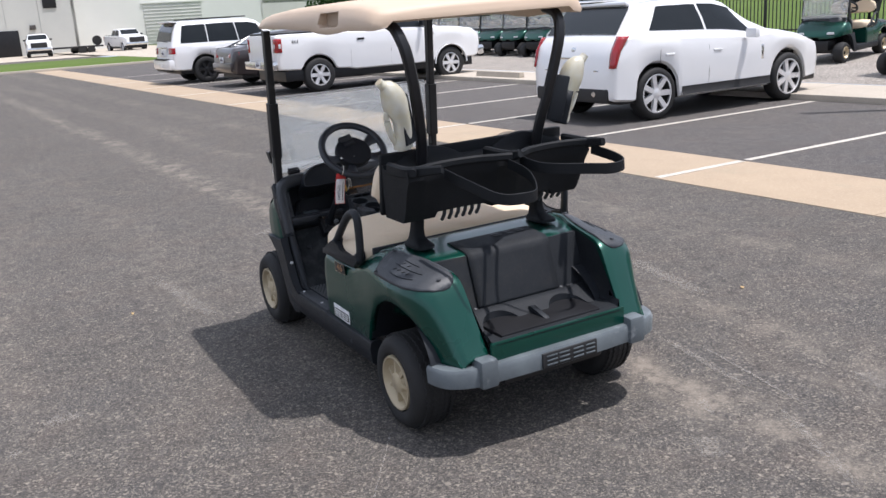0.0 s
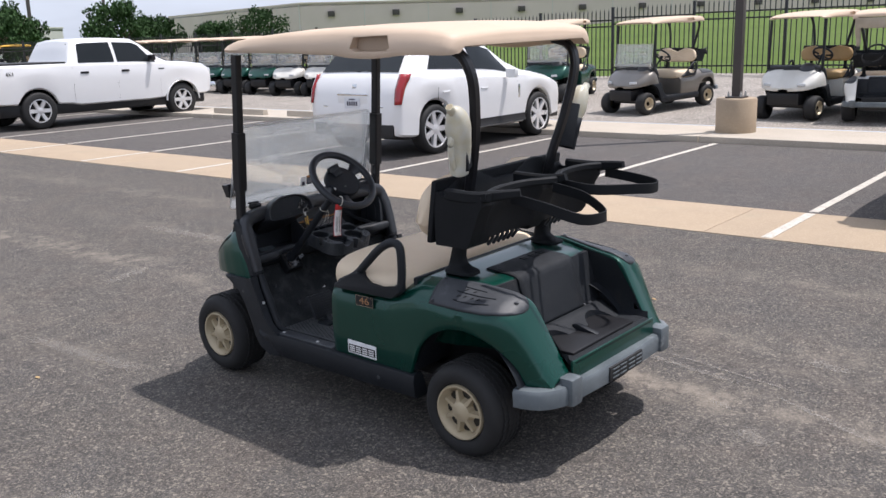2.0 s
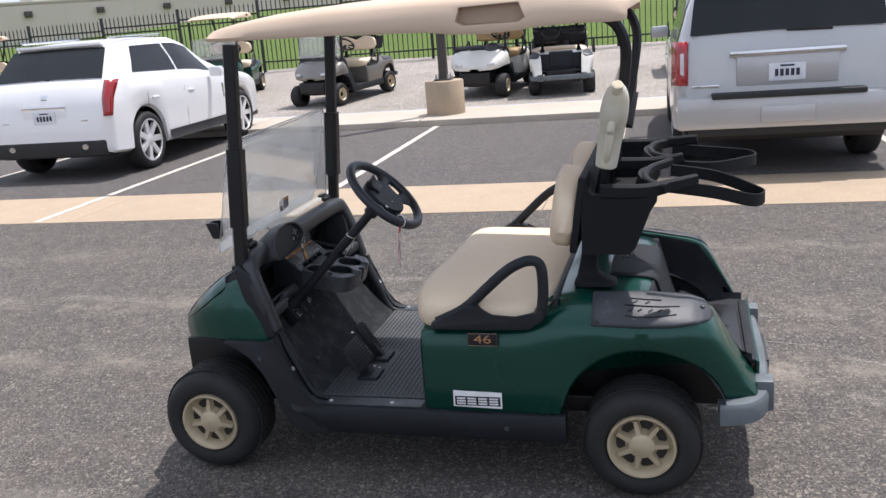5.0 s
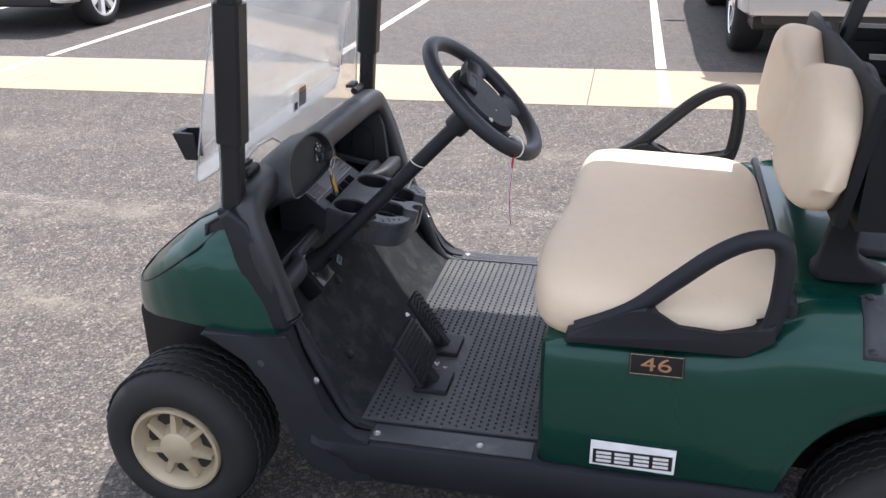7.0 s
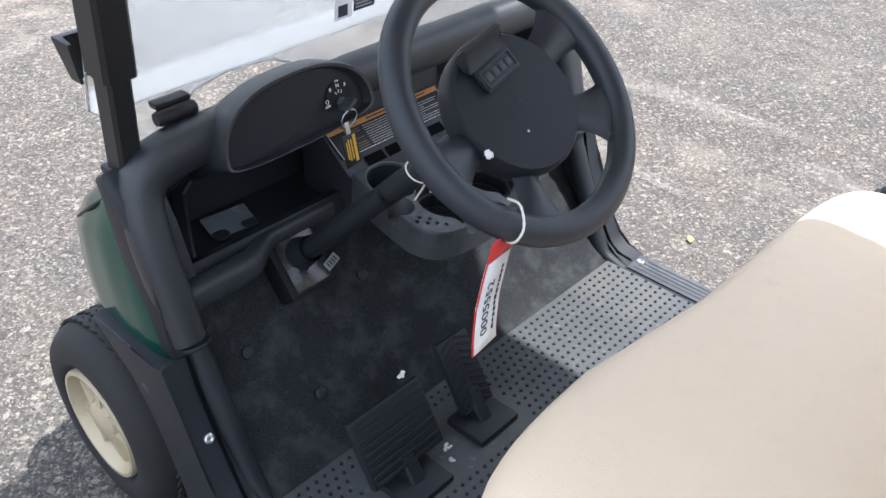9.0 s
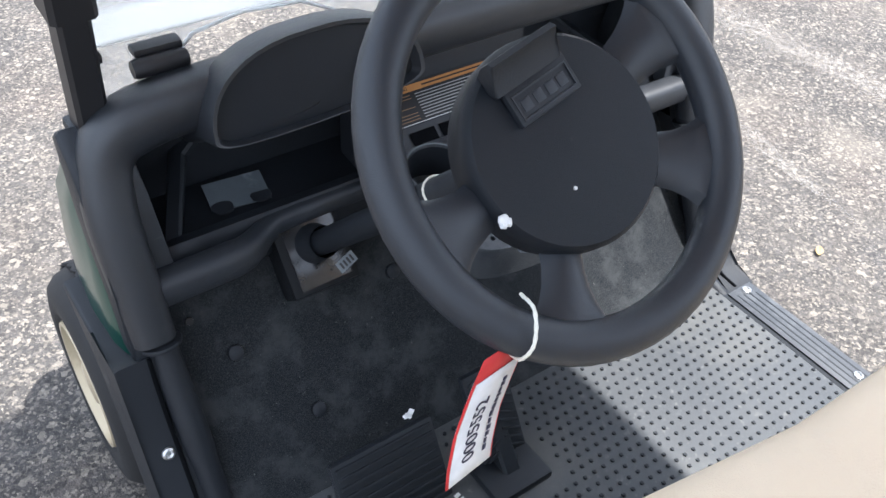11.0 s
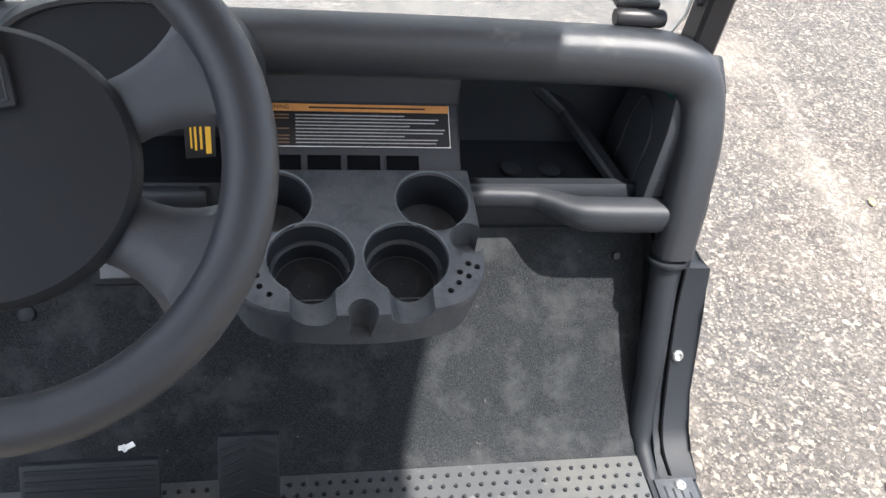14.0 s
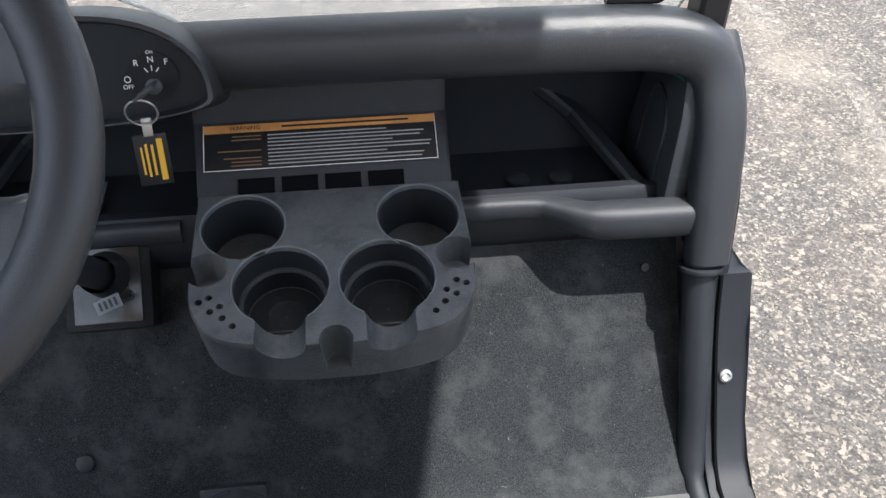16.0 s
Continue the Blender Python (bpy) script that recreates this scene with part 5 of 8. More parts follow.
    for x in (-0.0145, -0.002, 0.0105, 0.022):
        bm = bmesh.new()
        box(bm, (0.009, 0.009, 0.0009), (x, -0.016, 0.003), 0.0004)
        for v in bm.verts:
            v.co = tm @ v.co
        part("clip_shape", bm, GRIP, clip)
    # shroud at the column's foot
    fm2 = Matrix.Translation((-0.243, 1.398, 0.592)) @ Matrix.Rotation(radians(50), 4, "X")
    bm = bmesh.new()
    box(bm, (0.105, 0.135, 0.05), (0, 0, -0.01), 0.008)
    for v in bm.verts:
        v.co = fm2 @ v.co
    shroud = part("column_shroud", bm, RACK, cart)
    bm = bmesh.new()
    box(bm, (0.080, 0.105, 0.004), (0, -0.006, 0.017), 0.002)
    for v in bm.verts:
        v.co = fm2 @ v.co
    part("base_plate", bm, GLOSSBLACK, shroud, "glossy black plate at the foot of the column")
    bm = bmesh.new()
    lathe(bm, [(0.029, 0.016), (0.025, 0.04), (0.022, 0.06)], fm2, 20, caps=False)
    part("boot", bm, BLACK, shroud)
    bm = bmesh.new()
    box(bm, (0.030, 0.016, 0.001), (0.015, -0.035, 0.0712), 0, Matrix.Rotation(radians(20), 4, "Z"))
    for v in bm.verts:
        v.co = fm2 @ v.co
    tab = part("sticker", bm, BUMPER, shroud, "small grey sticker with dark print")
    for k in range(4):
        bm = bmesh.new()
        box(bm, (0.003, 0.010, 0.0006), (-0.009 + 0.006 * k, 0, 0.0008))
        for v in bm.verts:
            v.co = fm2 @ Matrix.Translation((0.015, -0.035, 0.0712)) @ Matrix.Rotation(radians(20), 4, "Z") @ v.co
        part("print_bar", bm, TUBE, tab)
    # grey card in the left bin
    bm = bmesh.new()
    box(bm, (0.085, 0.050, 0.002), (-0.300, 1.50, 0.640), 0, Matrix.Rotation(radians(-6), 4, "Z") @ Matrix.Rotation(radians(18), 4, "X"))
    part("bin_label", bm, BUMPER, cart, "pale grey card lying in the bin")
    # pedals
    def pedal(x0, x1, top, bot, name, ribs, chevron=False):
        bm = bmesh.new()
        ct = Vector(((x0 + x1) / 2, (top[0] + bot[0]) / 2, (top[1] + bot[1]) / 2))
        L = math.hypot(top[0] - bot[0], top[1] - bot[1])
        m = Matrix.Translation(ct) @ Matrix.Rotation(math.atan2(top[1] - bot[1], top[0] - bot[0]), 4, "X")
        box(bm, (x1 - x0, L, 0.016), (0, 0, 0), 0.005)
        for v in bm.verts:
            v.co = m @ v.co
        p = part(name, bm, BLACK, cart, "black ribbed rubber pedal")
        for i in range(ribs):
            bm = bmesh.new()
            yy = -L / 2 + L * (i + 0.7) / (ribs + 0.4)
            if chevron:
                for sg in (-1, 1):
                    box(bm, ((x1 - x0) / 2 - 0.006, 0.004, 0.004), (sg * (x1 - x0) / 4, yy, 0.009), 0.001, Matrix.Rotation(radians(-22 * sg), 4, "Z"))
            else:
                box(bm, (x1 - x0 - 0.012, 0.0055, 0.004), (0, yy, 0.009), 0.001)
            for v in bm.verts:
                v.co = m @ v.co
            part("rib", bm, DUSTY, p)
        bm = bmesh.new()
        foot = Vector(((x0 + x1) / 2, bot[0] - 0.015, FLOOR + 0.012))
        box(bm, (0.10, 0.085, 0.018), foot, 0.006)
        sweep(bm, [foot, ct - Vector((0, -0.004, 0.01))], rect(0.03, 0.03, 0.004))
        part("pedal_arm", bm, BLACK, p)
    pedal(-0.362, -0.204, (1.150, 0.450), (1.085, 0.345), "brake_pedal", 9)
    pedal(-0.137, -0.062, (1.172, 0.458), (1.098, 0.340), "accelerator_pedal", 10, True)
    rnd = random.Random(8)
    for x, y, z in ((-0.20, 1.058, 0.313), (-0.256, 1.045, 0.313), (-0.24, 1.148, 0.478), (-0.19, 1.085, 0.313)):
        bm = bmesh.new()
        for k in range(5):
            box(bm, (rnd.uniform(0.004, 0.010), rnd.uniform(0.003, 0.007), 0.002), (x + rnd.uniform(-0.008, 0.008), y + rnd.uniform(-0.006, 0.006), z), 0, Matrix.Rotation(rnd.uniform(0, 3), 4, "Z"))
        part("paper_scrap", bm, PALEINK, fm, "torn scrap of white paper")
    # seat cushion and backrest
    def cushion(w, d, h, m, mat, name, label, dip=0.0, puff=0.5):
        bm = bmesh.new()
        nu, nv = 56, 16
        rows = []
        for j in range(nv + 1):
            ph = -math.pi / 2 + math.pi * j / nv
            cz = math.copysign(abs(math.sin(ph)) ** 0.75, math.sin(ph))
            cr = max(abs(math.cos(ph)) ** 0.24, 0.001)
            row = []
            for i in range(nu):
                t = 2 * math.pi * i / nu
                c, sn = math.cos(t), math.sin(t)
                x = w / 2 * cr * math.copysign(abs(c) ** 0.33, c)
                y = d / 2 * cr * math.copysign(abs(sn) ** 0.33, sn)
                y -= dip * math.exp(-(x / (w * 0.07)) ** 2) * (max(y, 0) / (d / 2)) ** 1.2
                if dip:
                    x *= 1 - 0.09 * max(-y, 0) / (d / 2) - 0.05 * max(y, 0) / (d / 2)
                    y -= 0.05 * (abs(x) / (w / 2)) ** 4 * (y > 0)
                if not dip and y > 0:
                    y -= (y / (d / 2)) ** 2 * (0.036 * min(1.0, max(0.0, (x + 0.1) / 0.3)) + 0.024 * math.exp(-((x - 0.015) / 0.055) ** 2))
                z = h / 2 * cz - (0.030 * math.exp(-(x / 0.045) ** 2) if cz > 0 and dip else 0)
                z += 0.010 * puff * math.cos(math.pi * x / w) * (cz > 0)
                row.append(m @ Vector((x, y, z)))
            rows.append(row)
        loft(bm, rows, close_u=True, cap=True)
        return part(name, bm, mat, cart, label, 60)
    cushion(1.005, 0.53, 0.168, Matrix.Translation((-0.022, 0.548, 0.655)) @ Matrix.Rotation(radians(2), 4, "X"), VINYL, "seat_cushion", "beige vinyl bench seat cushion", puff=0.9)
    bm = bmesh.new()
    box(bm, (0.95, 0.020, 0.12), (-0.01, 0.285, 0.655), 0.009)
    part("seat_back_panel", bm, BLACK, cart, "black plastic panel behind the seat")
    bk = Matrix.Translation((0, 0.247, 0.997)) @ Matrix(((1, 0, 0, 0), (0, -0.16, 0.987, 0), (0, 0.987, 0.16, 0), (0, 0, 0, 1)))
    cushion(0.95, 0.272, 0.105, bk, VINYL, "backrest", "beige vinyl backrest with two padded lobes", dip=0.075)
    bm = bmesh.new()
    box(bm, (0.918, 0.026, 0.268), (0, 0.200, 0.999), 0.011, Matrix.Rotation(radians(9), 4, "X"))
    part("backrest_shell", bm, RACK, cart, "black plastic backrest shell")
    # hip restraints
    for s in (-1, 1):
        x = s * (0.527 if s < 0 else 0.585)
        g = 1.0 if s < 0 else 1.04
        pts = [(x, 0.700, 0.640), (x, 0.60, 0.690), (x, 0.52, 0.760), (x, 0.45, 0.822), (x, 0.395, 0.856), (x, 0.350, 0.866), (x, 0.324, 0.850), (x, 0.317, 0.80), (x, 0.322, 0.71), (x, 0.345, 0.655), (x, 0.42, 0.640)]
        pts = [(p[0], 0.317 + (p[1] - 0.317) * g + (g - 1) * 0.35, 0.64 + (p[2] - 0.64) * (1.0 if s < 0 else 1.06)) for p in pts]
        bm = bmesh.new()
        sp = smooth_path(pts, 4)
        sweep(bm, sp, [(0.019 * c, 0.0175 * d) for c, d in circle(1.0, 10)], up=(1, 0, 0))
        arm = part("hip_restraint", bm, BLACK, cart, "black looped plastic hip restraint")
        bm = bmesh.new()
        prism(bm, [(0.317 + (py - 0.317) * g + (g - 1) * 0.35, pz) for py, pz in [(0.725, 0.618), (0.72, 0.640), (0.66, 0.668), (0.60, 0.700), (0.565, 0.715), (0.54, 0.69), (0.50, 0.668), (0.42, 0.662), (0.355, 0.675), (0.322, 0.70), (0.318, 0.66), (0.37, 0.622)]], *sorted((x - 0.024, x + 0.024)), "x", 0.008)
        part("restraint_base", bm, BLACK, arm)
    # roof
    RT = table([(0.02, 0.47, 1.635, 1.685), (0.035, 0.50, 1.630, 1.705), (0.07, 0.515, 1.630, 1.720), (0.16, 0.520, 1.633, 1.735), (0.28, 0.520, 1.632, 1.742), (0.35, 0.520, 1.625, 1.745), (0.45, 0.520, 1.620, 1.747), (0.57, 0.520, 1.625, 1.748),
                (0.66, 0.520, 1.638, 1.748), (1.0, 0.518, 1.650, 1.742), (1.25, 0.512, 1.654, 1.728), (1.38, 0.505, 1.656, 1.712), (1.45, 0.49, 1.658, 1.698), (1.475, 0.47, 1.660, 1.685)])
    bm = bmesh.new()
    rows = []
    for y in [0.02, 0.035, 0.05, 0.07] + [0.10 + 0.04 * i for i in range(34)] + [1.455, 1.475]:
        w, zl, zt = RT(y)
        h = zt - zl
        hs = [(w - 0.05, zl + 0.026), (w - 0.022, zl + 0.004), (w - 0.006, zl), (w, zl + 0.012), (w - 0.006, zl + 0.4 * h), (w - 0.02, zl + 0.75 * h), (w - 0.04, zl + 0.92 * h), (w - 0.075, zt - 0.002), (w * 0.6, zt + 0.006), (w * 0.3, zt + 0.010)]
        rows.append([(x, y, z) for x, z in hs] + [(0, y, zt + 0.011)] + [(-x, y, z) for x, z in hs[::-1]])
    loft(bm, rows, close_u=True, cap=True)
    roof = part("roof", bm, ROOF, cart, "beige moulded plastic roof with hand recesses", 50)
    bm = bmesh.new()                          # hand recesses cut into both edges
    for s in (-1, 1):
        poly = [(0.330, 1.664), (0.352, 1.712), (0.545, 1.708), (0.558, 1.664), (0.535, 1.650), (0.355, 1.650)]
        prism(bm, poly, *sorted((s * 0.470, s * 0.56)), "x")
    carve(roof, bm, 50)
    for s in (-1, 1):
        bm = bmesh.new()
        prism(bm, [(0.333, 1.666), (0.354, 1.709), (0.542, 1.705), (0.555, 1.666), (0.533, 1.653), (0.357, 1.653)], *sorted((s * 0.464, s * 0.4735)), "x")
        part("hand_recess", bm, ROOF_IN, roof, "brown recess in the roof edge")
    # front posts
    for s in (-1, 1):
        bm = bmesh.new()
        a, b = Vector((s * 0.478, 1.462, 0.822)), Vector((s * 0.474, 1.383, 1.645))
        sweep(bm, [a, b], rect(0.036, 0.044, 0.005), up=(0, 1, 0))
        post = part("front_post", bm, TUBE, cart, "black square steel roof post")
        bm = bmesh.new()
        d = (b - a).normalized()
        sweep(bm, [a + d * 0.165, a + d * 0.455], rect(0.050, 0.058, 0.006), up=(0, 1, 0))
        part("post_sleeve", bm, TUBE, post)
        bm = bmesh.new()
        box(bm, (0.050, 0.062, 0.016), a + d * 0.010, 0.006)
        part("post_foot", bm, BLACK, post)
        for k in (0.10, 0.155):
            bm = bmesh.new()
            c = a + d * k
            lathe(bm, [(0.008, 0), (0.007, 0.006), (0.004, 0.007)], Matrix.Translation(c + Vector((-s * 0.018, 0, 0))) @ Matrix.Rotation(radians(-90) * s, 4, "Y"), 10)
            part("post_bolt", bm, TUBE, post)
        # fold-down clip of the windshield
        bm = bmesh.new()
        c = a + d * 0.155 + Vector((-s * 0.012, 0.100, 0))
        prism(bm, [(c.x - 0.026, c.y + 0.030), (c.x + 0.026, c.y + 0.030), (c.x + 0.026, c.y - 0.01), (c.x + 0.019, c.y - 0.01), (c.x + 0.017, c.y + 0.019), (c.x - 0.019, c.y + 0.019), (c.x - 0.019, c.y - 0.017), (c.x - 0.026, c.y - 0.017)], c.z - 0.034, c.z + 0.028, "z", 0.003)
        for v in bm.verts:                    # narrows towards its foot
            if v.co.z < c.z:
                v.co.x = c.x + (v.co.x - c.x) * 0.72
                v.co.y = c.y - 0.014 + (v.co.y - c.y + 0.014) * 0.62
        part("windshield_clip", bm, TUBE, post, "black plastic windshield clip")
        bm = bmesh.new()
        lathe(bm, [(0.010, -0.033), (0.012, -0.028), (0.012, 0.028), (0.010, 0.033)], Matrix.Translation((s * 0.388, 1.458, 0.892)) @ Matrix.Rotation(radians(90), 4, "Y"), 14)
        box(bm, (0.058, 0.022, 0.010), (s * 0.385, 1.474, 0.906), 0.003)
        part("windshield_grip", bm, TUBE, post)
    # windshield: lower pane and folded upper pane
    bm = bmesh.new()
    pane = [(-0.472, -0.012), (-0.452, -0.030), (-0.425, -0.020), (-0.375, 0.010), (-0.335, 0.050), (-0.27, 0.062), (-0.19, 0.056), (-0.15, 0.036), (-0.115, 0.014), (-0.08, 0.007), (0.33, 0.004), (0.42, -0.008), (0.45, -0.006), (0.465, 0.03), (0.465, 0.43), (0.445, 0.45), (-0.445, 0.45), (-0.472, 0.43)]
    prism(bm, pane, -0.0025, 0.0025, "y", 0)
    wsm = Matrix.Translation((0, 1.492, 0.852)) @ Matrix.Rotation(radians(5.2), 4, "X")
    fold = Matrix.Translation((0, 1.549, 0.882)) @ Matrix.Rotation(radians(13.5), 4, "X")
    for v in bm.verts:
        v.co = wsm @ v.co
    ws = part("windshield", bm, ACRYLIC, cart, "clear folded acrylic windshield, slightly hazy")
    ws.visible_shadow = False
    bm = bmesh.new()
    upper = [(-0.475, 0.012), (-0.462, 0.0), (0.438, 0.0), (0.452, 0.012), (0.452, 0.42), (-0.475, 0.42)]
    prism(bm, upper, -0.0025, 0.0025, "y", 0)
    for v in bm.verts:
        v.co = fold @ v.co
    ws2 = part("folded_pane", bm, ACRYLIC_MILKY, ws)
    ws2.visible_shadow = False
    # white tube round each pane: the cut edge's glow put in as colour
    for pts, q in ((pane, wsm), (upper, fold)):
        bm = bmesh.new()
        sweep(bm, [q @ Vector((x, 0.0, z)) for x, z in pts], circle(0.0024, 6), closed=True)
        part("pane_edge", bm, ACRYLIC_EDGE_GLINT, ws)
    # safety stickers on the inner face of the pane
    def on_pane(name, x0, x1, z0, z1, off, mat, parent, label=""):
        bm = bmesh.new()
        box(bm, (x1 - x0, 0.0008, z1 - z0), ((x0 + x1) / 2, -0.003 - off, (z0 + z1) / 2))
        for v in bm.verts:
            v.co = wsm @ v.co
        return part(name, bm, mat, parent, label)
    stk = on_pane("sticker", -0.060, -0.020, 0.083, 0.133, 0.0, WHITETAG, ws, "white pictogram sticker on the pane")
    on_pane("print_block", -0.052, -0.032, 0.088, 0.108, 0.001, INK, stk)
    stk = on_pane("sticker", -0.017, 0.030, 0.090, 0.138, 0.0, INK, ws, "black sticker with a red header and pale print")
    on_pane("sticker_header", -0.016, 0.029, 0.126, 0.137, 0.001, WARM, stk)
    for k in range(5):
        on_pane("print_line", -0.013, 0.024 - 0.004 * (k % 2), 0.095 + 0.006 * k, 0.0975 + 0.006 * k, 0.001, GREYINK, stk)
    # rear struts
    for s in (-1, 1):
        bm = bmesh.new()
        pts = [(s * 0.318, 0.200, 0.715), (s * 0.300, 0.165, 0.92), (s * 0.292, 0.118, 1.12), (s * 0.325, 0.062, 1.32), (s * 0.362, 0.032, 1.50), (s * 0.382, 0.042, 1.585), (s * 0.392, 0.080, 1.635), (s * 0.395, 0.16, 1.660)]
        sweep(bm, smooth_path(pts, 6), rect(0.035, 0.045, 0.009), up=(1, 0, 0))
        strut = part("rear_strut", bm, TUBE, cart, "black steel rear roof strut")
        bm = bmesh.new()
        rows = []                             # cast foot that flares into its plate
        for z, w, d, cy in ((0.716, 0.092, 0.150, 0.160), (0.728, 0.092, 0.150, 0.160), (0.734, 0.084, 0.136, 0.164), (0.742, 0.066, 0.104, 0.174), (0.758, 0.054, 0.078, 0.183), (0.785, 0.048, 0.064, 0.184), (0.83, 0.046, 0.058, 0.178), (0.875, 0.045, 0.056, 0.171)):
            x = s * float(np.interp(z, [0.715, 0.92], [0.318, 0.300]))
            rows.append([(x + w / 2 * math.copysign(abs(math.cos(t)) ** 0.5, math.cos(t)), cy + d / 2 * math.copysign(abs(math.sin(t)) ** 0.5, math.sin(t)), z) for t in [2 * math.pi * (k + 0.5) / 20 for k in range(20)]])
        loft(bm, rows, close_u=True, cap=True)
        part("strut_foot", bm, RACK, strut)
        # bottle holder on the strut
        bm = bmesh.new()
        dirv = Vector((s * 0.075, -0.035, 0.36)).normalized()
        c0 = Vector((s * 0.360, 0.075, 1.19))
        q = Matrix.Translation(c0) @ dirv.to_track_quat("Z", "Y").to_matrix().to_4x4()
        box(bm, (0.020, 0.070, 0.20), (0, 0, 0.085), 0.006)
        box(bm, (0.050, 0.070, 0.016), (s * 0.02, 0, -0.008), 0.005)
        for v in bm.verts:
            v.co = q @ v.co
        part("bottle_holder", bm, BLACK, strut)
        if s > 0:
            bm = bmesh.new()                      # half sleeve on the inner side of the bottle
            bd = Vector((s * 0.048, -0.052, 0.273)).normalized()
            q = Matrix.Translation((-0.385, 0.106, 1.152) if s < 0 else (0.425, 0.118, 1.160)) @ bd.to_track_quat("Z", "Y").to_matrix().to_4x4()
            inner = math.atan2((q.to_3x3().inverted() @ Vector((-s, -0.5, 0))).y, (q.to_3x3().inverted() @ Vector((-s, -0.5, 0))).x)
            loft(bm, [[q @ Vector((0.054 * math.cos(inner + a), 0.060 * math.sin(inner + a), z)) for a in np.linspace(-1.1, 0.85, 13)] for z in (0.0, 0.01, 0.10, 0.150)])
            thick(part("bottle_sleeve", bm, BLACK, strut), 0.004, 1.0)
    # bag rack behind the backrest
    bm = bmesh.new()
    rows = []
    for x in np.linspace(-0.455, 0.440, 61):
        bay = min(abs(x + 0.21), abs(x - 0.25)) / 0.17
        bay = max(0.0, 1 - bay ** 2)          # two hollows for the bags
        yt = -0.058 + 0.05 * bay
        lobe = max(0.0, 1 - (min(abs(x + 0.24), abs(x - 0.23)) / 0.16) ** 2)
        zr = 1.075 + 0.01 * bay
        low = 0.862 if abs(x) > 0.30 or abs(x - 0.02) < 0.05 else 0.884
        dp = 0.12 if abs(x) < 0.425 else 0.0  # open trough behind the rim
        sec = [(0.190, low), (0.186, 1.078 + 0.050 * lobe), (0.176, 1.088 + 0.050 * lobe), (0.162, 1.086 + 0.048 * lobe), (0.154, 1.075 + 0.03 * lobe), (0.148, 1.070 - dp), (yt + 0.055, 1.070 - dp), (yt + 0.034, 1.066 - 0.5 * dp), (yt + 0.016, zr + 0.010), (yt, zr + 0.008),
               (yt - 0.004, 1.045), (-0.040 + 0.045 * bay, 1.01), (-0.018 + 0.035 * bay, 0.955), (0.010 + 0.015 * bay, 0.885), (0.030, low), (0.17, low)]
        rows.append([(x * (1.0 - 0.25 * max(0.0, 1.06 - z) * (1.0 if x > 0 else 0.3)), y, z) for y, z in sec])
    loft(bm, rows, close_u=True, cap=True)
    rack = part("bag_rack", bm, RACK, cart, "black plastic golf bag rack with two hollows")
    for xa, tip, inn in ((-0.445, -0.19, 0.075), (0.02, -0.145, 0.0), (0.435, -0.20, -0.03)):
        bm = bmesh.new()                      # tapering arms that embrace the bags
        sp = smooth_path([(xa, 0.12, 1.080), (xa, -0.02, 1.078), (xa + inn * 0.4, -0.10, 1.088), (xa + inn, tip, 1.100)], 5)
        sweep(bm, sp, rect(0.030, 0.050, 0.009), scales=[1.0 - 0.35 * (i / (len(sp) - 1)) ** 2 for i in range(len(sp))])
        part("rack_arm", bm, RACK, rack)
    rim_line = [(-0.45, -0.09), (-0.41, -0.055), (-0.33, -0.022), (-0.22, -0.010), (-0.11, -0.030), (-0.03, -0.075), (0.02, -0.095), (0.07, -0.075), (0.14, -0.030), (0.25, -0.010), (0.35, -0.022), (0.41, -0.058), (0.435, -0.095)]
    bm = bmesh.new()                          # rolled rim round both hollows
    sweep(bm, smooth_path([(x, y - 0.006, 1.086) for x, y in rim_line], 4), rect(0.024, 0.030, 0.006))
    part("rack_rim", bm, RACK, rack)
    for xa, xb, cx, tz in ((-0.31, -0.01, -0.155, 0.985), (0.05, 0.42, 0.275, 1.034)):
        bm = bmesh.new()                      # strap loop
        dz = (1.045 - tz) / 4
        pts = [(xa, -0.10, 1.062), (xa + 0.012, -0.25, 1.050 - dz), (cx - 0.085, -0.375, tz + 0.006), (cx, -0.418, tz), (cx + 0.078, -0.39, tz + 0.003), (xb - 0.01, -0.26, 1.046 - dz), (xb, -0.10, 1.058)]
        sweep(bm, smooth_path(pts, 6), rect(0.006, 0.044, 0.002))
        part("bag_strap", bm, RACK, rack, "black webbing bag strap loop")
        for k in range(6):                    # bars of the lower grid
            bm = bmesh.new()
            sweep(bm, [(cx - 0.09 + 0.034 * k, 0.03, 0.935), (cx - 0.09 + 0.034 * k, 0.052, 0.862), (cx - 0.09 + 0.034 * k, 0.075, 0.835)], rect(0.013, 0.014, 0.003), up=(1, 0, 0))
            part("grid_bar", bm, DECKGREY, rack)
    # number plate of the cart and round-cornered sticker
    xs = -0.5455
    bm = bmesh.new()
    box(bm, (0.003, 0.110, 0.050), (xs, 0.537, 0.583), 0.001)
    num = part("number_plate", bm, TUBE, cart, "black plate with two worn pale digits")
    bm = bmesh.new()
    sweep(bm, [(xs - 0.0016, 0.537 + a * 0.052, 0.583 + b * 0.0225) for a, b in ((-1, -1), (1, -1), (1, 1), (-1, 1))], rect(0.0012, 0.0014, 0.0002), closed=True, up=(1, 0, 0))
    part("plate_border", bm, RIM, num)
    tmx = Matrix(((0, 0, -1, xs - 0.0018), (-1, 0, 0, 0.537), (0, 1, 0, 0.583), (0, 0, 0, 1)))
    text_part("digits", "46", 0.044, tmx @ Matrix.Diagonal((1.45, 1.0, 1.0, 1.0)), COPPER, num)
    bm = bmesh.new()
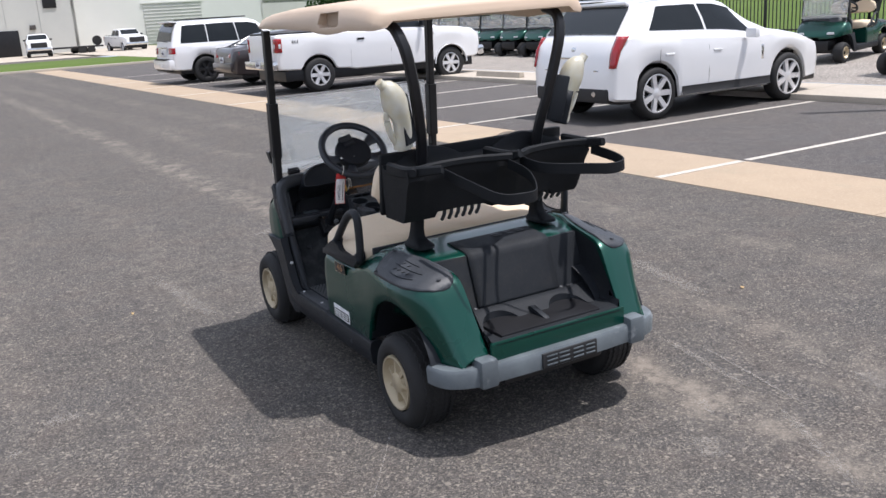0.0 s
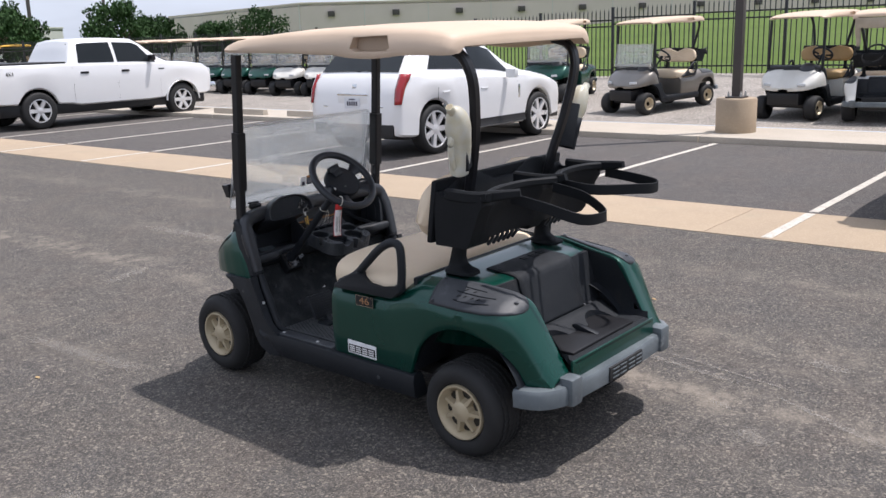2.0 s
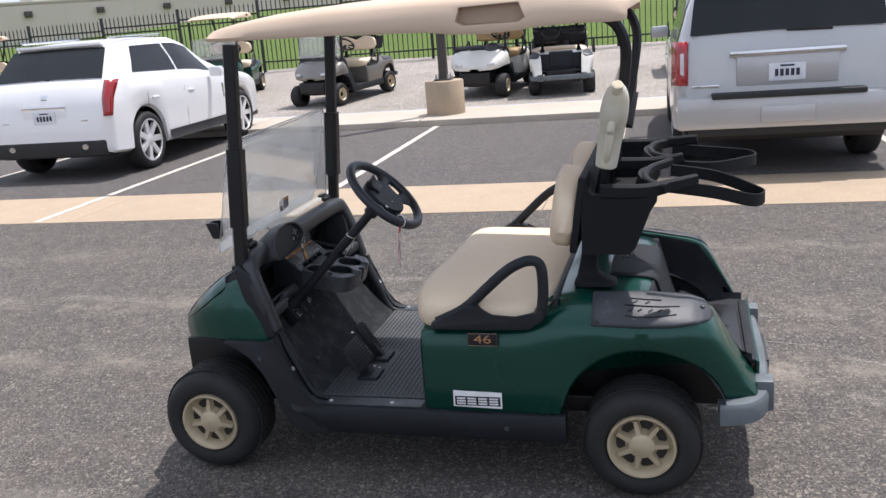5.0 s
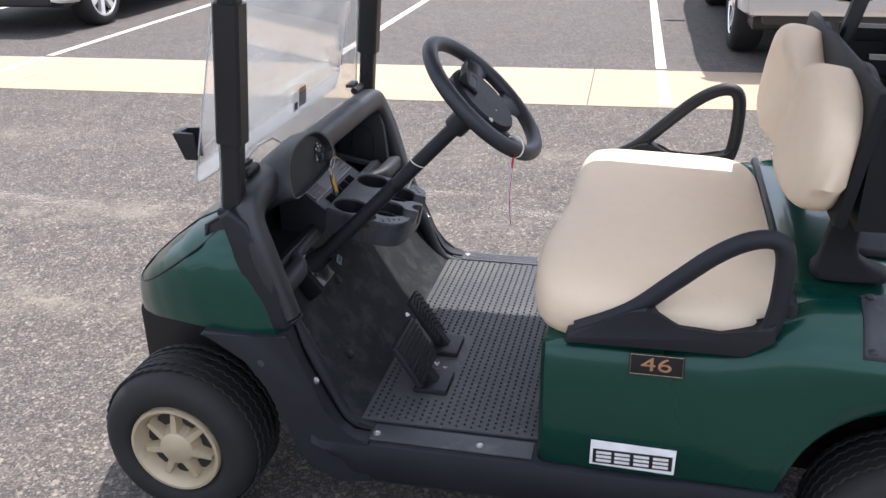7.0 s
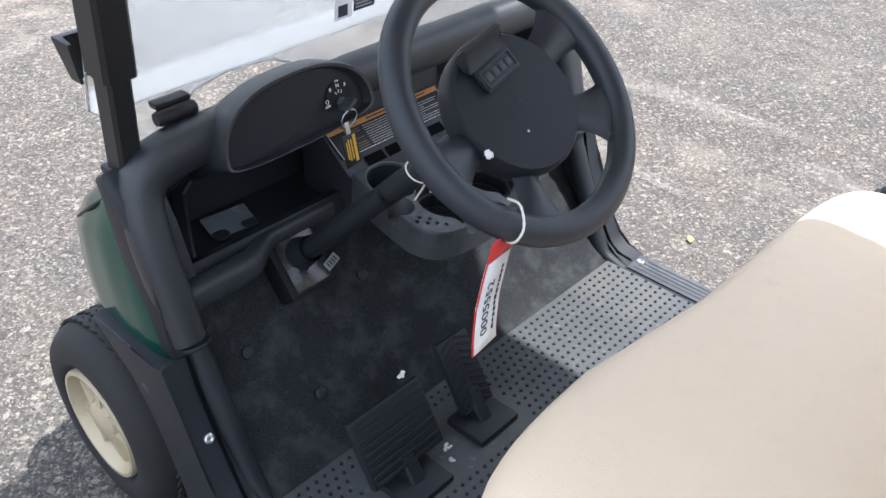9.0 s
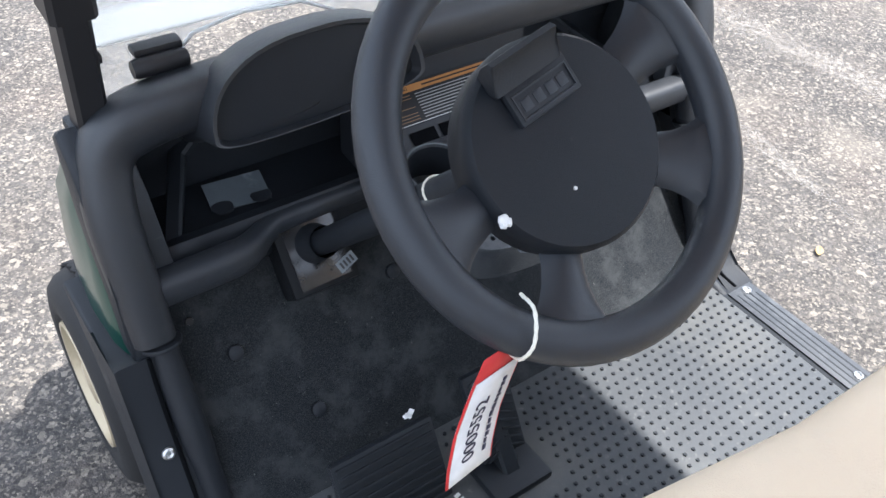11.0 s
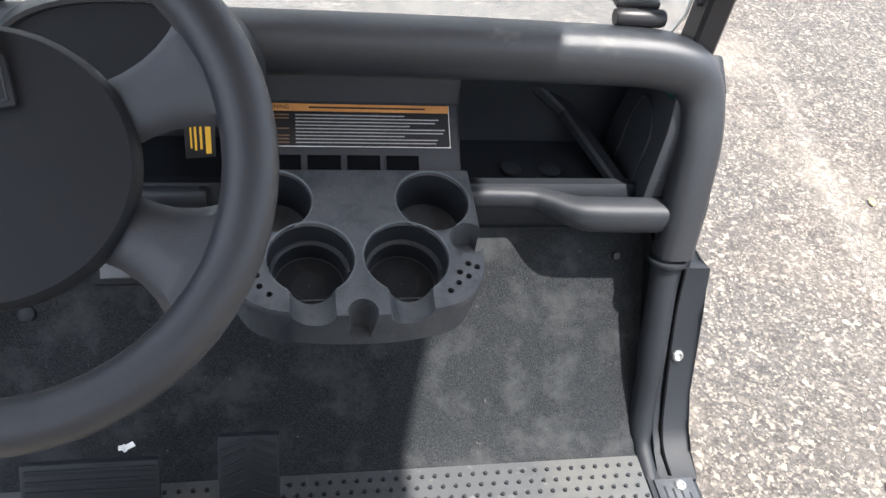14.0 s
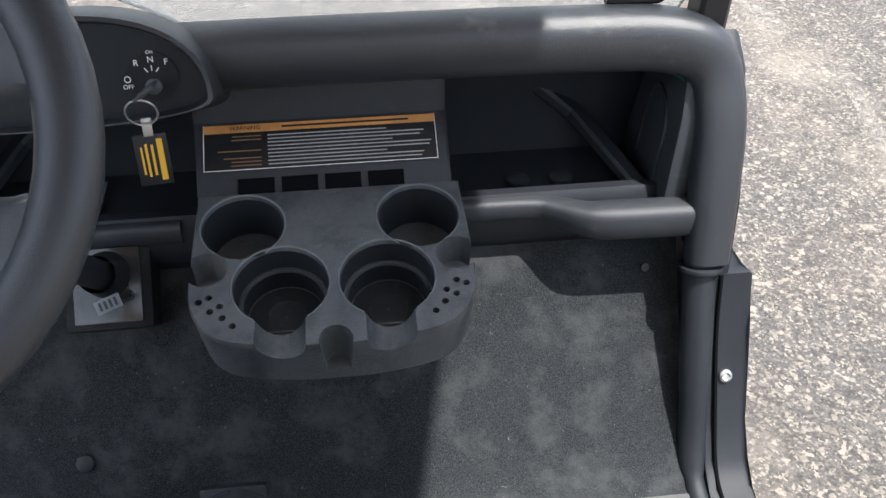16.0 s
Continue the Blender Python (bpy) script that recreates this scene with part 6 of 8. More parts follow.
    box(bm, (0.002, 0.178, 0.062), (xs - 0.001, 0.571, 0.353), 0.0008, Matrix.Rotation(radians(1.5), 4, "X"))
    stick = part("side_sticker", bm, WHITETAG, cart, "white and black rectangular sticker with block shapes")
    bm = bmesh.new()
    box(bm, (0.002, 0.166, 0.036), (xs - 0.0022, 0.571, 0.347), 0.0008)
    blk = part("sticker_panel", bm, TUBE, stick)
    for k, y in enumerate((0.631, 0.592, 0.552, 0.512)):
        bm = bmesh.new()
        for dz in (-0.010, 0.0, 0.010):
            box(bm, (0.001, 0.032, 0.0062), (xs - 0.0036, y, 0.347 + dz))
        part("sticker_shape", bm, PALEINK, blk)
    return cart


ROOF_IN = material("beige_recess", (0.42, 0.32, 0.235), 0.7, color2=(0.38, 0.29, 0.21), scale=5)
cart = build_cart()
cart.matrix_world = Matrix.Translation((-0.024, 0, 0.0095)) @ Euler((0, radians(-1.0), radians(-0.7)), "YXZ").to_matrix().to_4x4()


# ---- parked vehicles ----
def road_wheel(parent, x, y, side, R, w, rim_r, spokes, rim_mat):
    """A road wheel with tyre, rim and spokes; side is +1 on the +y flank."""
    m = Matrix.Translation((x, y, R)) @ Matrix.Rotation(radians(-90) * side, 4, "X")
    hub = new("wheel")
    hub.parent = parent
    hub.empty_display_size = 0.1
    bm = bmesh.new()
    lathe(bm, [(rim_r, -w), (R - 0.05, -w), (R - 0.015, -w + 0.02), (R, -w + 0.05), (R, -0.05), (R - 0.015, -0.02), (R - 0.05, 0.0), (rim_r + 0.01, -0.004), (rim_r, -0.02)], m, 36, caps=False)
    part("tyre", bm, RUBBER, hub)
    bm = bmesh.new()
    lathe(bm, [(rim_r, -w * 0.8), (rim_r + 0.002, -0.012), (rim_r - 0.012, -0.010), (rim_r - 0.03, -0.03), (rim_r - 0.035, -0.12), (0.02, -0.125)], m, 36, caps=False)
    part("rim_barrel", bm, CLADDING, hub)
    bm = bmesh.new()
    lathe(bm, [(rim_r + 0.003, -0.02), (rim_r + 0.003, -0.010), (rim_r - 0.015, -0.008), (rim_r - 0.02, -0.02)], m, 36, caps=False)
    lathe(bm, [(0.075, -0.06), (0.07, -0.022), (0.05, -0.015), (0.001, -0.013)], m, 20, caps=False)
    for i in range(spokes):
        q = m @ Matrix.Rotation(2 * math.pi * i / spokes, 4, "Z")
        wd = rim_r * (0.85 / spokes)
        vs = [(0.05, -wd, -0.024), (0.05, wd, -0.024), (rim_r - 0.008, wd * 1.15, -0.014), (rim_r - 0.008, -wd * 1.15, -0.014),
              (0.05, -wd - 0.01, -0.07), (0.05, wd + 0.01, -0.07), (rim_r - 0.012, wd * 1.2, -0.05), (rim_r - 0.012, -wd * 1.2, -0.05)]
        v = [bm.verts.new(q @ Vector(p)) for p in vs]
        for f in ((0, 1, 2, 3), (0, 4, 5, 1), (1, 5, 6, 2), (2, 6, 7, 3), (3, 7, 4, 0)):
            bm.faces.new([v[k] for k in f])
    part("rim", bm, rim_mat, hub, "spoked alloy rim")


class Body:
    """A vehicle body lofted from stations along x (forward), +y to its left."""

    def __init__(self, keys, wheels, R):
        self.t, self.wheels, self.R = table(keys), wheels, R
        self.x0, self.x1 = keys[0][0], keys[-1][0]

    def half(self, x):
        zl, zb, zt, wl, wb, wt = self.t(x)
        for xw in self.wheels:
            ra = self.R * 1.17
            if abs(x - xw) < ra:
                zl = max(zl, self.R + math.sqrt(ra * ra - (x - xw) ** 2))
        zl = min(zl, zb - 0.05)
        h, g = zb - zl, zt - zb
        gh = min(1.0, max(0.0, g / 0.2))
        return [(wl - 0.05, zl), (wl, zl + 0.03), (wb - 0.004, zl + 0.30 * h), (wb + 0.006, zl + 0.62 * h), (wb, zl + 0.86 * h), (wb - 0.02, zb - 0.004),
                (wb - 0.045, zb + 0.004), (wb - 0.045 + (wt - wb + 0.045) * 0.5, zb + g * 0.52), (wt, zb + g * (0.90 - 0.05 * (1 - gh))), (wt - 0.07, zb + g * 0.985), (wt * 0.5, zt + 0.004 * gh), (0, zt + 0.012 * gh)]

    def flank(self, x, f, s, off=0.006):
        """A point on the greenhouse side: f 0 at the belt, 1 at the roof edge."""
        p = self.half(x)
        a, b, c = p[6], p[7], p[8]
        q = (a[0] + (b[0] - a[0]) * f * 2, a[1] + (b[1] - a[1]) * f * 2) if f < 0.5 else (b[0] + (c[0] - b[0]) * (f * 2 - 1), b[1] + (c[1] - b[1]) * (f * 2 - 1))
        return (x, s * (q[0] + off), q[1] + off * 0.3)

    def side_at(self, x, z, s, off=0.004):
        p = self.half(x)
        for a, b in zip(p[1:], p[2:]):
            if a[1] <= z <= b[1] and b[1] > a[1]:
                return (x, s * (a[0] + (b[0] - a[0]) * (z - a[1]) / (b[1] - a[1]) + off), z)
        return (x, s * (p[3][0] + off), z)

    def shell(self, root, mat, label):
        xs = list(np.linspace(self.x0, self.x1, 110))
        bm = bmesh.new()
        rows = []
        for x in xs:
            h = self.half(x)
            rows.append([(x, y, z) for y, z in h] + [(x, -y, z) for y, z in h[-2::-1]])
        loft(bm, rows)
        for row in (rows[0], rows[-1]):
            bm.faces.new([bm.verts.new(p) for p in row])
        bmesh.ops.remove_doubles(bm, verts=bm.verts, dist=0.0005)
        b = part("body", bm, mat, root, label, 42)
        bm = bmesh.new()
        wl = self.t((self.x0 + self.x1) / 2)[3]
        box(bm, (self.x1 - self.x0 - 0.5, 2 * wl - 0.18, 0.25), ((self.x0 + self.x1) / 2, 0, self.R + 0.02), 0.03)
        for xw in self.wheels:
            box(bm, (self.R * 2.5, 2 * wl - 0.55, self.R * 1.0), (xw, 0, self.R * 1.55), 0.04)
        part("underbody", bm, TUBE, root)
        return b

    def window(self, root, lo, hi, s, f0=0.06, f1=0.93, name="side_window"):
        """lo, hi: x range at the belt and at the roof edge."""
        bm = bmesh.new()
        rows = []
        for j in range(7):
            f = j / 6
            x0, x1 = lo[0] + (hi[0] - lo[0]) * f, lo[1] + (hi[1] - lo[1]) * f
            rows.append([self.flank(x0 + (x1 - x0) * i / 10, f0 + (f1 - f0) * f, s) for i in range(11)])
        loft(bm, rows)
        return part(name, bm, CARGLASS, root, "dark tinted glass")

    def top_pane(self, root, xa, xb, wa, wb, name, mat=None, off=0.012):
        bm = bmesh.new()
        rows = []
        for j in range(9):
            x = xa + (xb - xa) * j / 8
            w = wa + (wb - wa) * j / 8
            d = 0.02
            slope = (self.t(x + d)[2] - self.t(x - d)[2]) / (2 * d)
            n = Vector((-slope, 0, 1)).normalized() * off
            row = []
            for i in range(9):
                y = w * (-1 + 2 * i / 8)
                row.append((x + n.x, y, self.t(x)[2] + n.z + 0.012 * (1 - (y / w) ** 2)))
            rows.append(row)
        loft(bm, rows)
        return part(name, bm, mat or CARGLASS, root, "dark tinted glass" if mat is None else "")

    def line(self, root, pts, s, w=0.004, mat=None, name="panel_gap"):
        bm = bmesh.new()
        sweep(bm, [self.side_at(x, z, s, 0.0015) for x, z in pts], rect(w, w, 0.001))
        return part(name, bm, mat or TUBE, root)


def slab_part(name, root, size, center, mat, bevel=0.01, m=None, label=""):
    bm = bmesh.new()
    box(bm, size, center, bevel, m)
    return part(name, bm, mat, root, label)


def number_bars(root, x, y, z, m=None):
    p = slab_part("registration_plate", root, (0.012, 0.31, 0.155), (x, y, z), PLATE, 0.004)
    for k in range(5):
        slab_part("plate_bar", p, (0.004, 0.030, 0.062), (x - 0.008, y - 0.09 + 0.045 * k, z - 0.005), INK, 0.001)
    slab_part("plate_bar", p, (0.004, 0.12, 0.016), (x - 0.008, y, z + 0.055), INK, 0.001)


def mirrors(root, b, x, z, mat):
    for s in (-1, 1):
        y = b.side_at(x, z, s)[1]
        slab_part("door_mirror", root, (0.10, 0.20, 0.14), (x, y + s * 0.12, z + 0.08), mat, 0.03)


def build_crossover():
    root = thing("suv", "white crossover with tall red tail lamps and black lower cladding", "car")
    keys = [(-1.02, 0.36, 0.60, 0.63, 0.72, 0.72, 0.62), (-1.00, 0.35, 0.70, 0.74, 0.82, 0.82, 0.70), (-0.97, 0.34, 0.86, 0.94, 0.87, 0.87, 0.76), (-0.94, 0.33, 1.00, 1.10, 0.895, 0.90, 0.78), (-0.88, 0.32, 1.10, 1.20, 0.91, 0.915, 0.775),
            (-0.70, 0.31, 1.16, 1.44, 0.925, 0.935, 0.74), (-0.58, 0.30, 1.165, 1.58, 0.93, 0.945, 0.70), (-0.46, 0.30, 1.16, 1.63, 0.93, 0.95, 0.69), (0.1, 0.28, 1.13, 1.665, 0.935, 0.955, 0.685), (0.8, 0.28, 1.095, 1.67, 0.935, 0.955, 0.69),
            (1.3, 0.28, 1.07, 1.645, 0.935, 0.955, 0.69), (1.6, 0.28, 1.055, 1.57, 0.935, 0.953, 0.69), (2.05, 0.28, 1.04, 1.30, 0.93, 0.95, 0.72), (2.40, 0.28, 1.06, 1.14, 0.93, 0.945, 0.80), (2.7, 0.29, 1.035, 1.10, 0.925, 0.94, 0.80),
            (3.2, 0.30, 0.96, 1.02, 0.90, 0.915, 0.74), (3.55, 0.32, 0.85, 0.90, 0.84, 0.85, 0.66), (3.72, 0.36, 0.70, 0.74, 0.72, 0.74, 0.56), (3.80, 0.42, 0.58, 0.60, 0.58, 0.60, 0.45)]
    b = Body(keys, (0.0, 2.807), 0.37)
    b.shell(root, WHITECAR, "glossy white body")
    for s in (-1, 1):
        b.window(root, (-0.20, 0.98), (0.00, 0.92), s, 0.19, 0.90)
        b.window(root, (1.03, 2.02), (0.97, 1.62), s, 0.19, 0.92)
        for xw in (0.0, 2.807):
            road_wheel(root, xw, s * 0.94, s, 0.37, 0.24, 0.272, 7, WHEELSILVER)
        b.line(root, [(1.01, 0.36), (1.01, 0.6), (1.0, 0.98)], s)
        b.line(root, [(0.02, 0.80), (0.04, 0.98)], s)
        b.line(root, [(2.05, 0.40), (2.12, 0.96)], s)
        bm = bmesh.new()
        loft(bm, [[b.side_at(x, z, s, 0.012) for x in np.linspace(0.46, 2.35, 12)] for z in (0.31, 0.36, 0.43)])
        part("rocker_cladding", bm, CLADDING, root, "black sill cladding")
        bm = bmesh.new()                      # tail lamp wraps the corner
        rows = []
        for k in range(9):
            z = 0.78 + 0.42 * k / 8
            xr = float(np.interp(z, [0.70, 1.2], [-1.005, -0.868])) - 0.006
            g = k / 8
            rows.append([(xr - 0.016, s * (0.83 - 0.02 * g), z), (xr - 0.020, s * 0.855, z), (xr + 0.012, s * 0.893, z), (xr + 0.06 + 0.09 * g, s * (0.918 + 0.010 * g), z)])
        loft(bm, rows)
        thick(part("tail_lamp", bm, REDLENS, root, "tall red tail lamp"), 0.02, 0)
        slab_part("side_vent", root, (0.06, 0.02, 0.22), (2.16, s * 0.945, 0.80), CHROME, 0.008)
        for x in (0.22, 1.18):
            slab_part("door_handle", root, (0.17, 0.03, 0.03), (x, s * 0.955, 0.90), WHITECAR, 0.01)
        slab_part("roof_rail", root, (1.5, 0.035, 0.03), (0.35, s * 0.63, 1.69), CHROME, 0.012)
        bm = bmesh.new()
        sweep(bm, [(-0.99, s * 0.52, 0.42), (-1.045, s * 0.52, 0.42)], circle(0.045, 14, 0.035))
        part("exhaust_tip", bm, CHROME, root)
    b.top_pane(root, -0.865, -0.585, 0.77, 0.66, "rear_window", off=0.016)
    slab_part("rear_spoiler", root, (0.20, 1.22, 0.04), (-0.54, 0, 1.615), WHITECAR, 0.015, Matrix.Rotation(radians(12), 4, "Y"))
    slab_part("lower_bumper", root, (0.10, 1.60, 0.20), (-0.985, 0, 0.40), CLADDING, 0.04, label="black lower bumper")
    slab_part("plate_recess", root, (0.02, 0.60, 0.20), (-0.985, 0, 0.80), WHITECAR, 0.008)
    number_bars(root, -1.005, 0.0, 0.79)
    slab_part("chrome_strip", root, (0.03, 0.62, 0.035), (-0.985, 0, 0.915), CHROME, 0.012)
    slab_part("emblem", root, (0.02, 0.09, 0.07), (-0.925, 0, 1.03), CHROME, 0.01, Matrix.Rotation(radians(-20), 4, "Y"))
    slab_part("badge_bar", root, (0.01, 0.10, 0.02), (-1.0, -0.55, 0.74), CHROME, 0.003)
    slab_part("badge_bar", root, (0.01, 0.09, 0.02), (-1.0, 0.56, 0.74), CHROME, 0.003)
    bm = bmesh.new()
    sweep(bm, [(-0.86, -0.02, 1.235), (-0.83, 0.32, 1.285)], rect(0.02, 0.02, 0.004))
    part("rear_wiper", bm, TUBE, root)
    mirrors(root, b, 1.80, 1.02, WHITECAR)
    # short raked tail
    done = set()
    for o in [root] + list(root.children_recursive):
        if o.type == "MESH" and o.data.name not in done and not o.name.startswith(("tyre", "rim", "wheel", "spoke", "hub")):
            done.add(o.data.name)
            for v in o.data.vertices:
                if v.co.x < -0.35:
                    v.co.x = -0.35 + (v.co.x + 0.35) * 0.70
                if v.co.z > 1.0 and v.co.x < 0.6:
                    v.co.x += min(v.co.z - 1.0, 0.6) * 0.42 * min(1.0, (0.6 - v.co.x) / 0.9)
    return root


def build_pickup():
    root = thing("pickup_truck", "white four-door pickup truck with a covered bed", "pickup truck")
    keys = [(-1.22, 0.60, 1.32, 1.36, 0.92, 0.955, 0.90), (-1.18, 0.58, 1.345, 1.385, 0.965, 0.985, 0.92), (-0.9, 0.56, 1.35, 1.39, 0.975, 0.995, 0.92), (0.0, 0.54, 1.345, 1.385, 0.98, 1.0, 0.92), (0.80, 0.50, 1.345, 1.385, 0.98, 1.0, 0.92),
            (0.86, 0.48, 1.34, 1.62, 0.98, 1.0, 0.80), (0.98, 0.46, 1.335, 1.86, 0.98, 1.0, 0.76), (1.2, 0.46, 1.33, 1.915, 0.98, 1.0, 0.765), (1.9, 0.46, 1.32, 1.93, 0.98, 1.0, 0.77), (2.5, 0.46, 1.31, 1.90, 0.98, 1.0, 0.765),
            (2.75, 0.46, 1.305, 1.78, 0.98, 1.0, 0.77), (3.15, 0.48, 1.30, 1.45, 0.98, 0.998, 0.84), (3.35, 0.48, 1.295, 1.345, 0.98, 0.995, 0.88), (4.0, 0.50, 1.25, 1.30, 0.975, 0.985, 0.86), (4.45, 0.52, 1.18, 1.24, 0.96, 0.965, 0.82), (4.58, 0.56, 1.10, 1.15, 0.90, 0.92, 0.78), (4.64, 0.60, 1.00, 1.04, 0.84, 0.86, 0.70)]
    b = Body(keys, (0.0, 3.68), 0.40)
    b.shell(root, WHITECAR, "white body and bed")
    for s in (-1, 1):
        b.window(root, (1.02, 1.92), (1.10, 1.90), s, 0.08, 0.90)
        b.window(root, (2.0, 3.02), (1.98, 2.66), s, 0.08, 0.90)
        for xw in (0.0, 3.68):
            road_wheel(root, xw, s * 0.99, s, 0.40, 0.26, 0.25, 6, WHEELSILVER)
        for x in (0.84, 1.95, 3.08):
            b.line(root, [(x, 0.55), (x, 0.9), (x, 1.30)], s)
        for x in (1.12, 2.15):
            slab_part("door_handle", root, (0.20, 0.04, 0.05), (x, s * 1.0, 1.17), TUBE, 0.012)
        bm = bmesh.new()
        rows = [[(-1.235, s * 0.80, z), (-1.24, s * 0.90, z), (-1.20, s * 0.985, z), (-1.06, s * 1.0, z)] for z in np.linspace(0.98, 1.30, 6)]
        loft(bm, rows)
        lamp = thick(part("tail_lamp", bm, REDLENS, root, "red tail lamp with a clear insert"), 0.02, 0)
        slab_part("lamp_insert", lamp, (0.012, 0.075, 0.10), (-1.255, s * 0.895, 1.13), CLEARLENS, 0.004)
        slab_part("lamp_insert", lamp, (0.075, 0.012, 0.10), (-1.13, s * 1.012, 1.13), CLEARLENS, 0.004)
        slab_part("fender_badge", root, (0.16, 0.01, 0.03), (3.12, s * 0.998, 1.17), CLADDING, 0.003)
        slab_part("head_lamp", root, (0.30, 0.10, 0.24), (4.47, s * 0.86, 1.02), CLEARLENS, 0.04)
        arch = [(xw + 0.475 * math.cos(a), 0.40 + 0.475 * math.sin(a)) for xw in (3.68,) for a in [math.pi * i / 12 for i in range(13)]]
        bm = bmesh.new()
        sweep(bm, [(x, s * 0.995, z) for x, z in arch], rect(0.05, 0.02, 0.004))
        part("arch_trim", bm, WHITECAR, root)
        text_part("bed_lettering", "4X4", 0.13, Matrix(((-s * 1.0, 0, 0, -0.62), (0, 0, s * 1.0, s * 1.003), (0, 1, 0, 1.20), (0, 0, 0, 1))), CLADDING, root, depth=0.001)
    slab_part("bed_cover", root, (1.95, 1.72, 0.05), (-0.20, 0, 1.40), CLADDING, 0.015, label="dark soft bed cover")
    slab_part("tailgate", root, (0.03, 1.55, 0.52), (-1.235, 0, 1.06), WHITECAR, 0.015)
    slab_part("step_bumper", root, (0.20, 1.90, 0.20), (-1.30, 0, 0.68), CHROME, 0.04, label="chrome step bumper")
    slab_part("front_bumper", root, (0.20, 1.86, 0.24), (4.66, 0, 0.66), CHROME, 0.05)
    slab_part("grille", root, (0.06, 1.30, 0.42), (4.63, 0, 1.00), CLADDING, 0.03)
    b.top_pane(root, 2.66, 3.16, 0.70, 0.76, "windscreen")
    bm = bmesh.new()
    loft(bm, [[(x - 0.012, y * w, z) for y in np.linspace(-1, 1, 7)] for x, z, w in ((0.875, 1.46, 0.70), (0.93, 1.72, 0.67), (0.965, 1.80, 0.65))])
    part("rear_window", bm, CARGLASS, root)
    number_bars(root, -1.41, 0, 0.70)
    mirrors(root, b, 2.85, 1.36, TUBE)
    # short overhang behind the rear wheels
    done = set()
    for o in root.children_recursive:
        if o.type == "MESH" and o.data.name not in done:
            done.add(o.data.name)
            for v in o.data.vertices:
                if v.co.x < -0.47:
                    v.co.x = -0.47 + (v.co.x + 0.47) * 0.76
    return root


def build_fullsize(name, label, mat, rims, lamps_tall):
    root = thing(name, label, "car")
    keys = [(-1.05, 0.46, 0.70, 0.72, 0.84, 0.84, 0.76), (-1.02, 0.44, 1.04, 1.10, 0.93, 0.935, 0.80), (-0.99, 0.43, 1.14, 1.24, 0.955, 0.965, 0.80), (-0.90, 0.42, 1.16, 1.55, 0.975, 0.985, 0.775), (-0.80, 0.42, 1.165, 1.76, 0.98, 0.995, 0.755), (-0.70, 0.41, 1.165, 1.85, 0.98, 1.0, 0.745), (-0.4, 0.40, 1.16, 1.885, 0.98, 1.01, 0.75),
            (0.8, 0.40, 1.15, 1.90, 0.98, 1.01, 0.755), (1.5, 0.40, 1.14, 1.885, 0.98, 1.01, 0.755), (1.8, 0.40, 1.135, 1.80, 0.98, 1.01, 0.76), (2.3, 0.40, 1.13, 1.40, 0.98, 1.005, 0.82), (2.55, 0.40, 1.12, 1.19, 0.98, 1.0, 0.86), (3.3, 0.42, 1.07, 1.13, 0.97, 0.98, 0.84), (3.85, 0.45, 0.98, 1.04, 0.93, 0.94, 0.78), (4.0, 0.50, 0.86, 0.90, 0.84, 0.86, 0.70)]
    b = Body(keys, (0.0, 2.95), 0.40)
    b.shell(root, mat, "")
    for s in (-1, 1):
        b.window(root, (-0.72, 0.13), (-0.58, 0.13), s, 0.08, 0.90)
        b.window(root, (0.16, 1.105), (0.16, 1.05), s, 0.08, 0.90)
        b.window(root, (1.135, 2.22), (1.08, 1.80), s, 0.08, 0.90)
        for xw in (0.0, 2.95):
            road_wheel(root, xw, s * 0.985, s, 0.40, 0.26, 0.27, 6, rims)
        for x in (0.15, 1.12, 2.15):
            b.line(root, [(x, 0.55), (x, 0.8), (x, 1.12)], s)
        for x in (0.35, 1.30):
            slab_part("door_handle", root, (0.18, 0.03, 0.03), (x, s * 1.01, 1.02), mat, 0.01)
        bm = bmesh.new()
        z0, z1 = (0.86, 1.25) if lamps_tall else (0.92, 1.10)
        rows = []
        for z in np.linspace(z0, z1, 7):
            xr = float(np.interp(z, [0.7, 1.1, 1.25], [-1.045, -1.02, -0.985]))
            inner = 0.855 if lamps_tall else 0.66
            rows.append([(xr - 0.006, s * inner, z), (xr - 0.010, s * (inner + 0.06), z), (xr + 0.01, s * 0.935, z), (xr + 0.11, s * 0.985, z)])
        loft(bm, rows)
        lamp = thick(part("tail_lamp", bm, REDLENS, root, "dark red tail lamp"), 0.025, 0)
        if lamps_tall:
            slab_part("lamp_insert", lamp, (0.012, 0.035, 0.20), (-1.044, s * 0.905, 1.05), CLEARLENS, 0.004)
        slab_part("roof_rail", root, (1.9, 0.04, 0.035), (0.55, s * 0.69, 1.93), CHROME if lamps_tall else TUBE, 0.012)
        slab_part("reflector", root, (0.02, 0.16, 0.035), (-1.10, s * 0.72, 0.60), REDLENS, 0.006)
    b.top_pane(root, -0.975, -0.735, 0.83, 0.73, "rear_window", off=0.016)
    slab_part("rear_spoiler", root, (0.24, 1.40, 0.045), (-0.80, 0, 1.865), mat, 0.015, Matrix.Rotation(radians(6), 4, "Y"))
    slab_part("rear_bumper", root, (0.20, 1.92, 0.30), (-1.05, 0, 0.60), mat, 0.05, label="body-coloured rear bumper")
    slab_part("bumper_step", root, (0.16, 1.30, 0.05), (-1.10, 0, 0.755), CLADDING, 0.015)
    slab_part("lower_valance", root, (0.16, 1.7, 0.14), (-1.02, 0, 0.45), CLADDING, 0.03)
    slab_part("hitch_cover", root, (0.02, 0.46, 0.15), (-1.155, 0, 0.58), mat, 0.01)
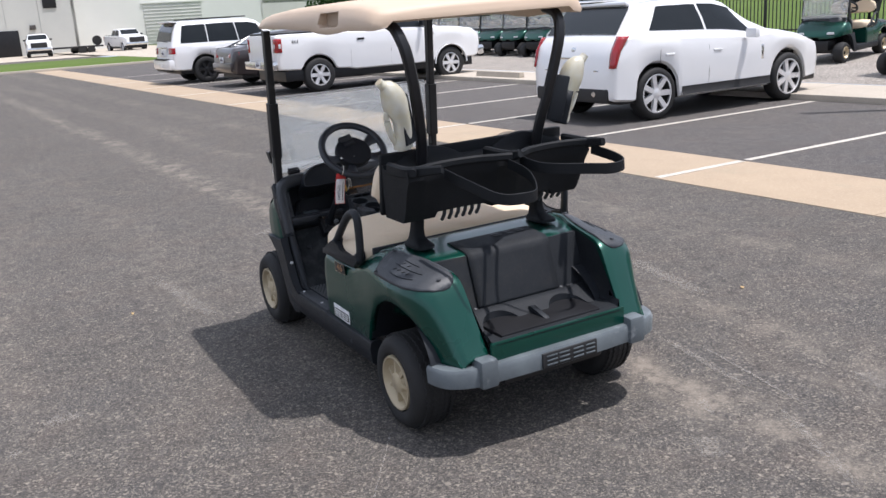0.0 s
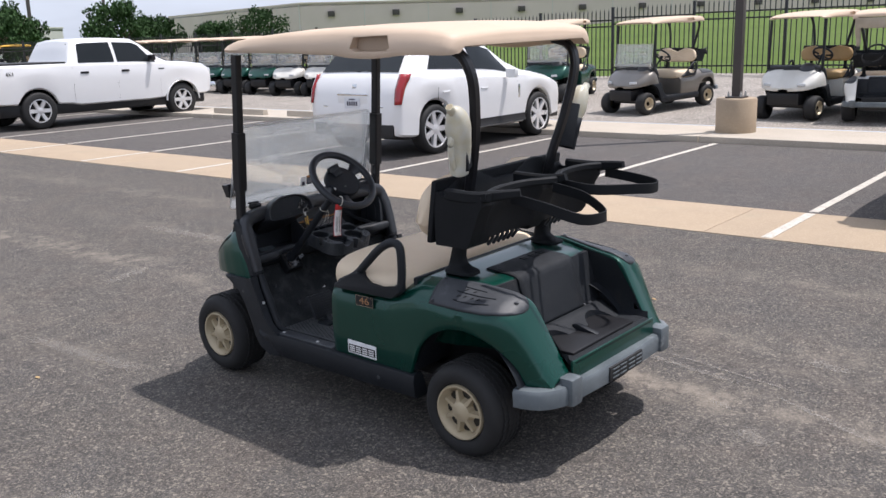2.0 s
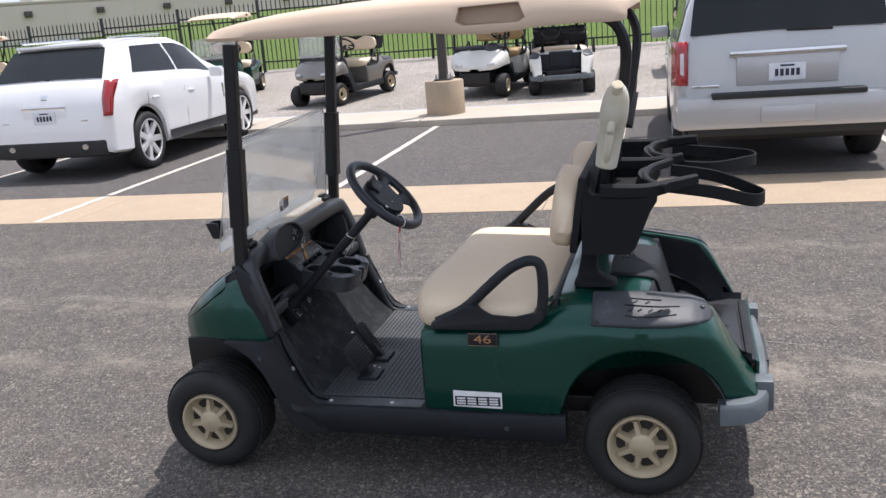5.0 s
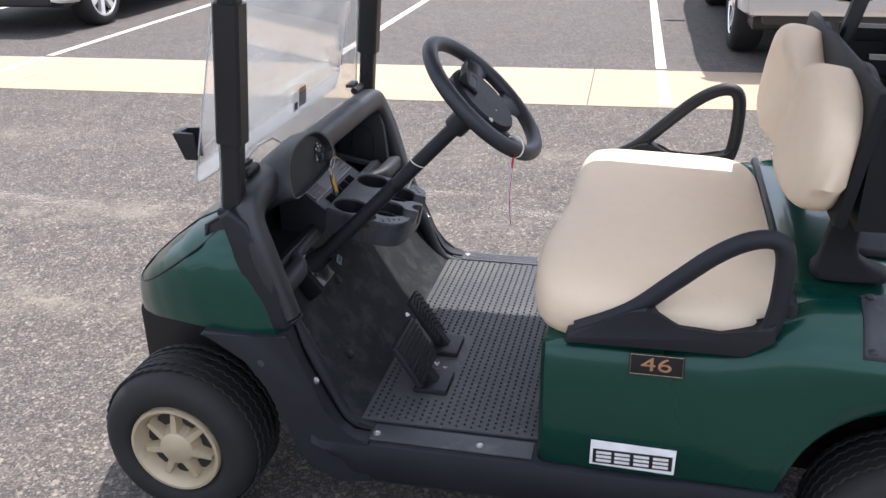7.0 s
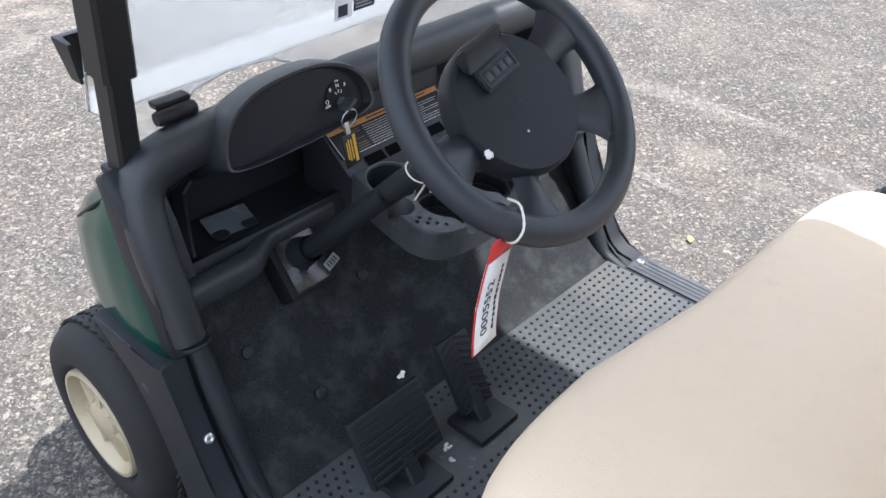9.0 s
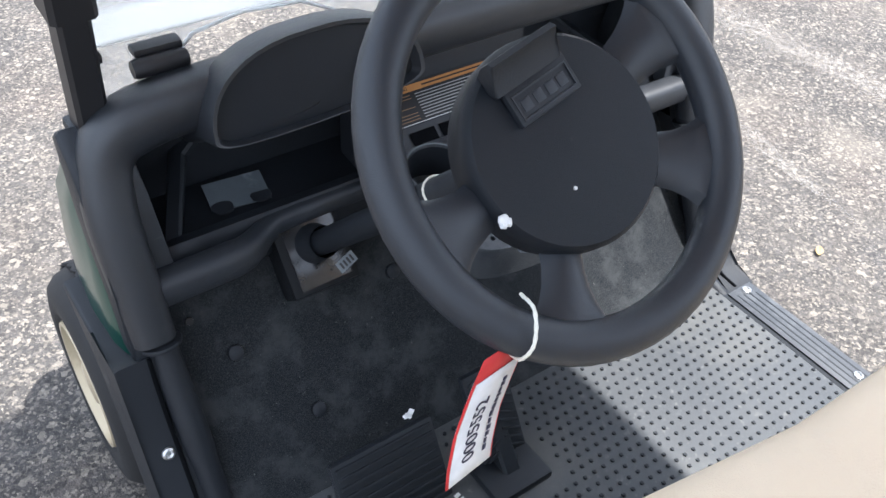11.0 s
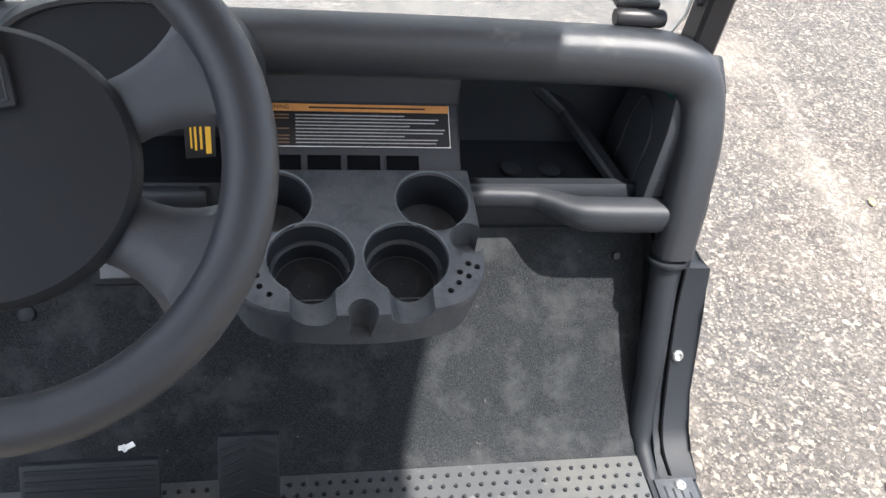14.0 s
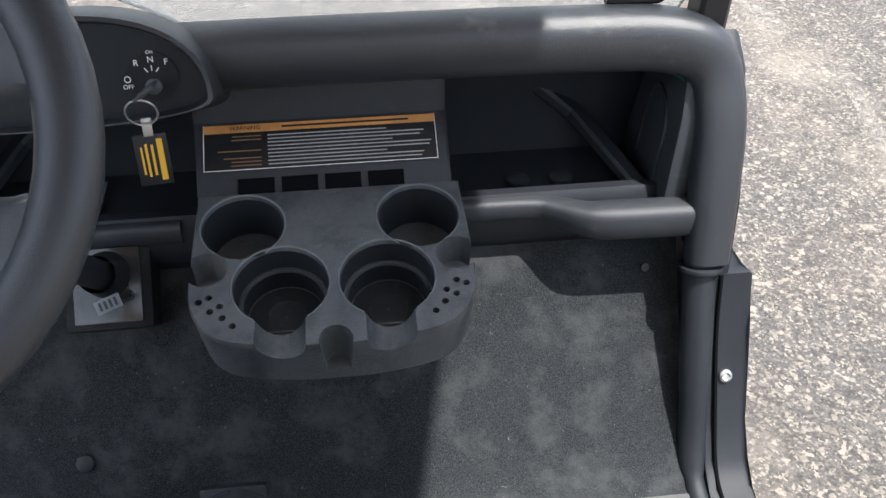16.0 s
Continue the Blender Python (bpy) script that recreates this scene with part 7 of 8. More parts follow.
    slab_part("tailgate_recess", root, (0.02, 0.86, 0.26), (-1.04, 0, 0.96), mat, 0.01)
    number_bars(root, -1.058, 0.0, 0.94)
    slab_part("chrome_strip", root, (0.04, 0.98, 0.055), (-1.045, 0, 1.115), CHROME, 0.015, label="chrome tailgate strip")
    slab_part("badge_bar", root, (0.01, 0.24, 0.025), (-1.048, 0.70, 0.84), CHROME, 0.004)
    slab_part("high_lamp", root, (0.02, 0.34, 0.025), (-0.915, 0, 1.835), REDLENS, 0.005)
    bm = bmesh.new()
    sweep(bm, [(-0.99, 0.0, 1.30), (-0.985, -0.38, 1.29)], rect(0.02, 0.02, 0.004))
    part("rear_wiper", bm, TUBE, root)
    mirrors(root, b, 2.0, 1.16, mat)
    return root


def build_sedan():
    root = thing("sedan", "dark maroon sedan with wide red tail lamps", "car")
    keys = [(-1.08, 0.40, 0.66, 0.70, 0.74, 0.74, 0.62), (-1.04, 0.36, 0.88, 0.93, 0.84, 0.85, 0.70), (-0.98, 0.34, 0.98, 1.06, 0.87, 0.88, 0.72), (-0.7, 0.32, 1.0, 1.09, 0.90, 0.91, 0.70), (-0.3, 0.30, 1.0, 1.22, 0.91, 0.92, 0.64), (0.2, 0.28, 0.99, 1.42, 0.91, 0.92, 0.60), (0.9, 0.26, 0.97, 1.46, 0.91, 0.92, 0.60),
            (1.4, 0.26, 0.96, 1.38, 0.91, 0.92, 0.61), (1.9, 0.26, 0.95, 1.14, 0.91, 0.915, 0.66), (2.2, 0.26, 0.94, 0.99, 0.90, 0.91, 0.74), (3.0, 0.28, 0.88, 0.93, 0.88, 0.89, 0.72), (3.5, 0.32, 0.76, 0.80, 0.80, 0.81, 0.6), (3.65, 0.38, 0.62, 0.65, 0.62, 0.64, 0.48)]
    b = Body(keys, (0.0, 2.75), 0.335)
    b.shell(root, DARKCAR, "")
    for s in (-1, 1):
        b.window(root, (-0.25, 0.72), (0.10, 0.72), s)
        b.window(root, (0.80, 1.85), (0.78, 1.42), s)
        for xw in (0.0, 2.75):
            road_wheel(root, xw, s * 0.90, s, 0.335, 0.22, 0.22, 5, ALLOY)
        bm = bmesh.new()
        rows = [[(-1.055 + 0.25 * (z - 0.80), s * 0.40, z), (-1.06 + 0.25 * (z - 0.80), s * 0.62, z), (-1.02 + 0.25 * (z - 0.8), s * 0.80, z), (-0.86, s * 0.885, z)] for z in np.linspace(0.80, 0.94, 5)]
        loft(bm, rows)
        thick(part("tail_lamp", bm, REDLENS, root, "wide red tail lamp"), 0.02, 0)
    b.top_pane(root, -0.58, 0.12, 0.62, 0.54, "rear_window")
    slab_part("rear_bumper", root, (0.16, 1.60, 0.26), (-1.05, 0, 0.54), DARKCAR, 0.05)
    number_bars(root, -1.10, 0, 0.74)
    mirrors(root, b, 1.7, 0.97, DARKCAR)
    return root


crossover = build_crossover()
crossover.matrix_world = pose(7.09, 7.28, 0.008)
pickup = build_pickup()
pickup.matrix_world = pose(6.62, 18.05, 0.008)
big_silver = build_fullsize("suv", "silver full-size SUV with tall tail lamps parked nose-in", SILVER, CHROME, True)
big_silver.matrix_world = pose(6.2, -1.2, 0.008)
big_white = build_fullsize("suv", "white full-size SUV with black wheels parked in a bay", WHITECAR, TUBE, False)
big_white.matrix_world = pose(6.3, 26.0, 0.008)
sedan = build_sedan()
sedan.matrix_world = pose(6.95, 22.1, 0.008)
for x, y, a in ((9.5, 85.5, -96), (15.6, 81.0, -84)):
    far = copy_thing(pickup, pose(x, y, 0.02, 0, 0, a))
    tagged(far, "white pickup truck parked facing out beside the white hall")


# ---- other carts in the gravel bed ----
KEEP = {"body_side", "fender_pad", "rear_deck", "access_hatch", "bag_well", "bumper", "rocker_sill", "floor_pan", "seat_box", "front_cowl", "nose_liner", "pillar_moulding", "dash_rim", "dash_shell", "instrument_pod",
        "centre_panel", "steering_column", "steering_wheel", "seat_cushion", "backrest", "backrest_shell", "hip_restraint", "roof", "front_post", "windshield", "rear_strut", "bag_rack", "chassis", "wheel"}
DEEP = {"tyre", "rim", "spoke", "hub_cap", "bag_strap", "rack_arm", "folded_pane", "bumper_block", "strut_foot", "restraint_base"}


def other_cart(label, m, paint, seat, roof_mat=None, screen=True):
    root = thing("golf_cart", label, "golf cart", group="golf carts parked along the fence")
    swap = {GREEN.name: paint, VINYL.name: seat, ROOF.name: roof_mat or ROOF}

    def clone(o, parent):
        c = o.copy()
        scene.collection.objects.link(c)
        c.parent = parent
        if c.type == "MESH":
            mt = o.material_slots[0].material
            if mt.name in swap:
                c.material_slots[0].material = swap[mt.name]
        return c
    for o in list(cart.children):
        if o.name.split(".")[0] in KEEP and (screen or not o.name.startswith("windshield")):
            c = clone(o, root)
            for k in o.children:
                if k.name.split(".")[0] in DEEP:
                    clone(k, c)
    for s in (-1, 1):                         # head lamps on the cowl
        bm = bmesh.new()
        box(bm, (0.14, 0.05, 0.05), (s * 0.30, 1.835, 0.60), 0.018, Matrix.Rotation(radians(-28 * s), 4, "Z"))
        part("head_lamp", bm, CLEARLENS, root)
    root.matrix_world = m
    return root


def on_gravel(x, y, rz):
    return pose(x, y, ground_z(x, y) + 0.006, 0, 0, rz)


def settle(x, y, rz):
    """A pose on the sloping bed, tilted with it for carts across the slope."""
    sl = (ground_z(x + 0.8, y) - ground_z(x - 0.8, y)) / 1.6
    fwd = Vector((-math.sin(radians(rz)), math.cos(radians(rz)), 0))
    tilt = math.degrees(math.atan(sl * fwd.x))
    fx = x + 0.84 * fwd.x
    m = Matrix.Translation((x, y, ground_z(x, y) + 0.006)) @ Euler((0, 0, radians(rz))).to_matrix().to_4x4() @ Euler((radians(tilt), 0, 0)).to_matrix().to_4x4()
    return m


other_cart("pewter grey golf cart with beige seat on gravel", settle(14.2, 5.6, 74), GREYCART, VINYL)
other_cart("dark green golf cart with beige seat by the fence", settle(15.6, 9.1, 100), GREEN, VINYL)
other_cart("ivory white golf cart with tan seat on gravel", settle(14.15, 2.76, 82), WHITECART, TANSEAT, screen=False)
covered = other_cart("white golf cart parked tail-out on gravel with rolled-up beige rain cover", settle(12.5, 1.52, -84), WHITECART, VINYL, screen=False)
bm = bmesh.new()                              # cover rolled up under the rear of the roof
box(bm, (0.94, 0.07, 0.17), (0, 0.045, 1.565), 0.03)
for sx in (-0.40, 0.40):
    sweep(bm, smooth_path([(sx, 0.05, 1.60), (sx * 1.06, 0.05, 1.45), (sx * 1.02, 0.07, 1.30), (sx * 1.04, 0.08, 1.20)], 4), circle(0.055, 10, 0.045), up=(0, 1, 0), scales=[1.0 - 0.04 * k for k in range(13)])
part("rolled_cover", bm, TARP, covered, "rolled-up beige fabric rain cover")
other_cart("white golf cart half hidden behind the silver car", settle(15.6, -0.9, 92), WHITECART, VINYL)
other_cart("ivory white golf cart half hidden behind the silver car", settle(15.8, -3.2, 90), WHITECART, TANSEAT)
ROW = [(16.4, 16.0, WHITECART), (16.6, 17.4, WHITECART), (16.6, 18.8, WHITECART), (16.8, 20.2, GREEN), (16.9, 21.7, GREEN), (17.0, 23.2, GREEN), (17.1, 24.8, GREEN), (17.2, 26.4, GREEN), (17.3, 28.0, GREEN), (17.4, 29.7, GREEN), (17.5, 31.5, GREEN)]
for i, (x, y, mt) in enumerate(ROW):
    other_cart("dark green golf cart in a close row on gravel" if mt is GREEN else "white golf cart in a close row on gravel", settle(x, y, 100 + (i * 37) % 9), mt, VINYL)
for x, y, rz in ((17.0, 43.0, 75), (19.0, 44.5, 80), (21.2, 45.5, 70)):
    other_cart("white golf cart with a yellow roof in the yard", on_gravel(x, y, rz), WHITECART, TANSEAT, YELLOW)


# ---- fence ----
def fence_panel(y0, length, first):
    x = 20.05
    z = ground_z(x, y0 + length / 2)
    root = thing("fence_panel", "black steel picket fence panel with spear tops", "fence", Matrix.Translation((x, y0, z)), "fence panels along the grass")
    objs = first or {}
    specs = (("post", 0.0), ("rail", 0.25), ("rail", 1.45), ("rail", 1.62))
    for nm, z_ in specs:
        if nm not in objs:
            bm = bmesh.new()
            if nm == "post":
                box(bm, (0.07, 0.07, 1.95), (0, 0, 0.975), 0.006)
                box(bm, (0.085, 0.085, 0.03), (0, 0, 1.96), 0.01)
            else:
                box(bm, (0.035, length, 0.04), (0, length / 2, 0), 0.003)
            o = part(nm, bm, FENCE, root)
            objs[nm] = o.data
        else:
            o = new(nm, objs[nm])
            o.parent = root
            o.material_slots[0].link = "OBJECT"
            o.material_slots[0].material = FENCE
        o.location.z = z_
    n = 17
    for k in range(1, n + 1):
        if "picket" not in objs:
            bm = bmesh.new()
            box(bm, (0.022, 0.022, 1.78), (0, 0, 0.94))
            r = bmesh.ops.create_cone(bm, segments=4, radius1=0.022, radius2=0.0, depth=0.10, cap_ends=True)
            for v in r["verts"]:
                v.co.z += 1.88
            o = part("picket", bm, FENCE, root)
            objs["picket"] = o.data
        else:
            o = new("picket", objs["picket"])
            o.parent = root
            o.material_slots[0].link = "OBJECT"
            o.material_slots[0].material = FENCE
        o.location.y = k * length / (n + 1)
    return objs


shared = None
for i in range(26):
    shared = fence_panel(-16.0 + 2.4 * i, 2.4, shared)


# ---- lamp post ----
def lamp_post(x, y):
    root = thing("street_lamp", "dark square steel lamp pole bolted to a round concrete base", "lamp post", pose(x, y, 0.098))
    bm = bmesh.new()
    lathe(bm, [(0.31, 0.0), (0.31, 0.515), (0.297, 0.533), (0.001, 0.535)], None, 40, caps=False)
    part("concrete_base", bm, TANCRETE, root, "round tan concrete base")
    bm = bmesh.new()
    box(bm, (0.13, 0.13, 7.2), (0, 0, 4.15), 0.01)
    part("pole", bm, POLE, root)
    bm = bmesh.new()
    box(bm, (0.27, 0.27, 0.025), (0, 0, 0.548), 0.005)
    pl = part("base_plate", bm, POLE, root)
    for sx in (-1, 1):
        for sy in (-1, 1):
            bm = bmesh.new()
            lathe(bm, [(0.018, 0.0), (0.018, 0.05), (0.01, 0.055), (0.01, 0.08)], Matrix.Translation((sx * 0.10, sy * 0.10, 0.560)), 8)
            part("anchor_bolt", bm, STEEL, pl)
    return root


lamp_post(10.76, 3.23)
for x, y, h in ((33.0, 68.0, 9.0), (48.0, 82.0, 9.5)):
    bm = bmesh.new()
    box(bm, (0.22, 0.22, h), (0, 0, h / 2), 0.02)
    o = link_mesh("utility_pole", bm, POLE, label="tall grey pole behind the yard")
    tagged(o, category="pole").location = (x, y, ground_z(x, y))


# ---- buildings ----
def hall(name, label, poly, h, mat, base_z, ribs=0.0, parapet=0.15):
    root = thing(name, label, "building")
    root.location.z = base_z
    n = len(poly)
    for i in range(n):
        a, b = Vector((*poly[i], 0)), Vector((*poly[(i + 1) % n], 0))
        d = (b - a).normalized()
        nrm = Vector((d.y, -d.x, 0))
        bm = bmesh.new()
        v = [bm.verts.new(p) for p in (a, b, b + Vector((0, 0, h)), a + Vector((0, 0, h)))]
        q = [bm.verts.new(p.co - nrm * 0.3) for p in v]
        bm.faces.new(v)
        bm.faces.new(q[::-1])
        for k in range(4):
            bm.faces.new((v[k], q[k], q[(k + 1) % 4], v[(k + 1) % 4]))
        wall = part("wall", bm, mat, root)
        if ribs:
            L = (b - a).length
            for k in range(1, int(L / ribs)):
                p = a + d * (k * ribs)
                m = Matrix.Translation(p + Vector((0, 0, h / 2)) + nrm * 0.02) @ Matrix.Rotation(math.atan2(d.y, d.x), 4, "Z")
                bm = bmesh.new()
                box(bm, (0.12, 0.06, h - 0.05), (0, 0, 0), 0, m)
                part("wall_rib", bm, mat, wall)
    bm = bmesh.new()
    bm.faces.new([bm.verts.new((x, y, h - parapet)) for x, y in poly])
    rf = part("roof", bm, SHEETG, root)
    thick(rf, 0.2)
    bm = bmesh.new()
    sweep(bm, [(x, y, h + 0.05) for x, y in poly], rect(0.25, 0.2, 0.02), closed=True)
    part("roof_edge", bm, mat, root)
    return root


def on_wall(root, a, b, u, z, w, h, mat, name, out=0.08, label=""):
    """A panel on the outer face of wall a-b, u metres from a."""
    a, b = Vector((*a, 0)), Vector((*b, 0))
    d = (b - a).normalized()
    nrm = Vector((d.y, -d.x, 0))
    m = Matrix.Translation(a + d * u + nrm * out / 2 + Vector((0, 0, z))) @ Matrix.Rotation(math.atan2(d.y, d.x), 4, "Z")
    bm = bmesh.new()
    box(bm, (w, out, h), (0, 0, 0), 0.01, m)
    return part(name, bm, mat, root, label)


W0, W1, W2 = (-70.0, 92.0), (14.2, 92.0), (14.2, 95.0)
white_hall = hall("warehouse", "tall white sheet metal hall with roller doors", [W0, W1, (14.2, 140.0), (-70.0, 140.0)], 13.0, SHEETG, 0.0, 3.0)
on_wall(white_hall, W0, W1, 77.2, 1.2, 3.4, 2.4, TUBE, "window", 0.1, "dark window opening")
on_wall(white_hall, W0, W1, 82.0, 5.0, 1.2, 1.4, TUBE, "vent", 0.1)
on_wall(white_hall, W0, W1, 72.0, 1.3, 2.6, 2.0, TUBE, "window", 0.1)
on_wall(white_hall, W0, W1, 80.2, 2.6, 0.5, 0.4, POLE, "wall_lamp", 0.3)
V0, V1 = (14.25, 94.0), (34.0, 94.0)
white_wing = hall("warehouse", "white sheet metal hall wing with a large roller door", [V0, V1, (34.0, 130.0), (14.25, 130.0)], 12.5, SHEETW, 0.0, 0.0)
on_wall(white_wing, V0, V1, 9.9, 2.15, 6.0, 4.3, SHEETG, "roller_door", 0.06, "pale ribbed roller door")
for k in range(13):
    on_wall(white_wing, V0, V1, 9.9, 0.35 + 0.33 * k, 6.0, 0.05, SHEETW, "door_rib", 0.1)
on_wall(white_wing, V0, V1, 9.9, 4.38, 6.4, 0.15, SHEETW, "door_frame", 0.14)
on_wall(white_wing, V0, V1, 17.2, 1.1, 1.1, 2.2, SHEETG, "door", 0.08)
shed = hall("shed", "low grey metal shed beyond the yard", [(36.0, 104.0), (60.0, 112.0), (58.0, 122.0), (34.0, 114.0)], 4.4, SHEETG, 0.0, 0.0)
B, C = (80.6, 88.8), (165.0, 10.6)
A = (93.0, 136.0)
tilt = hall("warehouse", "long tan concrete warehouse with wall lamps", [A, B, C, (178.0, 58.0)], 7.3, TILTUP, -0.7, 0.0)
LW = math.hypot(C[0] - B[0], C[1] - B[1])
for k in range(13):
    u = 4.0 + k * 8.6
    on_wall(tilt, B, C, u, 5.9, 0.9, 0.7, POLE, "wall_lamp", 0.5, "dark boxy wall lamp")
    on_wall(tilt, B, C, u - 4.2, 3.6, 0.10, 7.0, SHEETG, "panel_joint", 0.03)
on_wall(tilt, B, C, LW / 2, 2.6, LW - 0.4, 0.35, SHEETG, "wall_band", 0.06)
for k in range(5):
    on_wall(tilt, A, B, 6 + 9 * k, 4.4, 0.10, 5.5, SHEETG, "panel_joint", 0.03)
for k in range(9):
    t = 0.20 + 0.085 * k
    bm = bmesh.new()
    box(bm, (2.2, 2.0, 1.3), (B[0] + (C[0] - B[0]) * t + 5, B[1] + (C[1] - B[1]) * t + 5, 7.7), 0.05)
    part("rooftop_unit", bm, SHEETG, tilt)
slab("kerb_far", -60, 13.0, 46.4, 46.7, -0.05, 0.12, CONCRETE, "pale concrete kerb along the grass verge", "kerb", 0.02)
slab("ground_verge", -60, 16.0, 46.7, 62.0, -0.05, 0.10, GRASS, "green mown grass verge", "grass", 0.01)
slab("ground_apron", -70, 34.0, 72.0, 92.0, -0.05, 0.012, CONCRETE, "pale concrete apron before the hall", "pavement", 0.002)


def flat_trailer(x, y):
    root = thing("trailer", "empty dark flatbed trailer with a spare wheel", "trailer", pose(x, y, 0.012, 0, 0, 8))
    bm = bmesh.new()
    box(bm, (4.2, 1.8, 0.14), (0, 0, 0.62), 0.02)
    box(bm, (1.4, 0.12, 0.12), (-2.6, 0, 0.55), 0.02)
    part("deck", bm, CLADDING, root)
    for sx in (0.2, 1.0):
        for s in (-1, 1):
            bm = bmesh.new()
            lathe(bm, [(0.18, -0.2), (0.33, -0.2), (0.35, -0.1), (0.33, 0.0), (0.18, 0.0)], Matrix.Translation((sx, s * 1.0, 0.35)) @ Matrix.Rotation(radians(90), 4, "X"), 20)
            part("wheel", bm, RUBBER, root)
    bm = bmesh.new()
    lathe(bm, [(0.18, -0.1), (0.40, -0.1), (0.42, 0.0), (0.40, 0.1), (0.18, 0.1)], Matrix.Translation((1.7, -0.6, 1.1)) @ Matrix.Rotation(radians(90), 4, "X"), 20)
    part("spare_wheel", bm, RUBBER, root)


flat_trailer(12.2, 82.5)


# ---- trees ----
def tree(x, y, h, w, seed, label):
    rnd = random.Random(seed)
    root = thing("tree", label, "tree", pose(x, y, ground_z(x, y) - 0.1))
    bm = bmesh.new()
    top = Vector((rnd.uniform(-0.3, 0.3), rnd.uniform(-0.3, 0.3), h * 0.62))
    pts = smooth_path([(0, 0, 0), (0.08, 0.05, h * 0.25), tuple(top * 0.7), tuple(top)], 4)
    sweep(bm, pts, circle(0.17, 8), scales=[1.0 - 0.7 * i / (len(pts) - 1) for i in range(len(pts))])
    tips = []
    for k in range(9):
        a = 2 * math.pi * k / 9 + rnd.uniform(-0.3, 0.3)
        s0 = Vector((0, 0, h * rnd.uniform(0.28, 0.55)))
        e = Vector((math.cos(a) * w * rnd.uniform(0.25, 0.42), math.sin(a) * w * rnd.uniform(0.25, 0.42), h * rnd.uniform(0.5, 0.86)))
        mid = (s0 + e) / 2 + Vector((0, 0, -0.1 * h * rnd.random()))
        sp = smooth_path([tuple(s0), tuple(mid), tuple(e)], 4)
        sweep(bm, sp, circle(0.06, 6), scales=[1.0 - 0.75 * i / (len(sp) - 1) for i in range(len(sp))])
        tips.append(e)
    part("trunk", bm, BARK, root)
    verts, faces = [], []
    centres = []
    for k in range(52):
        a, u = rnd.uniform(0, 2 * math.pi), rnd.random() ** 0.5
        zz = rnd.uniform(0.26, 0.97)
        prof = math.sin(math.pi * min(max((zz - 0.12) / 0.95, 0), 1)) ** 0.7
        centres.append((Vector((math.cos(a) * u * w / 2 * prof, math.sin(a) * u * w / 2 * prof, zz * h)), rnd.uniform(0.45, 0.85) * w / 5))
    for c, r in centres:
        for _ in range(95):
            d = Vector((rnd.gauss(0, 1), rnd.gauss(0, 1), rnd.gauss(0, 0.8))).normalized() * r * rnd.uniform(0.55, 1.08)
            p = c + d
            s = rnd.uniform(0.10, 0.22)
            q = Euler((rnd.uniform(0, 6.3), rnd.uniform(0, 6.3), rnd.uniform(0, 6.3))).to_matrix()
            i0 = len(verts)
            for e in ((-s, 0, 0), (0, -s * 0.55, 0.02), (s, 0, 0), (0, s * 0.55, 0.02)):
                verts.append(tuple(p + q @ Vector(e)))
            faces.append((i0, i0 + 1, i0 + 2, i0 + 3))
    me = bpy.data.meshes.new("crown")
    me.from_pydata(verts, [], faces)
    me.materials.append(LEAF)
    o = new("crown", me)
    o.parent = root
    return root


for i, (x, y, h, w) in enumerate(((30.0, 66.0, 7.6, 5.0), (34.5, 72.0, 6.0, 4.4), (39.5, 66.5, 8.2, 5.8), (45.5, 70.0, 6.2, 5.0), (49.0, 66.0, 5.0, 4.0), (66.0, 80.5, 8.6, 7.4), (54.0, 82.0, 5.2, 4.6))):
    tree(x, y, h * 0.60, w * 0.95, 11 + i, "leafy green broadleaf tree beyond the yard")

# the lot lies at a slight angle to the cart
LOT = Matrix.Rotation(radians(1.2), 4, "Z")
for ob in list(scene.objects):
    if ob.parent is None and ob.type in {"MESH", "EMPTY"} and ob is not cart:
        ob.matrix_basis = LOT @ ob.matrix_basis


# ---- loose things on the cart ----
def at_cart(p):
    return cart.matrix_world @ Vector(p)


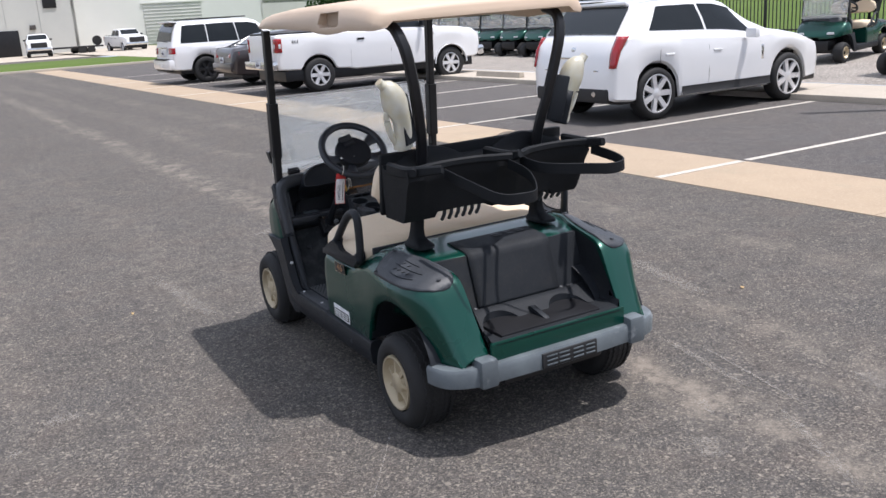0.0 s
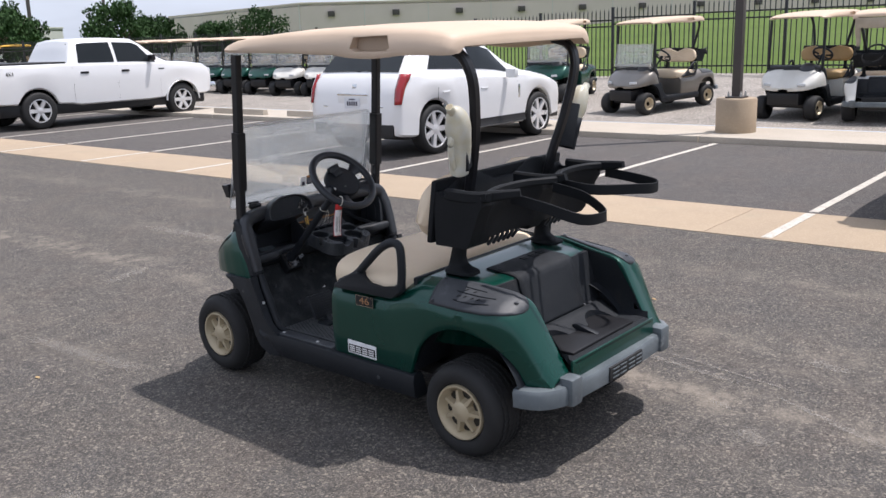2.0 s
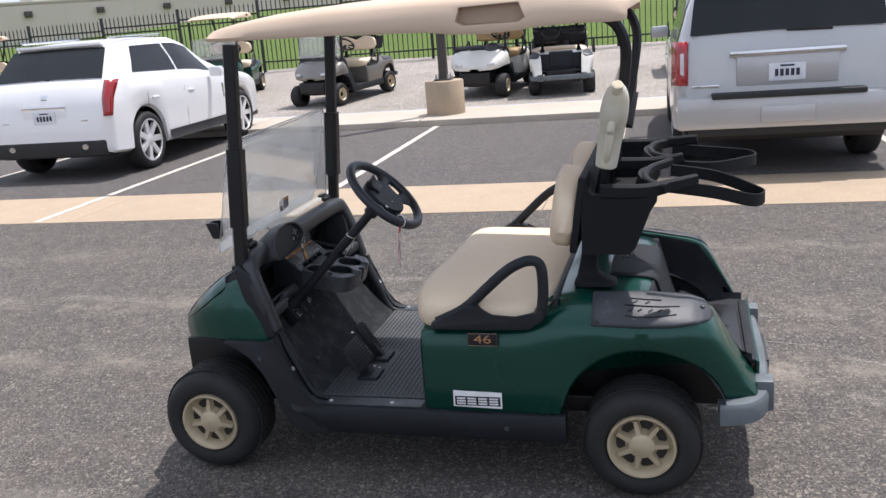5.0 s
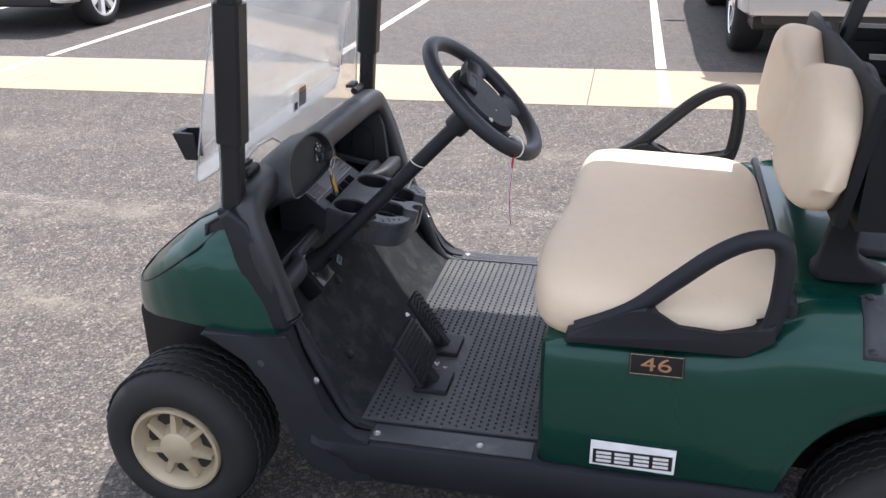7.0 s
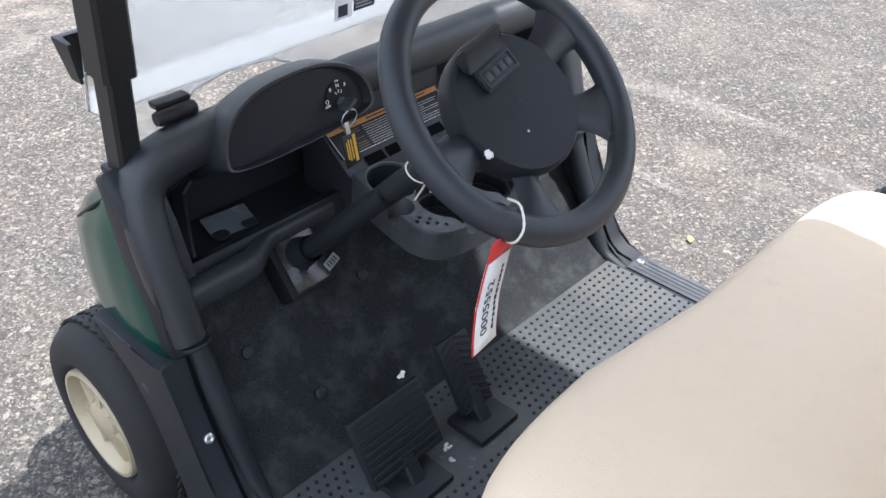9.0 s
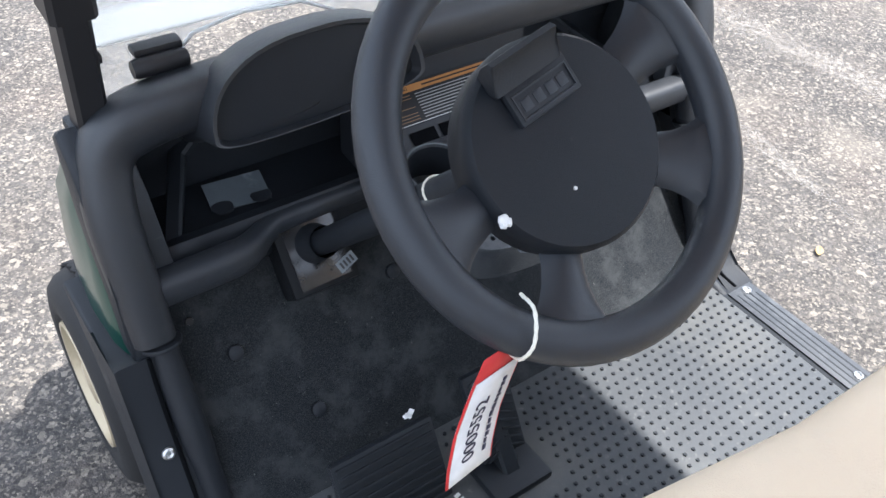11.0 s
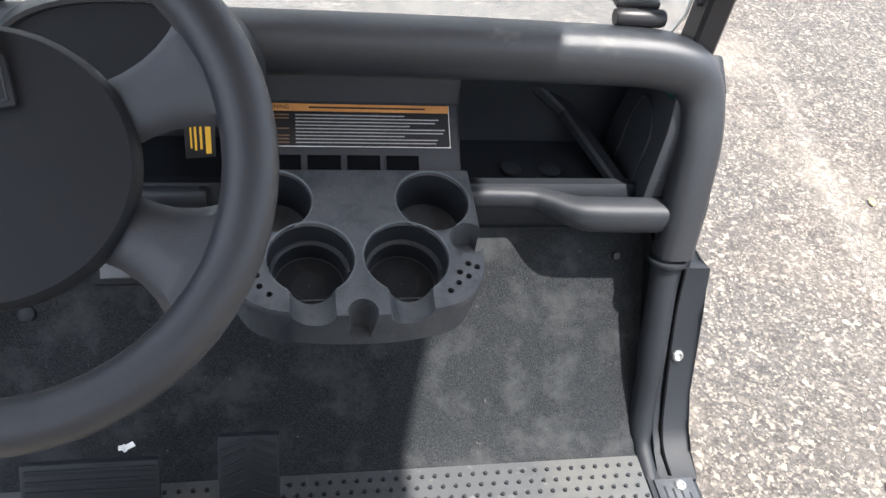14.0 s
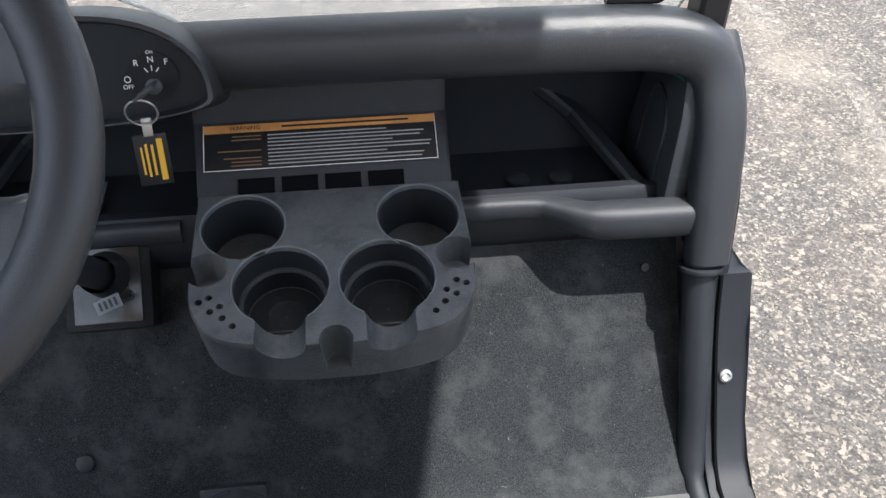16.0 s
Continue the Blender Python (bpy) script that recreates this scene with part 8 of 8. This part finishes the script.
def sand_bottle(s):
    """A translucent white sand bottle with a side spout, standing in its holder."""
    d = Vector((s * 0.048, -0.052, 0.273)).normalized()
    base = Vector((-0.385, 0.106, 1.152)) if s < 0 else Vector((0.425, 0.118, 1.160))
    q = Matrix.Translation(base) @ d.to_track_quat("Z", "Y").to_matrix().to_4x4()
    out = q.to_3x3().inverted() @ Vector((s, 0, 0))
    m = cart.matrix_world @ q @ Matrix.Rotation(math.atan2(out.y, out.x) - math.pi / 2, 4, "Z")
    root = thing("sand_bottle", "white plastic sand bottle with handle and spout in its holder", "bottle", m, "sand bottles on the struts")
    bm = bmesh.new()
    rows = []                                 # z, half depth, half width, offset away from the handle
    for z, a, b, c in ((0.0, 0.028, 0.030, -0.004), (0.006, 0.036, 0.038, -0.004), (0.03, 0.038, 0.038, -0.006), (0.075, 0.040, 0.034, -0.014), (0.12, 0.042, 0.034, -0.016), (0.15, 0.044, 0.042, -0.008), (0.175, 0.046, 0.050, 0.0),
                       (0.205, 0.046, 0.052, 0.002), (0.235, 0.043, 0.048, 0.004), (0.258, 0.038, 0.042, 0.008), (0.276, 0.030, 0.033, 0.014), (0.290, 0.020, 0.022, 0.020), (0.296, 0.008, 0.009, 0.022)):
        rows.append([(a * math.copysign(abs(math.cos(t)) ** 0.8, math.cos(t)), c + b * math.copysign(abs(math.sin(t)) ** 0.8, math.sin(t)), z) for t in [2 * math.pi * i / 28 for i in range(28)]])
    loft(bm, rows, close_u=True, cap=True)
    part("bottle_body", bm, BOTTLE, root)
    bm = bmesh.new()
    sweep(bm, smooth_path([(0, 0.030, 0.180), (0, 0.046, 0.160), (0, 0.047, 0.115), (0, 0.037, 0.065), (0, 0.020, 0.028)], 5), circle(0.013, 12))
    part("handle", bm, BOTTLE, root)
    bm = bmesh.new()
    sweep(bm, smooth_path([(0, 0.016, 0.255), (0, 0.040, 0.282), (0, 0.054, 0.302)], 4), circle(0.020, 14), scales=[1.1] * 3 + [0.98] * 3 + [0.86] * 3)
    part("spout", bm, BOTTLE, root)
    bm = bmesh.new()
    lathe(bm, [(0.014, 0.0), (0.0135, 0.001)], Matrix.Translation((0, 0.0545, 0.3025)) @ Matrix.Rotation(radians(-36), 4, "X"), 16)
    part("sand", bm, RIM, root)
    return root


for s in (-1, 1):
    sand_bottle(s)

# hang tag on a beaded tie at the steering wheel
tie_top = at_cart((-0.348, 0.865, 0.962))
root = thing("hang_tag", "white card hang tag with a red end and printed number", "tag", Matrix.Translation(tie_top))
bm = bmesh.new()
pts = smooth_path([(0.008, 0.010, 0.022), (0.004, -0.010, 0.024), (-0.004, -0.023, 0.006), (-0.009, -0.018, -0.012), (-0.008, -0.005, -0.019)], 6)
sweep(bm, pts, circle(0.0013, 6), scales=[1.0 + 0.35 * (k % 2) for k in range(len(pts))])
part("beaded_tie", bm, WHITEP, root, "thin white beaded plastic tie")
tagm = Matrix.Translation((-0.008, -0.003, -0.010)) @ Euler((radians(4), radians(7), radians(11))).to_matrix().to_4x4()
curve = [(0.0, 0.0), (-0.045, 0.003), (-0.09, 0.004), (-0.13, 0.0), (-0.16, -0.006)]


def tag_strip(z0, z1, x0, x1, off, mat, name, parent, label=""):
    bm = bmesh.new()
    rows = []
    for k in range(9):
        z = z0 + (z1 - z0) * k / 8
        y = float(np.interp(-z, [-c[0] for c in curve], [c[1] for c in curve]))
        rows.append([tagm @ Vector((x, y + off, z)) for x in (x0, x1)])
    loft(bm, rows)
    return thick(part(name, bm, mat, parent, label), 0.0006, 0)


card = tag_strip(0.0, -0.15, -0.029, 0.029, 0.0, REDTAG, "card", root, "red-edged card")
tag_strip(-0.028, -0.148, -0.0265, 0.0255, -0.0012, WHITETAG, "white_panel", card)
tag_strip(-0.028, -0.148, -0.0265, 0.0255, 0.0012, WHITETAG, "white_panel", card)
digits = text_part("digits", "0005552", 0.021, Matrix.Identity(4), INK, card, depth=0.0002)
for v in digits.data.vertices:                # written upwards along the bent card
    z = -0.094 + v.co.x
    y = float(np.interp(-z, [-c[0] for c in curve], [c[1] for c in curve]))
    v.co = tagm @ Vector((-0.006 - v.co.y, y - 0.0022 - v.co.z, z))
rnd = random.Random(3)
z = -0.045
while z > -0.132:
    ln = rnd.uniform(0.003, 0.007)
    tag_strip(z, z - ln, 0.0125, 0.0165 + rnd.uniform(-0.001, 0.001), -0.0021, INK, "print_bar", card)
    z -= ln + 0.0022

# ignition key with ring and fob
pod_m = cart.matrix_world @ Matrix.Translation((-0.230, 1.376, 0.821)) @ Matrix.Rotation(radians(76), 4, "X")
km = pod_m @ Matrix.Translation((0.083, 0.029, 0.008))
root = thing("ignition_key", "steel ignition key with ring and black fob", "key", km)
bm = bmesh.new()
box(bm, (0.026, 0.005, 0.026), (0.004, 0, 0.015), 0.002, Matrix.Rotation(radians(35), 4, "Z"))
part("key_bow", bm, DECKGREY, root, "dark plastic key head")
ki = km.inverted()
bm = bmesh.new()
c = km @ Vector((0.004, -0.004, 0.020))
ring_c = c + Vector((-0.006, -0.004, -0.016))
sweep(bm, [ki @ (ring_c + Vector((0.016 * math.cos(a), -0.003 * math.sin(a), 0.016 * math.sin(a)))) for a in [2 * math.pi * i / 24 for i in range(24)]], circle(0.0011, 6), closed=True)
part("key_ring", bm, STEEL, root)
fob_c = ring_c + Vector((0.002, 0.0, -0.056))
fm = ki @ (Matrix.Translation(fob_c) @ Euler((radians(-12), 0, radians(8))).to_matrix().to_4x4())
bm = bmesh.new()
box(bm, (0.010, 0.004, 0.02), (0, 0, 0.036), 0.001)
for v in bm.verts:
    v.co = fm @ v.co
part("fob_clip", bm, STEEL, root)
bm = bmesh.new()
box(bm, (0.034, 0.003, 0.056), (0, 0, 0), 0.001)
for v in bm.verts:
    v.co = fm @ v.co
fob = part("fob", bm, TUBE, root, "black fob with yellow print")
for x, w, h in ((0.009, 0.006, 0.046), (0.001, 0.0025, 0.034), (-0.005, 0.0025, 0.036), (-0.010, 0.002, 0.030)):
    bm = bmesh.new()
    box(bm, (w, 0.0008, h), (x, -0.0018, 0))
    for v in bm.verts:
        v.co = fm @ v.co
    part("print_bar", bm, YELLOW, fob)

# dry leaves and pale chips on the asphalt
rnd = random.Random(5)
for i, (x, y) in enumerate(((1.13, 1.31), (1.9, 0.4), (-1.2, 2.4), (2.3, 2.6), (1.6, 2.2))):
    bm = bmesh.new()
    q = Matrix.Translation((x, y, 0.006)) @ Matrix.Rotation(rnd.uniform(0, 6), 4, "Z")
    rows = []
    for k in range(7):
        u = -0.018 + 0.036 * k / 6
        w = 0.010 * math.sin(math.pi * (k + 0.4) / 6.8)
        rows.append([q @ Vector((u, -w, 0.003 + 0.002 * math.sin(k))), q @ Vector((u, 0, 0.0)), q @ Vector((u, w, 0.004))])
    loft(bm, rows)
    o = link_mesh("dry_leaf", bm, TANSEAT, label="small dry tan leaf lying on the asphalt")
    tagged(o, category="leaf", group="dry leaves on the asphalt")
    thick(o, 0.0006)

SCUFFS = ((-1.80, 1.01, 0.20, 0.12, 10), (0.29, -0.88, 0.26, 0.11, 60), (1.31, -0.87, 0.28, 0.12, 80), (-2.02, 0.77, 0.09, 0.06, 30), (-0.80, -0.25, 0.75, 0.010, 56),
          (0.90, -0.28, 0.9, 0.05, 79), (0.64, -1.08, 0.8, 0.05, 63), (1.46, 4.85, 1.8, 0.16, 92), (1.55, 3.55, 1.2, 0.14, 84), (0.30, 3.98, 0.6, 0.14, 20), (1.95, 2.1, 1.6, 0.16, 96), (1.75, 0.95, 1.3, 0.13, 78), (0.55, -0.62, 0.18, 0.05, 70), (1.50, 2.25, 2.0, 0.075, 79), (0.95, -0.55, 1.1, 0.022, 78), (-0.85, 2.6, 1.5, 0.10, 94))
for k, (x, y, ln, wd, rz) in enumerate(SCUFFS):
    scuff(x, y, ln, wd, rz, 20 + k)
